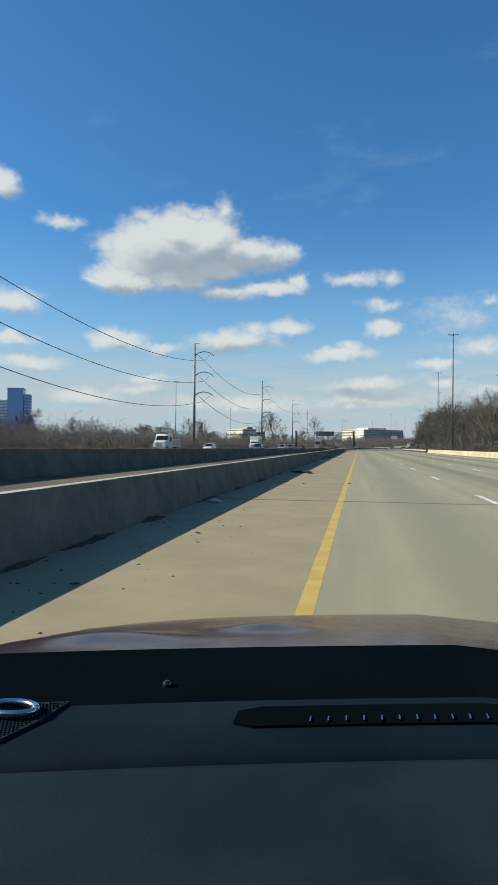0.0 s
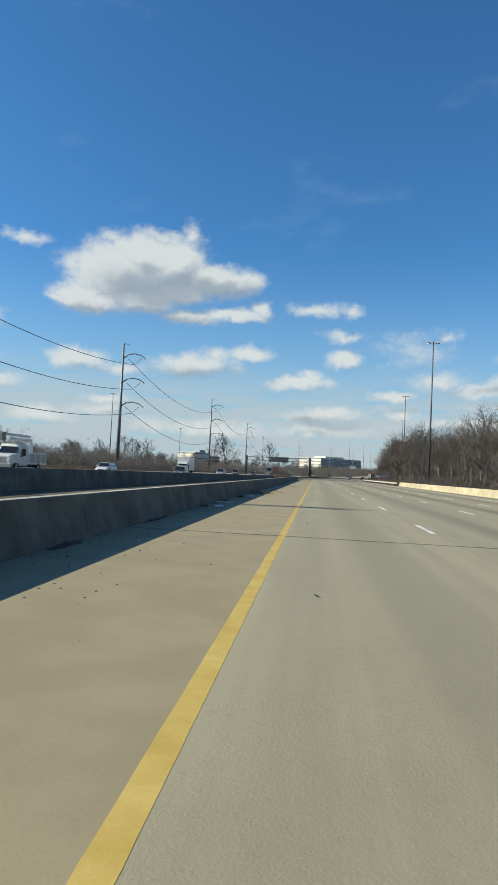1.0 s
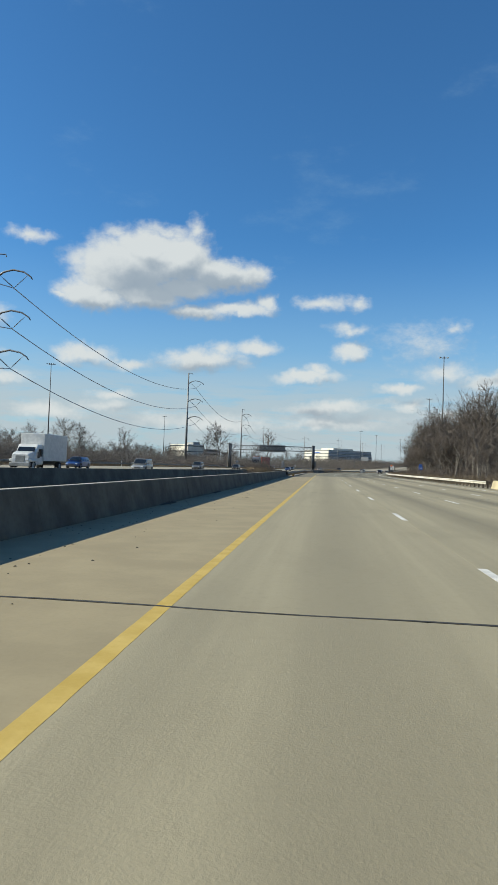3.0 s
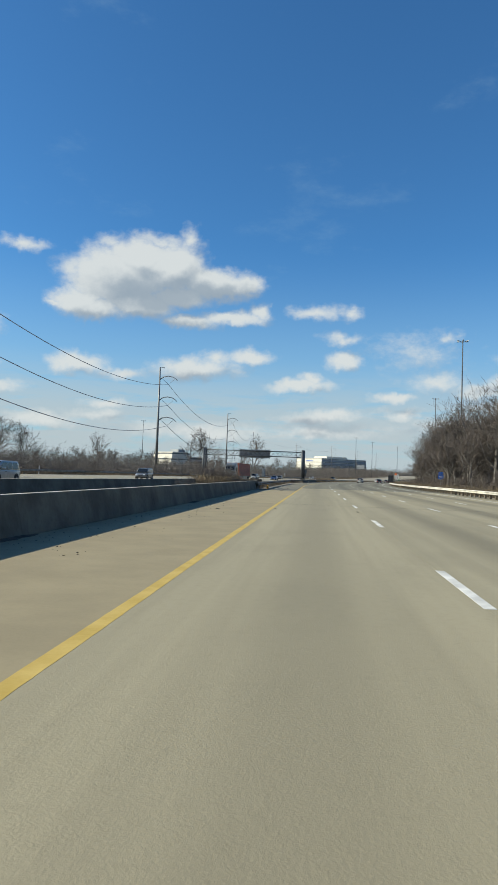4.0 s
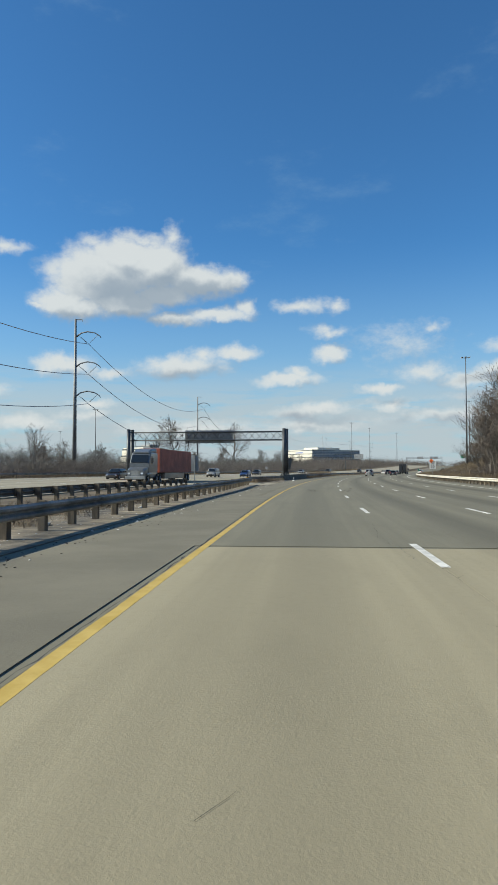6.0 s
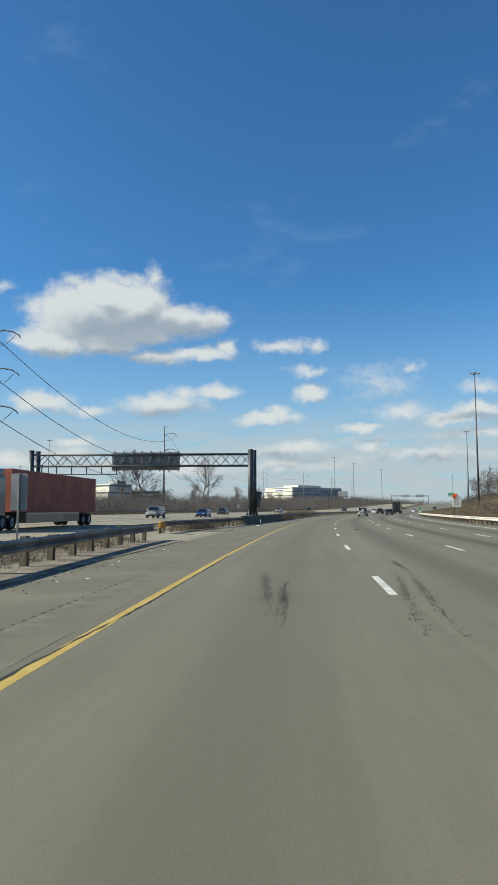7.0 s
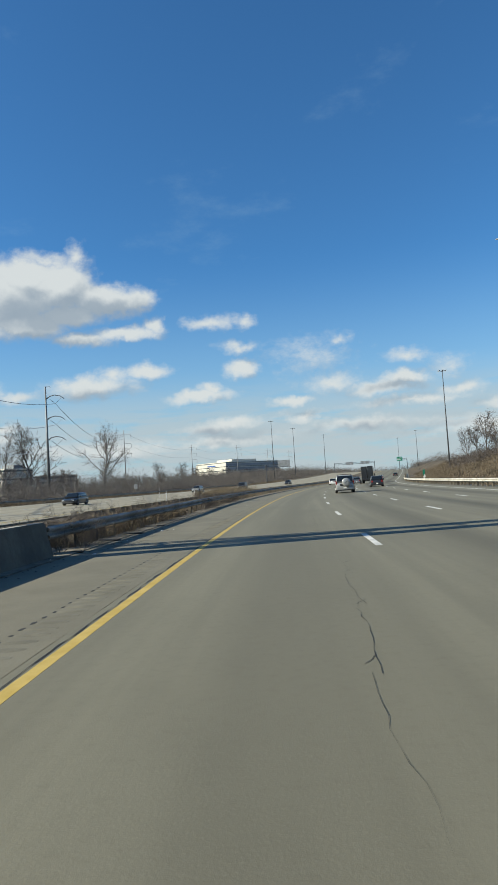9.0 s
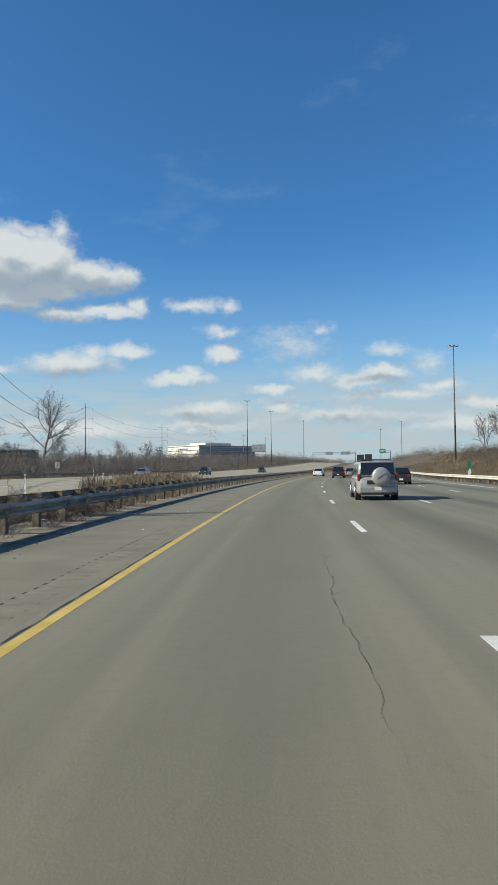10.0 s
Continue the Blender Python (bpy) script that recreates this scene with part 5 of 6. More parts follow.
rng = random.Random(11)
PATTERNS = [bare_tree("bare_tree", 3 + k, 11 + k, 4, least=0.010) for k in range(4)] + [fan_tree("bare_tree", 13 + k, 13 + 0.7 * k, 0.020, 5 + k % 3) for k in range(4)]
SPOTS = []
for k in range(170):
    s, o = (rng.uniform(60, 330) if k % 3 else rng.uniform(240, 332)), 24.5 + abs(rng.gauss(0, 13))
    SPOTS.append((*spot(s, o).xy, rng.uniform(0.8, 1.5) * (0.72 if o < 28 else 1.0)))
SPOTS += [(*spot(s, o).xy, k) for s, o, k in ((456, 37, 0.45), (463, 40, 0.55), (470, 38, 0.45), (476, 43, 0.55), (372, 48, 0.5), (345, 34, 0.62), (352, 40, 0.7), (486, 35, 0.62), (492, 38, 0.75), (498, 34, 0.55), (503, 41, 0.8))]
SPOTS += [(-80, 303, 0.95), (-74, 306, 0.8), (-120, 500, 1.25), (-93, 318, 0.6), (-110, 330, 0.7), (-79, 610, 2.1), (-88, 606, 1.5), (-70, 640, 1.0), (-55, 660, 1.1), (-30, 690, 0.9), (-20, 720, 0.85), (-64, 590, 0.8), (-8, 640, 0.7)]
SPOTS += [(rng.uniform(-125, -62), rng.uniform(120, 760), rng.uniform(0.45, 0.8)) for _ in range(46)]
SPOTS += [(rng.uniform(-330, -140), rng.uniform(200, 900), rng.uniform(0.6, 0.95)) for _ in range(36)]
SPOTS += [(rng.uniform(-90, 30), rng.uniform(800, 1000), rng.uniform(0.6, 0.9)) for _ in range(24)]
used = set()
for i, (x, y, k) in enumerate(SPOTS):
    if x > 0 and y < 440 and i % 8 > 3:
        k *= 0.76
    m = pose(x, y, ground_at(x, y) - 0.1, 0, 0, rng.uniform(0, 360)) @ Matrix.Diagonal((k * rng.uniform(0.9, 1.15), k, k, 1))
    far = (Vector((x, y)) - Vector((2, min(max(y, 0), 350)))).length > 62 or y > 440
    src = PATTERNS[i % 4 + (4 if far or i % 8 > 3 else 0)]
    if src not in used:
        used.add(src)
        src.matrix_basis = m
    else:
        dup = copy_thing(src, Matrix())
        dup.matrix_basis = m
lean_tree = fan_tree("bare_tree", 44, 25, 0.026, 5, 0.35, "tall leaning bare tree beside the power line")
lean_tree.matrix_basis = pose(-38, 555, ground_at(-38, 555) - 0.1, 0, 0, 10)


def scatter(name, patterns, spots, mat, label, category):
    """One object of many small copies of stick or blade patterns."""
    vs, fs, base = [], [], 0
    for x, y, z, turn, kx, kz, which in spots:
        pv, pf = patterns[which]
        c, sn = math.cos(turn) * kx, math.sin(turn) * kx
        q = np.empty_like(pv)
        q[:, 0], q[:, 1], q[:, 2] = x + c * pv[:, 0] - sn * pv[:, 1], y + sn * pv[:, 0] + c * pv[:, 1], z + kz * pv[:, 2]
        vs.append(q)
        fs.append(pf + base)
        base += len(pv)
    v, f = np.concatenate(vs), np.concatenate(fs)
    me = bpy.data.meshes.new(name)
    me.from_pydata(v.tolist(), [], f.tolist())
    me.materials.append(mat)
    return tagged(new(name, me), label, category, kind="stuff")


def shrub(seed, stems, high, spread, forks, segs=3):
    """Leafless stems that lean apart, with flat fine twigs along them."""
    rng = random.Random(seed)
    st, fine = Sticks(3), Sticks(2)
    for _ in range(stems):
        a = rng.uniform(0, 6.283)
        p = Vector((rng.gauss(0, spread * 0.35), rng.gauss(0, spread * 0.35), -0.1))
        d = Vector((math.cos(a) * 0.45, math.sin(a) * 0.45, 1)).normalized()
        h = high * rng.uniform(0.45, 1.05)
        line = [p]
        for k in range(segs):
            d = (d + Vector((rng.gauss(0, 0.22), rng.gauss(0, 0.22), 0))).normalized()
            line.append(line[-1] + d * h / segs)
        for k in range(segs):
            st.add(line[k], line[k + 1], 0.020 - 0.012 * k / segs, 0.020 - 0.012 * (k + 1) / segs)
        for _ in range(forks):
            k = min(segs - 1, int(segs * rng.random() ** 0.7))
            b = line[k].lerp(line[k + 1], rng.random())
            e = b + Vector((rng.gauss(0, 0.7), rng.gauss(0, 0.7), rng.uniform(0.1, 1.0))) * (high * 0.17)
            fine.add(b, e, 0.009, 0.004)
            for _ in range(2):
                f = b.lerp(e, rng.uniform(0.3, 0.9))
                fine.add(f, f + Vector((rng.gauss(0, 0.5), rng.gauss(0, 0.5), rng.uniform(0.1, 0.8))) * (high * 0.10), 0.006, 0.003)
    base = len(st.v)
    return np.array(st.v + fine.v), np.array(st.f + [tuple(i + base for i in f) for f in fine.f])


def tuft(seed, blades, high, spread):
    rng = random.Random(seed)
    v, f = [], []
    for _ in range(blades):
        x, y, a, h = rng.gauss(0, spread), rng.gauss(0, spread), rng.uniform(0, 6.283), high * rng.uniform(0.5, 1.1)
        lx, ly, w = rng.gauss(0, 0.22) * h, rng.gauss(0, 0.22) * h, 0.006 + 0.004 * h
        c, sn = math.cos(a) * w, math.sin(a) * w
        i = len(v)
        v += [(x - c, y - sn, -0.05), (x + c, y + sn, -0.05), (x + lx * 0.6 + c * 0.7, y + ly * 0.6 + sn * 0.7, h * 0.7), (x + lx * 0.6 - c * 0.7, y + ly * 0.6 - sn * 0.7, h * 0.7),
              (x + lx * 1.3 + c * 0.9, y + ly * 1.3 + sn * 0.9, h), (x + lx * 1.3 - c * 0.9, y + ly * 1.3 - sn * 0.9, h)]
        f += [(i, i + 1, i + 2, i + 3), (i + 3, i + 2, i + 4, i + 5)]
    return np.array(v), np.array(f)


SHRUBS = [shrub(k, 11, 3.2 + 0.5 * k, 1.6, 12) for k in range(4)]
FAR_SHRUBS = [shrub(k + 20, 9, 3.2 + 0.5 * k, 1.8, 7, 2) for k in range(4)]
THIN_TUFTS = [tuft(k + 9, 20, 1.0, 0.42) for k in range(4)]
TUFTS = [tuft(k, 44, 1.0, 0.30) for k in range(4)]


def spread(count, s0, s1, o0, o1, kx, kz, seed, kinds=4):
    rng = random.Random(seed)
    out = []
    for _ in range(count):
        s, o = rng.uniform(s0, s1), rng.uniform(o0, o1)
        k = rng.uniform(*kz)
        p = onroad(s, o)
        out.append((p.x, p.y, p.z - 0.03, rng.uniform(0, 6.283), rng.uniform(*kx), k, rng.randrange(kinds)))
    return out


# Far-side scrub and horizon woodland carry the haze in their twig colour.
scatter("thicket", SHRUBS, spread(800, 20, 420, -58, -42.5, (0.9, 1.6), (0.55, 1.05), 1), HAZED_TWIG, "dense grey-brown leafless scrub along the far carriageway", "shrubs")
scatter("thicket", FAR_SHRUBS, spread(640, 420, 820, -64, -42.5, (1.0, 1.7), (0.6, 1.05), 2), HAZED_TWIG, "dense grey-brown leafless scrub beyond the gantry", "shrubs")
scatter("thicket", FAR_SHRUBS, spread(2000, 0, 950, -125, -58, (1.4, 2.4), (1.0, 1.9), 3), HAZED_TWIG, "grey-brown leafless woodland edge behind the scrub", "shrubs")
scatter("thicket", SHRUBS, spread(620, 60, 334, 22.5, 46, (1.0, 1.7), (0.35, 0.85), 4), TWIG, "dense brown undergrowth below the bare trees", "shrubs")
scatter("thicket", FAR_SHRUBS, spread(420, 60, 334, 32, 60, (1.2, 2.0), (0.9, 1.7), 41), TWIG, "tall leafless brush behind the roadside trees", "shrubs")
scatter("thicket", FAR_SHRUBS, spread(220, 448, 506, 29, 46, (0.8, 1.2), (0.35, 0.75), 5) + spread(260, 330, 700, 44, 90, (1.0, 1.6), (0.25, 0.5), 6), TWIG, "low brown scrub on the grassy bank", "shrubs")
scatter("thicket", FAR_SHRUBS, spread(520, 780, 1480, -170, -50, (2.2, 3.6), (1.3, 2.3), 43) + spread(420, 640, 1480, 26, 150, (2.0, 3.4), (0.9, 1.7), 44) + spread(260, 1500, 1620, -200, 160, (2.6, 4.0), (1.6, 2.6), 45), HAZED_TWIG, "distant leafless woodland on the horizon", "shrubs")
scatter("reeds", THIN_TUFTS, spread(2600, 190, 470, 18.6, 30, (0.9, 1.6), (0.5, 1.1), 7) + spread(2300, 330, 640, 22, 52, (1.3, 2.4), (0.45, 0.9), 8), BANK_GRASS, "dry brown grass on the roadside bank", "grass")
scatter("reeds", TUFTS, spread(170, 206.5, 213.5, -10.2, -6.8, (0.8, 1.2), (0.3, 0.65), 9) + spread(70, 213, 219, -11.5, -9.2, (0.8, 1.2), (0.3, 0.6), 25) + spread(110, 206, 210, -10.4, -7.4, (0.9, 1.4), (0.8, 1.3), 23) + spread(330, 393, 413, -11.4, -7.0, (0.7, 1.1), (0.5, 1.3), 10) + spread(520, 336, 400, -8, -4.2, (0.5, 0.9), (0.15, 0.5), 12) + spread(330, 335, 352, -5.6, -3.7, (0.35, 0.7), (0.25, 0.75), 22) + spread(420, 222, 277, -9.0, -4.9, (0.5, 0.9), (0.12, 0.36), 19) + spread(120, 288, 306, -8, -5.5, (0.5, 0.8), (0.1, 0.3), 20)
        + spread(260, 425, 640, -13, -5.5, (0.8, 1.2), (0.25, 0.55), 13), REED, "dry tan reeds and weeds in the median", "grass")
scatter("reeds", TUFTS, spread(1400, 60, 640, -46, -40.3, (0.9, 1.7), (0.35, 0.8), 14), REED, "strip of dry reddish grass along the far shoulder", "grass")
scatter("weeds", SHRUBS, spread(80, 207, 213.5, -10.2, -6.8, (0.35, 0.65), (0.35, 0.72), 15) + spread(45, 213, 219, -11.5, -9.2, (0.35, 0.65), (0.35, 0.7), 26) + spread(3, 189, 192, -9.0, -8.0, (0.4, 0.5), (0.3, 0.4), 24) + spread(150, 333, 380, -5.4, -3.5, (0.2, 0.45), (0.12, 0.32), 16) + spread(30, 290, 306, -6.2, -4.8, (0.25, 0.4), (0.12, 0.28), 18) + spread(30, 205, 275, -5.6, -4.4, (0.15, 0.3), (0.1, 0.2), 17), TWIG, "thin brown weeds growing through the guardrail", "weeds")

def sapling(seed, high):
    """A young bare tree: one whip-like stem with a few steep shoots."""
    r = random.Random(seed)
    stem, shoots = Sticks(5), Sticks(3)
    p, d, thick = Vector((0, 0, -0.2)), Vector((0, 0, 1)), 0.028
    for k in range(9):
        d = (d + Vector((r.gauss(0, 0.05), r.gauss(0, 0.05), 0.05))).normalized()
        q = p + d * (high / 9)
        stem.add(p, q, thick, thick * 0.88)
        if k > 2:
            for _ in range(r.choice((1, 2))):
                side = (d + Vector((r.gauss(0, 0.30), r.gauss(0, 0.30), 0.25))).normalized()
                tip = p.lerp(q, r.random()) + side * high * r.uniform(0.08, 0.20)
                shoots.add(q, tip, thick * 0.5, 0.006)
                shoots.add(q.lerp(tip, 0.6), q.lerp(tip, 0.6) + (side + Vector((r.gauss(0, 0.4), r.gauss(0, 0.4), 0.1))).normalized() * high * 0.07, 0.007, 0.004)
        p, thick = q, thick * 0.88
    ob = thing("sapling", "tall thin leafless sapling rising from median brush", "tree", "saplings")
    for name, st, mat in (("stem", stem, BARK), ("shoots", shoots, TWIG)):
        o = new(name, st.mesh(name, mat))
        o.parent = ob
    return ob


rng = random.Random(77)
WHIPS = [sapling(600 + k, 4.4) for k in range(4)]
for k in range(17):
    s = rng.uniform(207.5, 218)
    o = rng.uniform(-11.3, -9.2) if s > 213 else rng.uniform(-10.2, -7.0)
    p = onroad(s, o)
    src = WHIPS[k] if k < 4 else copy_thing(WHIPS[k % 4], Matrix())
    f = rng.uniform(0.55, 1.15)
    src.matrix_basis = pose(p.x, p.y, p.z, 0, 0, rng.uniform(0, 360)) @ Matrix.Diagonal((f, f, f, 1))

# ---- the dark red car from which the drive is seen, standing where the drive begins ----
MAROON = plain("dark maroon paint", (0.030, 0.006, 0.008), 0.18, 0.0, coat=0.0)
PAD = material("dark slate dashboard skin", (0.0105, 0.0205, 0.0285), 0.75, vary=0.10, scale=4.0, fine=220.0, bump=0.10)
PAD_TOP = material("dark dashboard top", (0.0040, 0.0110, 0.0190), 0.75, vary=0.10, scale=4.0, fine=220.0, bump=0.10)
GLOSS_BLACK = plain("matt black trim", (0.0022, 0.0048, 0.0068), 0.8)
# Purple in this maroon stands in for a reflection of the sky.
SKY_TINTED_EDGE = plain("satin maroon edge with sky tint", (0.030, 0.011, 0.030), 0.55)
for m, gloss in ((PAD, 0.06), (PAD_TOP, 0.06), (GLOSS_BLACK, 0.0), (SKY_TINTED_EDGE, 0.12), (MAROON, 0.22)):
    m.node_tree.nodes["Principled BSDF"].inputs["Specular IOR Level"].default_value = gloss
CHROME = plain("brushed chrome", (0.55, 0.56, 0.58), 0.2, 1.0)
own = thing("car", "dark maroon car with a slate dashboard and open windscreen frame", "car", "traffic", pose(0.435, -2.84, 0.0))
MID, HALF = 0.20, 1.06


def far_edge(x):
    """Where the dashboard ends under the windscreen."""
    u = min(x, 2 * MID - x) + 0.165
    return 1.01 + 0.254 * u - 0.06 * u * u


def sheet(xs, rows, thick=0.012):
    """A thick curved sheet; rows: functions of x that give (y, z)."""
    bm = bmesh.new()
    top = [[bm.verts.new((x, *row(x))) for x in xs] for row in rows]
    low = [[bm.verts.new((v.co.x, v.co.y, v.co.z - thick)) for v in line] for line in top]
    for a, b in zip(top, top[1:]):
        for i in range(len(xs) - 1):
            bm.faces.new((a[i], a[i + 1], b[i + 1], b[i]))
    for a, b in zip(low, low[1:]):
        for i in range(len(xs) - 1):
            bm.faces.new((b[i], b[i + 1], a[i + 1], a[i]))
    ring_t = top[0] + [r[-1] for r in top[1:-1]] + top[-1][::-1] + [r[0] for r in top[1:-1]][::-1]
    ring_l = low[0] + [r[-1] for r in low[1:-1]] + low[-1][::-1] + [r[0] for r in low[1:-1]][::-1]
    for i in range(len(ring_t)):
        j = (i + 1) % len(ring_t)
        bm.faces.new((ring_t[i], ring_l[i], ring_l[j], ring_t[j]))
    bmesh.ops.recalc_face_normals(bm, faces=bm.faces)
    return bm


XS = [MID - 1.04 + 2.08 * i / 28 for i in range(29)]
FINE = [MID - 1.04 + 2.08 * i / 90 for i in range(91)]


def moulding(x, y):
    """A soft raised ridge that runs down across the pad."""
    d = (y - (0.640 - 0.6 * max(0.0, x - 0.02) - 1.6 * max(0.0, x - 0.02) ** 2)) / 0.030
    return 0.010 * math.exp(-d * d) * step(x, -0.12, 0.06)


def pad_row(f):
    def row(x):
        y = 0.42 + (far_edge(x) - 0.204 - 0.42) * f
        return y, 0.975 + 0.018 * f + moulding(x, y)
    return row


dash = part("dashboard", sheet(FINE, [lambda x: (0.30, 0.80), lambda x: (0.34, 0.93)] + [pad_row(k / 22) for k in range(23)], 0.03), PAD, own, "slate grey grained dashboard pad", True)
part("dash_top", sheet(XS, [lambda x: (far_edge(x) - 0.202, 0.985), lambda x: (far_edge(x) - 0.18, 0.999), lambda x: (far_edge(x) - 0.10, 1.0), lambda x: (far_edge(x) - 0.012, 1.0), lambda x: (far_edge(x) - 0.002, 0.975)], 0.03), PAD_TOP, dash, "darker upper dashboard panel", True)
vent = part("defroster_vent", sheet([-0.17 + 0.96 * i / 32 for i in range(33)], [lambda x: (far_edge(x) - 0.080 - 0.034 * step(x, -0.20, -0.145), 1.0035), lambda x: (far_edge(x) - 0.078 + 0.033 * step(x, -0.20, -0.145), 1.0035)], 0.02), GLOSS_BLACK, dash, "black defroster slot")
for k in range(30):
    x = -0.064 + 0.0250 * k
    y = far_edge(x) - 0.108
    part("vent_fin", box(bmesh.new(), x - 0.0010, x + 0.0010, y, y + 0.016, 1.000, 1.0065, 0.0), CHROME, vent)
bm = bmesh.new()
corner = [(-0.55, 0.78), (-0.46, 0.795), (-0.435, 0.865), (-0.425, 0.935), (-0.50, 0.912), (-0.55, 0.895)]
a_, b_ = [bm.verts.new((x, y, 1.0045)) for x, y in corner], [bm.verts.new((x, y, 0.995)) for x, y in corner]
bm.faces.new(a_)
bm.faces.new(b_[::-1])
for i in range(6):
    bm.faces.new((a_[(i + 1) % 6], a_[i], b_[i], b_[(i + 1) % 6]))
grille = part("speaker_grille", bm, PAD, dash, "perforated corner speaker grille")
bm = bmesh.new()
for i in range(22):
    for j in range(24):
        x, y = -0.548 + 0.0055 * i + 0.00275 * (j % 2), 0.785 + 0.0062 * j
        if x < -0.46 + 0.035 * (y - 0.795) / 0.14 and y < 0.93 + 0.30 * (x + 0.425) and y > 0.79:
            tube(bm, (x, y, 1.0046), (x, y, 1.0058), 0.0017, sides=5)
part("perforation", bm, GLOSS_BLACK, grille)
pts = [(-0.487 + 0.036 * math.cos(t), 0.878 + 0.022 * math.sin(t), 1.012) for t in [k * math.pi / 12 for k in range(25)]]
part("bezel", bent(bmesh.new(), pts, 0.0055, 8), CHROME, grille, "chrome oval bezel", True)
part("cowl", sheet(XS, [lambda x: (far_edge(x) + 0.005, 0.965), lambda x: (far_edge(x) + 0.10, 0.980), lambda x: (far_edge(x) + 0.24, 0.988), lambda x: (far_edge(x) + 0.315, 0.985)], 0.03), GLOSS_BLACK, own, "black windscreen cowl")
bm = bmesh.new()
bmesh.ops.create_uvsphere(bm, u_segments=12, v_segments=8, radius=0.008, matrix=pose(-0.318, 1.085, 0.983))
part("sensor", bm, CAR_GLASS, own, "small round glass sensor", True)


def crown_(x):
    """The bonnet is highest along its middle."""
    u = (x - MID) / HALF
    return 0.030 * (1 - u ** 4)


BLISTERS = ((-0.24, 1.70, 0.10, 0.070, 0.015), (0.64, 1.70, 0.14, 0.070, 0.015), (-0.60, 1.50, 0.17, 0.09, 0.016), (1.00, 1.50, 0.17, 0.09, 0.016))


def bonnet_top(x, dy):
    """The bonnet's height: a falling sheet with four soft blisters."""
    line = ((0.345, 0.957), (0.40, 0.950), (0.52, 0.931), (0.66, 0.905), (0.82, 0.874), (1.0, 0.838), (1.2, 0.796), (1.38, 0.74), (1.46, 0.60))
    y = far_edge(x) + dy
    z = float(np.interp(dy, [q[0] for q in line], [q[1] for q in line])) + crown_(x) * min(1, dy)
    return z + sum(h * math.exp(-((x - bx) / wx) ** 2 - ((y - by) / wy) ** 2) for bx, by, wx, wy, h in BLISTERS)


rows = []
for dy in [0.345 + 0.02 * k for k in range(24)] + [0.84, 0.92, 1.0, 1.1, 1.2, 1.3, 1.38, 1.46]:
    rows.append(lambda x, dy=dy: (far_edge(x) + dy, bonnet_top(x, dy)))
part("bonnet", sheet(FINE, rows, 0.02), MAROON, own, "glossy dark maroon bonnet", True)
rows = []
for dy, z in ((0.300, 0.945), (0.312, 0.962), (0.330, 0.966), (0.343, 0.954)):
    rows.append(lambda x, dy=dy, z=z: (far_edge(x) + dy, z + crown_(x) * 0.34))
part("bonnet_edge", sheet(XS, rows, 0.02), SKY_TINTED_EDGE, own, "satin maroon rear edge of the bonnet, purple for reflected sky", True)
for sg in (-1, 1):
    x0 = MID + sg * HALF
    lo_, hi_ = sorted((x0, x0 - sg * 0.07))
    bm = bmesh.new()
    side = [(0.62, 0.30), (2.30, 0.30), (2.32, 0.56), (2.22, 0.72), (2.04, 0.79), (1.66, 0.86), (1.36, 0.91), (1.18, 0.935), (0.62, 0.95)]
    a_, b_ = [bm.verts.new((lo_, *q)) for q in side], [bm.verts.new((hi_, *q)) for q in side]
    bm.faces.new(a_[::-1])
    bm.faces.new(b_)
    for i in range(len(side)):
        j = (i + 1) % len(side)
        bm.faces.new((a_[i], a_[j], b_[j], b_[i]))
    bmesh.ops.recalc_face_normals(bm, faces=bm.faces)
    part("wing", bm, MAROON, own)
    part("door", box(bmesh.new(), lo_, hi_, -0.75, 0.60, 0.28, 0.98, 0.03), MAROON, own)
    part("rear_quarter", box(bmesh.new(), lo_, hi_, -2.1, -0.77, 0.32, 0.98, 0.03), MAROON, own)
    xm = MID + sg * (HALF - 0.04)
    xt = MID + sg * (HALF - 0.22)
    # Opaque panes out of view, added to keep the sun off the dashboard.
    c = [(xm, -0.72, 0.985), (xm, 0.60, 0.985), (xt, 0.02, 1.50), (xt, -0.72, 1.50)]
    part("side_window", quad_pane(bmesh.new(), c if sg > 0 else c[::-1], 0.004), CAR_GLASS, own)
    c = [(xm, -1.75, 0.985), (xm, -0.78, 0.985), (xt, -0.78, 1.50), (xt, -1.35, 1.50)]
    part("side_window", quad_pane(bmesh.new(), c if sg > 0 else c[::-1], 0.004), CAR_GLASS, own)
    part("pillar", bent(bmesh.new(), [(xm, 0.66, 0.97), (xm - sg * 0.03, 0.42, 1.18), (xt, 0.08, 1.50)], 0.035, 8), MAROON, own)
    part("pillar", bent(bmesh.new(), [(xm, -0.75, 0.97), (xt, -0.75, 1.50)], 0.04, 8), MAROON, own)
    part("pillar", bent(bmesh.new(), [(xm, -1.85, 0.97), (xt, -1.40, 1.50)], 0.05, 8), MAROON, own)
    part("headlamp", box(bmesh.new(), MID + sg * 0.68 - 0.17, MID + sg * 0.68 + 0.17, 2.30, 2.42, 0.56, 0.70, 0.03), LAMP_CLEAR, own)
    part("tail_lamp", box(bmesh.new(), MID + sg * 0.70 - 0.16, MID + sg * 0.70 + 0.16, -2.15, -2.05, 0.70, 0.90, 0.03), LAMP_RED, own)
    part("mirror", box(bmesh.new(), MID + sg * (HALF + 0.12) - 0.10, MID + sg * (HALF + 0.12) + 0.10, 0.30, 0.42, 1.0, 1.13, 0.03), MAROON, own)
    for y in (-1.25, 1.55):
        wheel(own, MID + sg * (HALF - 0.06), y, 0.33, 0.22, sg)
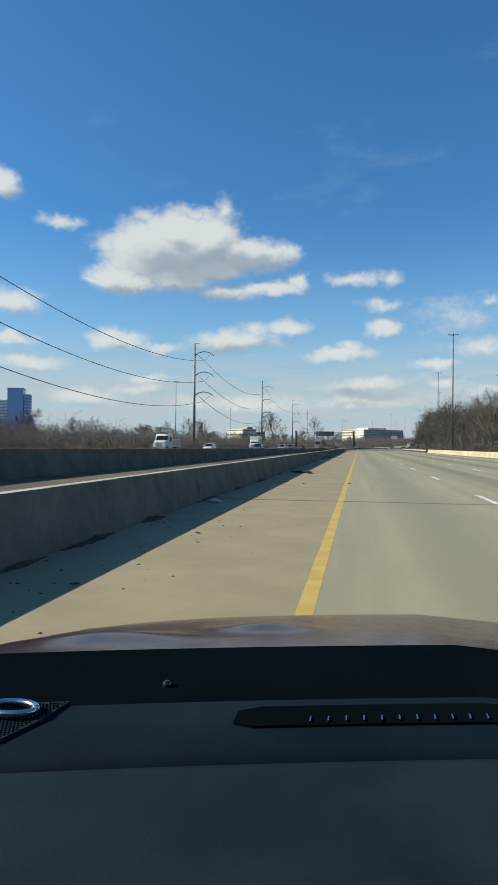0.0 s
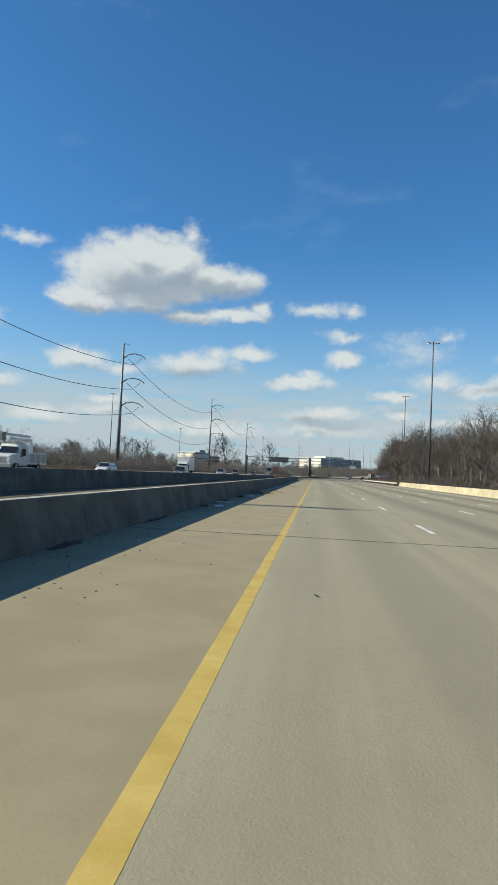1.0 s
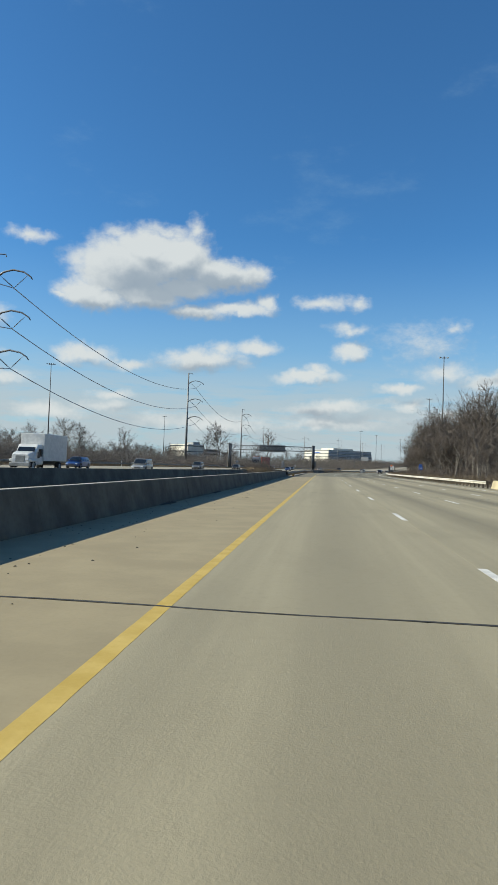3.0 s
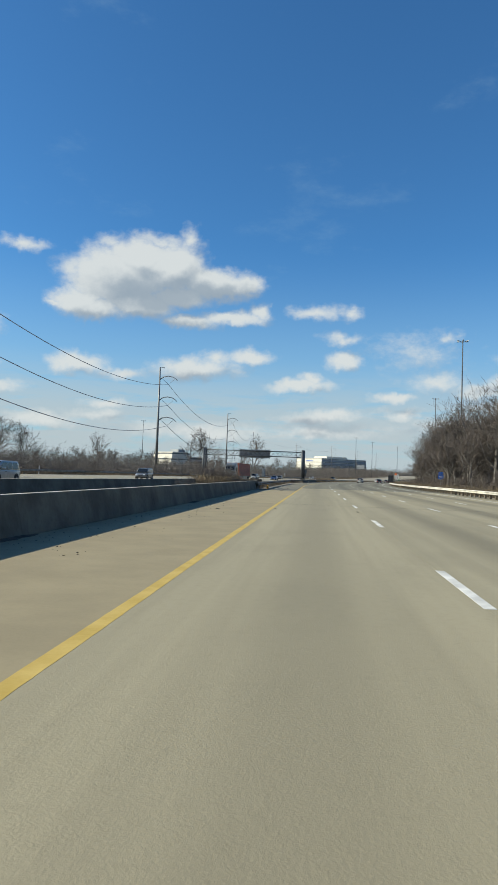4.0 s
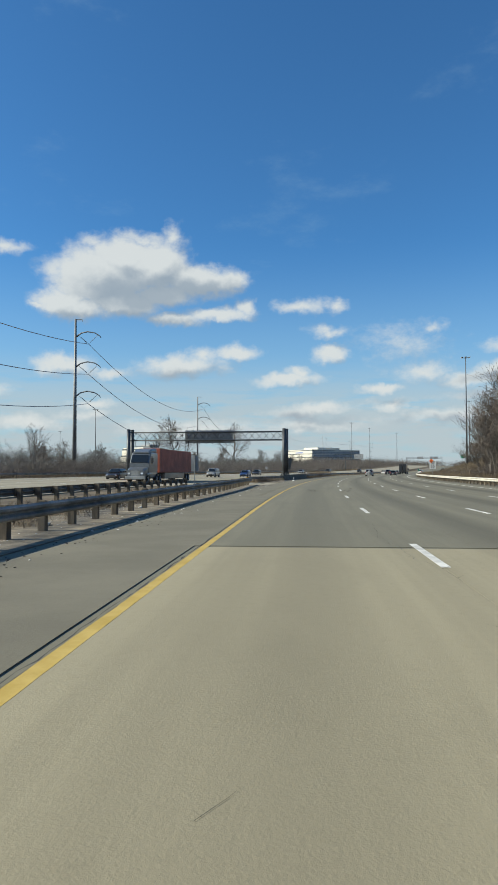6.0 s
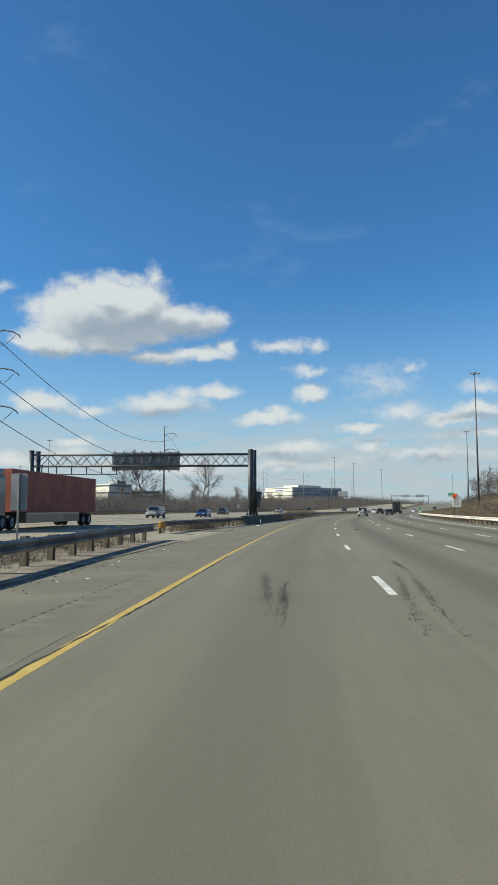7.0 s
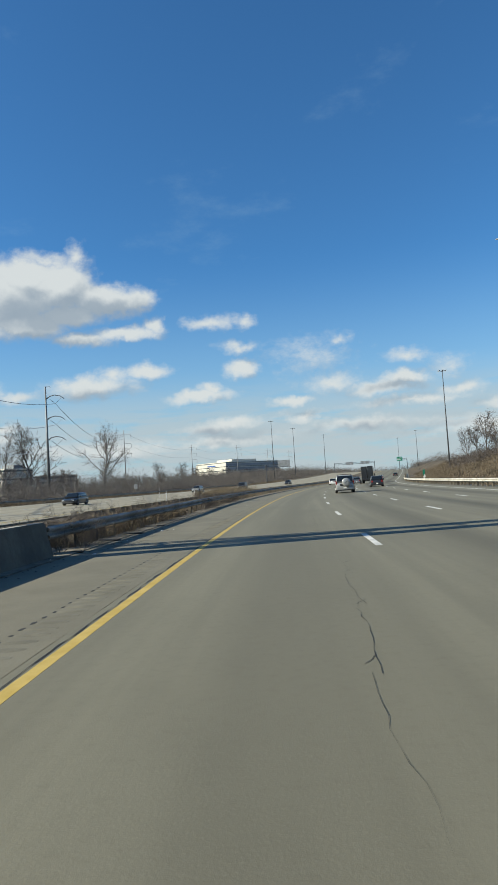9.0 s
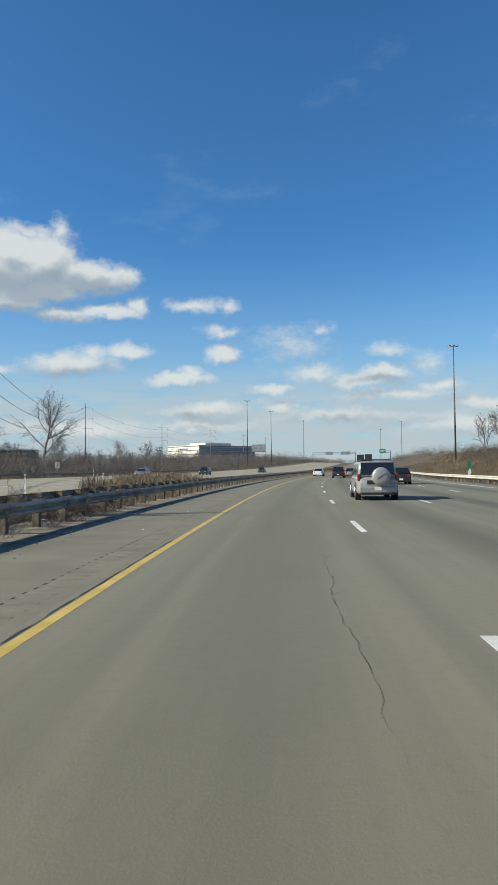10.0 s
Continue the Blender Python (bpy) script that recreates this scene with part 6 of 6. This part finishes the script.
# Unseen roof, added to shade the dashboard.
part("roof", sheet([MID - 0.80 + 1.60 * i / 8 for i in range(9)], [lambda x: (-1.45, 1.47), lambda x: (-1.0, 1.53), lambda x: (-0.4, 1.545), lambda x: (0.02, 1.515)], 0.03), MAROON, own, smooth=True)
# Unseen dark lining, added to stop maroon light bouncing off the roof.
part("bounce_liner", sheet([MID - 0.79 + 1.58 * i / 8 for i in range(9)], [lambda x: (-1.40, 1.435), lambda x: (-1.0, 1.495), lambda x: (-0.4, 1.51), lambda x: (0.0, 1.482)], 0.004), DARK_TRIM, own)
part("rear_window", quad_pane(bmesh.new(), [(MID - 0.80, -1.95, 0.98), (MID + 0.80, -1.95, 0.98), (MID + 0.68, -1.46, 1.47), (MID - 0.68, -1.46, 1.47)], 0.004), CAR_GLASS, own)
part("boot", box(bmesh.new(), MID - 0.86, MID + 0.86, -2.12, -1.90, 0.35, 0.98, 0.04), MAROON, own)
part("front_bumper", box(bmesh.new(), MID - 0.86, MID + 0.86, 2.32, 2.48, 0.25, 0.56, 0.05), MAROON, own)
part("floor_pan", box(bmesh.new(), MID - 0.85, MID + 0.85, -2.0, 2.3, 0.22, 0.30, 0.0), DARK_TRIM, own)

# ---- wear and litter on the road ----
def ribbon(points, width, lift=0.004):
    """A thin flat streak along points of (s, o); width may vary."""
    bm = bmesh.new()
    rows = []
    for i, (s, o) in enumerate(points):
        s1, o1 = points[min(i + 1, len(points) - 1)]
        s0, o0 = points[max(i - 1, 0)]
        d = Vector((o1 - o0, s1 - s0))
        d.normalize()
        w = width[i] if isinstance(width, list) else width
        rows.append([bm.verts.new(onroad(s - sg * d.x * w / 2, o + sg * d.y * w / 2, lift)) for sg in (-1, 1)])
    for a, b in zip(rows, rows[1:]):
        bm.faces.new((a[0], a[1], b[1], b[0]))
    bmesh.ops.recalc_face_normals(bm, faces=bm.faces)
    return bm


rng = random.Random(21)
for k in range(-2, 7):
    s = 14.0 + 31.7 * k + (2 if k > 0 else 0)
    if s < 206:
        pts = [(s + 0.03 * math.sin(o * 1.7 + k) + rng.uniform(-0.012, 0.012), o) for o in [-4.2 + 0.5 * i for i in range(46)]]
        part("tar_joint", ribbon(pts, [rng.uniform(0.035, 0.075) for _ in pts]), JOINT, road)
for s, o0, o1, w in ((205.7, 3.9, 17, 0.09), (205.9, -4.0, 3.6, 0.03), (190.5, 0.2, 4.0, 0.02), (246, 4.2, 7.0, 0.03)):
    pts = [(s + rng.uniform(-0.03, 0.03), o0 + (o1 - o0) * i / 30) for i in range(31)]
    part("tar_joint", ribbon(pts, [w * rng.uniform(0.5, 1.4) for _ in pts], 0.005), JOINT, road)


def crack(s, o, run, drift, w, seed):
    r, pts, ws = random.Random(seed), [], []
    n_step = int(run / 0.22)
    for i in range(n_step):
        pts.append((s, o))
        ws.append(0.45 * w * r.uniform(0.15, 1.3) * math.sin(math.pi * (i + 0.7) / (n_step + 0.7)))
        s += 0.22
        o += drift * 0.22 + r.gauss(0, 0.022)
        if len(pts) > 4 and r.random() < 0.16:
            part("crack", ribbon(pts, ws, 0.0045), JOINT, road)
            b = r.choice((-1, 1))
            spur = [(s + 0.1 * j, o + b * 0.05 * j + r.gauss(0, 0.012)) for j in range(4)]
            part("crack", ribbon(spur, [w * 0.5, w * 0.5, w * 0.35, w * 0.1], 0.0042), JOINT, road)
            pts, ws = [], []
            o += r.gauss(0, 0.07)
            s -= r.uniform(0.0, 0.3)
    if len(pts) > 2:
        part("crack", ribbon(pts, ws, 0.0045), JOINT, road)


for s, o, run, drift, w in ((303, 2.75, 9, -0.01, 0.012), (311, 2.6, 9, 0.0, 0.016), (320, 2.62, 10, 0.01, 0.016), (333, 2.7, 12, 0.0, 0.012), (346, 2.72, 9, 0.0, 0.012), (356, 2.75, 9, -0.005, 0.014),
                            (365, 2.65, 12, -0.01, 0.012), (268, 3.4, 8, 0.01, 0.012), (281, 3.9, 9, 0.09, 0.012), (208, 3.4, 10, 0.03, 0.012), (219, 3.7, 14, 0.0, 0.012), (205.8, 0.9, 9, 0.06, 0.006)):
    crack(s, o, run, drift, w, int(s * 10 + o))
SMEAR = material("thin dark smear", (0.085, 0.078, 0.060), 0.9, vary=0.15)
SMEARS = ((255.8, 1.95, 7.0, -0.075, 0.16), (255.0, 2.12, 5.0, -0.02, 0.12), (254.5, 3.75, 7.5, 0.09, 0.13), (254.5, 4.15, 8.0, 0.075, 0.13), (262.5, 4.75, 3.0, 0.0, 0.10))
for s, o, ln, drift, w in SMEARS:
    bm = bmesh.new()
    for k in range(280):
        f = min(1, max(0, rng.gauss(0.5, 0.22)))
        s1, o1, run = s + f * ln, o + drift * f * ln + rng.gauss(0, w * 0.36), rng.uniform(0.05, 0.24)
        half = rng.uniform(0.002, 0.006)
        lift = 0.0035 + 0.000003 * k
        bm.faces.new([bm.verts.new(onroad(s1 + a * run, o1 + b * half + 0.02 * a * rng.uniform(-1, 1), lift)) for a, b in ((0, -0.4), (0.3, -1), (0.8, -0.8), (1, 0.1), (0.7, 0.9), (0.2, 0.8))])
    bmesh.ops.recalc_face_normals(bm, faces=bm.faces)
    part("tar_smear", bm, SMEAR, road)
pts = [(206.5 + 0.25 * i, -0.105 + 0.20 * step(206.5 + 0.25 * i, 251, 258) * step(206.5 + 0.25 * i, 269, 266) + rng.gauss(0, 0.010)) for i in range(640)]
part("seam", ribbon(pts, [0.022 * max(0.12, 0.7 + rng.gauss(0, 0.6)) for _ in pts], 0.0050), JOINT, shoulder)


# milled rumble strip in the asphalt shoulder: shallow ribs, and a dark notch at the outer end of each
def notch_line(s):
    return -1.10 + 0.30 * step(s, 252, 300)


def rib(bm, m):
    """One low rounded rib with tapering ends."""
    rows = []
    for x, k in ((0.03, 0.2), (0.10, 0.9), (0.28, 1.0), (0.40, 0.3)):
        rows.append([bm.verts.new(m @ Vector((x, y * (0.5 + 0.5 * k), z * k + 0.0005))) for y, z in ((-0.085, 0.0), (-0.03, 0.014), (0.03, 0.014), (0.085, 0.0))])
    for a, b in zip(rows, rows[1:]):
        for i in range(3):
            bm.faces.new((a[i], b[i], b[i + 1], a[i + 1]))


def notch(bm, m):
    rim = [(0.0, -0.09), (0.022, -0.05), (0.026, 0.04), (0.0, 0.085), (-0.024, 0.04), (-0.020, -0.05)]
    bm.faces.new([bm.verts.new(m @ Vector((x, y, 0.0035))) for x, y in rim])


WORN_RIB = material("worn pale asphalt rib", (0.156, 0.143, 0.105), 0.92, vary=0.10, scale=2.0, fine=30.0, bump=0.2)
meshes = []
for maker, mat in ((rib, WORN_RIB), (notch, JOINT)):
    bm = bmesh.new()
    maker(bm, Matrix())
    bmesh.ops.recalc_face_normals(bm, faces=bm.faces)
    ob = link("rumble_pattern", bm, mat)
    meshes.append(ob.data)
    bpy.data.objects.remove(ob)
rest = [bmesh.new(), bmesh.new()]
for k in range(560):
    s = 248.0 + 0.31 * k
    faded = 0.35 + 0.65 * abs(noise.noise(Vector((s * 0.13, 1.0, 0.0)))) * 2
    m = at(s, notch_line(s) + rng.uniform(-0.012, 0.012), 0.0, rng.uniform(-5, 5)) @ Matrix.Diagonal((1, 1, min(1.0, faded), 1))
    m2 = m @ Matrix.Diagonal((rng.uniform(0.6, 1.2), rng.uniform(0.4, 1.1), 1, 1))
    if k < 290:
        piece("rumble_rib", meshes[0], shoulder, m)
        piece("rumble_notch", meshes[1], shoulder, m2)
    else:
        rib(rest[0], m)
        notch(rest[1], m2)
tagged(part("rumble_rib_row", rest[0], WORN_RIB, shoulder), kind="stuff")
tagged(part("rumble_notch_row", rest[1], JOINT, shoulder), kind="stuff")


def scrap(name, s, o, size, mat, label, category, seed, flat=0.22):
    """A crumpled irregular lump lying on the road."""
    r = random.Random(seed)
    bm = bmesh.new()
    bmesh.ops.create_icosphere(bm, subdivisions=2, radius=0.5)
    stretch = (size * r.uniform(0.7, 1.3), size * r.uniform(0.25, 0.6), size * flat)
    for v in bm.verts:
        n_ = noise.noise(v.co * 3.1 + Vector((seed, seed * 0.7, 0))) * 0.45 + 1
        v.co = Vector((v.co.x * stretch[0] * n_, v.co.y * stretch[1] * n_, max(-0.02, v.co.z * stretch[2] * n_ + stretch[2] * 0.25)))
    ob = link(name, bm, mat)
    ob.matrix_basis = at(s, o, 0.012, r.uniform(0, 180))
    return tagged(ob, label, category, "road debris")


RUBBER = plain("torn rubber", (0.022, 0.021, 0.020), 0.9)
PALE = plain("pale litter", (0.55, 0.54, 0.50), 0.7)
DIRT = material("dark road silt", (0.045, 0.040, 0.032), 0.97, vary=0.25, scale=3.0, fine=14.0, bump=0.6)
YELLOW_PLASTIC = plain("yellow plastic", (0.52, 0.25, 0.015), 0.6)
for i, (s, o, z) in enumerate(((21.4, -1.55, 0.24), (22.1, 0.10, 0.20), (166.9, -1.99, 0.24), (168.6, 0.21, 0.22), (168.7, 3.65, 0.24), (203.7, -1.39, 0.50), (52, 0.5, 0.12), (62.5, 0.1, 0.14), (40.6, 0.75, 0.10),
                               (104.8, -1.62, 0.6), (106.5, -1.6, 0.5), (284, -1.6, 0.22), (283.5, -4.4, 0.5), (216.5, -1.3, 0.24), (82.2, -2.13, 0.35), (80.1, -1.68, 0.3), (3.3, -2.31, 0.14), (7.3, -2.06, 0.14), (30.1, -1.92, 0.4), (292.9, 5.3, 0.3), (293.2, 5.9, 0.26), (133.6, -1.79, 0.2))):
    scrap("tyre_scrap", s, o, z, RUBBER, "torn black scrap of tyre rubber on the road", "debris", 50 + i, 0.06 if z > 0.4 else 0.11)


def drift(s, o, run, wide, seed):
    """A low ragged drift of silt and leaves lying along a wall's foot."""
    r = random.Random(seed)
    count = max(6, int(run / 0.14))
    bm, rows = bmesh.new(), []
    for i in range(count + 1):
        f = i / count
        w = wide * math.sin(math.pi * min(0.97, max(0.03, f))) ** 0.5 * r.uniform(0.55, 1.2)
        h = 0.05 * math.sin(math.pi * min(0.97, max(0.03, f))) * r.uniform(0.4, 1.3)
        rows.append([bm.verts.new(onroad(s + run * f, o + a * w, z)) for a, z in ((0, -0.01), (0, h), (0.35, h * 0.7), (1, 0.003), (1, -0.01))])
    for a, b in zip(rows, rows[1:]):
        for k in range(4):
            bm.faces.new((a[k], b[k], b[k + 1], a[k + 1]))
    bmesh.ops.recalc_face_normals(bm, faces=bm.faces)
    return tagged(link("silt_drift", bm, DIRT), "dark drift of silt and leaves along the barrier foot", "debris", "silt drifts")


for i, (s, run) in enumerate(((3.2, 1.6), (5.2, 1.9), (8.4, 1.2), (12.6, 2.4), (17.5, 1.4), (22.0, 2.6), (29.0, 1.8), (35.5, 2.4), (43.0, 1.6), (49.0, 2.8), (57.0, 2.0), (63.5, 1.2), (69.0, 2.2), (81.0, 2.6), (91.0, 1.6),
                              (100.5, 2.8), (112.0, 1.8), (126.0, 2.4), (136.5, 3.0), (152.0, 2.2), (171.0, 2.6), (186.0, 2.0), (197.0, 3.0))):
    drift(s, -3.355 - 0.0036 * s, run, 0.11 + 0.04 * (i % 3), 700 + i)
for i, (s, o, z) in enumerate(((12.8, -3.0, 0.5), (57.6, -2.9, 0.5), (70.5, -2.9, 0.4), (224, -4.5, 0.4), (218, -4.4, 0.35), (228, -4.7, 0.45), (236, -4.3, 0.35), (244, -4.8, 0.3), (262, -5.0, 0.3), (371, -4.6, 0.4), (377, -4.5, 0.35), (303, -2.6, 0.4), (320, -3.0, 0.3), (415, 18.3, 0.4), (405, 18.4, 0.3))):
    scrap("litter", s, o, z, PALE, "crumpled pale litter beside the road", "litter", 130 + i, 0.25)
scrap("litter", 300.6, -3.3, 0.8, PALE, "long pale strip of litter on the shoulder", "litter", 181, 0.06)
for i, s in enumerate((309, 318, 327, 333.5, 336.5, 339, 343)):
    scrap("silt_heap", s, -3.2 + 0.02 * i, rng.uniform(0.3, 0.7), DIRT, "dark silt and leaves heaped along the barrier end", "debris", 190 + i, 0.10)
scrap("litter", 31.7, -2.5, 1.0, RUBBER, "dark crumpled sheet lying in the barrier shade", "litter", 171, 0.14)
scrap("litter", 212.2, -3.35, 0.55, YELLOW_PLASTIC, "crumpled yellow plastic against the guardrail foot", "litter", 177, 0.9)
stick = bmesh.new()
bent(stick, [onroad(21.8, -2.57, 0.015), onroad(22.0, -2.48, 0.03), onroad(22.4, -2.33, 0.02), onroad(22.7, -2.22, 0.012)], [0.018, 0.016, 0.012, 0.006], 5)
tagged(link("fallen_branch", stick, BARK), "thin fallen branch on the concrete shoulder", "branch")
for k, (s, o, run, turn) in enumerate(((75.6, -2.9, 1.9, 8), (76.3, -3.1, 1.5, -14), (75.9, -2.6, 1.2, 24), (77.0, -3.2, 1.0, 60), (76.7, -3.2, 1.3, -40))):
    r = random.Random(400 + k)
    a = radians(turn)
    line = [onroad(s + math.sin(a) * run * f + r.gauss(0, 0.03), o + math.cos(a) * run * f, 0.03 + 0.05 * math.sin(3 * f + k) + 0.02 * k * (1 - f)) for f in (-0.5, -0.25, 0.0, 0.25, 0.5)]
    twig = bent(bmesh.new(), line, [0.026, 0.024, 0.019, 0.014, 0.007], 5)
    for f in (1, 2, 3):
        end = line[f] + Vector((r.uniform(0.1, 0.4), r.uniform(-0.3, 0.3), r.uniform(0.05, 0.25)))
        tube(twig, line[f], end, 0.010, 0.004, 4)
    tagged(link("fallen_branch", twig, BARK), "broken bare branch heaped at the barrier foot", "branch", "fallen branches")
scrap("litter", 61.7, -3.25, 0.9, PALE, "pale flat strip lying in the barrier shade", "litter", 191, 0.05)
scrap("silt_heap", 68.7, -3.3, 0.7, DIRT, "dark lump of silt against the barrier foot", "debris", 192, 0.2)
nose_cap = thing("rail_end_cap", "yellow painted cap on the end of the guardrail", "guardrail end", m=at(284.4, -6.2, -0.04))
bm = bmesh.new()
prof = [(0.10, 0.36), (0.12, 0.42), (0.12, 0.68), (0.10, 0.74), (-0.03, 0.74), (-0.05, 0.70), (-0.05, 0.40), (-0.03, 0.36)]
rings = [[bm.verts.new((o * k, y, 0.55 + (z - 0.55) * k)) for o, z in prof] for y, k in ((-0.45, 0.72), (-0.40, 0.95), (-0.2, 1.0), (0.75, 1.0))]
for a, b in zip(rings, rings[1:]):
    for k in range(8):
        bm.faces.new((a[k], a[(k + 1) % 8], b[(k + 1) % 8], b[k]))
bm.faces.new(rings[0])
bm.faces.new(rings[-1])
bmesh.ops.recalc_face_normals(bm, faces=bm.faces)
part("cap", bm, YELLOW_PLASTIC, nose_cap, smooth=False)
part("post", box(bmesh.new(), -0.16, -0.04, 0.05, 0.20, -0.1, 0.5, 0.01), POST_WOOD, nose_cap)

CHIP = [(lambda q: (np.array(q[0]), np.array(q[1])))((
    [(math.cos(t) * (0.6 + 0.4 * ((k * 7 + i * 3) % 5) / 4), math.sin(t) * (0.5 + 0.5 * ((k * 5 + i) % 4) / 3), 0.0) for i, t in enumerate([j * math.pi / 2 for j in range(4)])] + [(0.1, 0.05, 0.5)] * 1,
    [(0, 1, 4), (1, 2, 4), (2, 3, 4), (3, 0, 4)])) for k in range(4)]


def grit(count, s0, s1, o, wide, size, seed):
    r, out = random.Random(seed), []
    for _ in range(count):
        s, q = r.uniform(s0, s1), o + abs(r.gauss(0, wide))
        p = onroad(s, q, 0.003)
        k = size * r.uniform(0.4, 1.6)
        out.append((p.x, p.y, p.z, r.uniform(0, 6.28), k, k * 0.8, r.randrange(4)))
    return out


scatter("grit", CHIP, grit(1500, -5, 206, -3.7, 0.9, 0.022, 31) + grit(420, 0, 110, -2.6, 0.8, 0.016, 32) + grit(700, 206, 276, -3.0, 0.4, 0.025, 33) + grit(1100, 290, 420, -3.3, 0.5, 0.028, 34), DIRT, "dark grit and leaf crumbs swept to the road edge", "grit")
scatter("gravel", CHIP, grit(1500, 207, 276, -5.4, 1.1, 0.05, 35) + grit(1800, 290, 420, -6.0, 1.4, 0.05, 36), PALE, "pale gravel and small litter under the guardrails", "gravel")

# stains on the barrier face: dark weep marks at its joints
for i, s in enumerate((13.1, 45.2, 131.0, 164.5)):
    f = -3.36 - 0.0036 * s
    bm = bmesh.new()
    r = random.Random(300 + i)
    for k in range(6):
        q = s + r.gauss(0, 0.10)
        w = r.uniform(0.004, 0.022)
        low, hi = r.uniform(0.06, 0.3), r.uniform(0.45, 0.72)
        a, b = (0.006 - 0.19 * (zz - 0.03) / 0.76 for zz in (low, hi))
        vs = [bm.verts.new(onroad(qq, f + oo, zz)) for qq, oo, zz in ((q - w, a, low), (q + w, a, low), (q + w * 0.3, b, hi), (q - w * 0.3, b, hi))]
        bm.faces.new(vs)
    tagged(link("barrier_stain", bm, DIRT), "dark weep stains on the barrier face", "stain", kind="stuff")
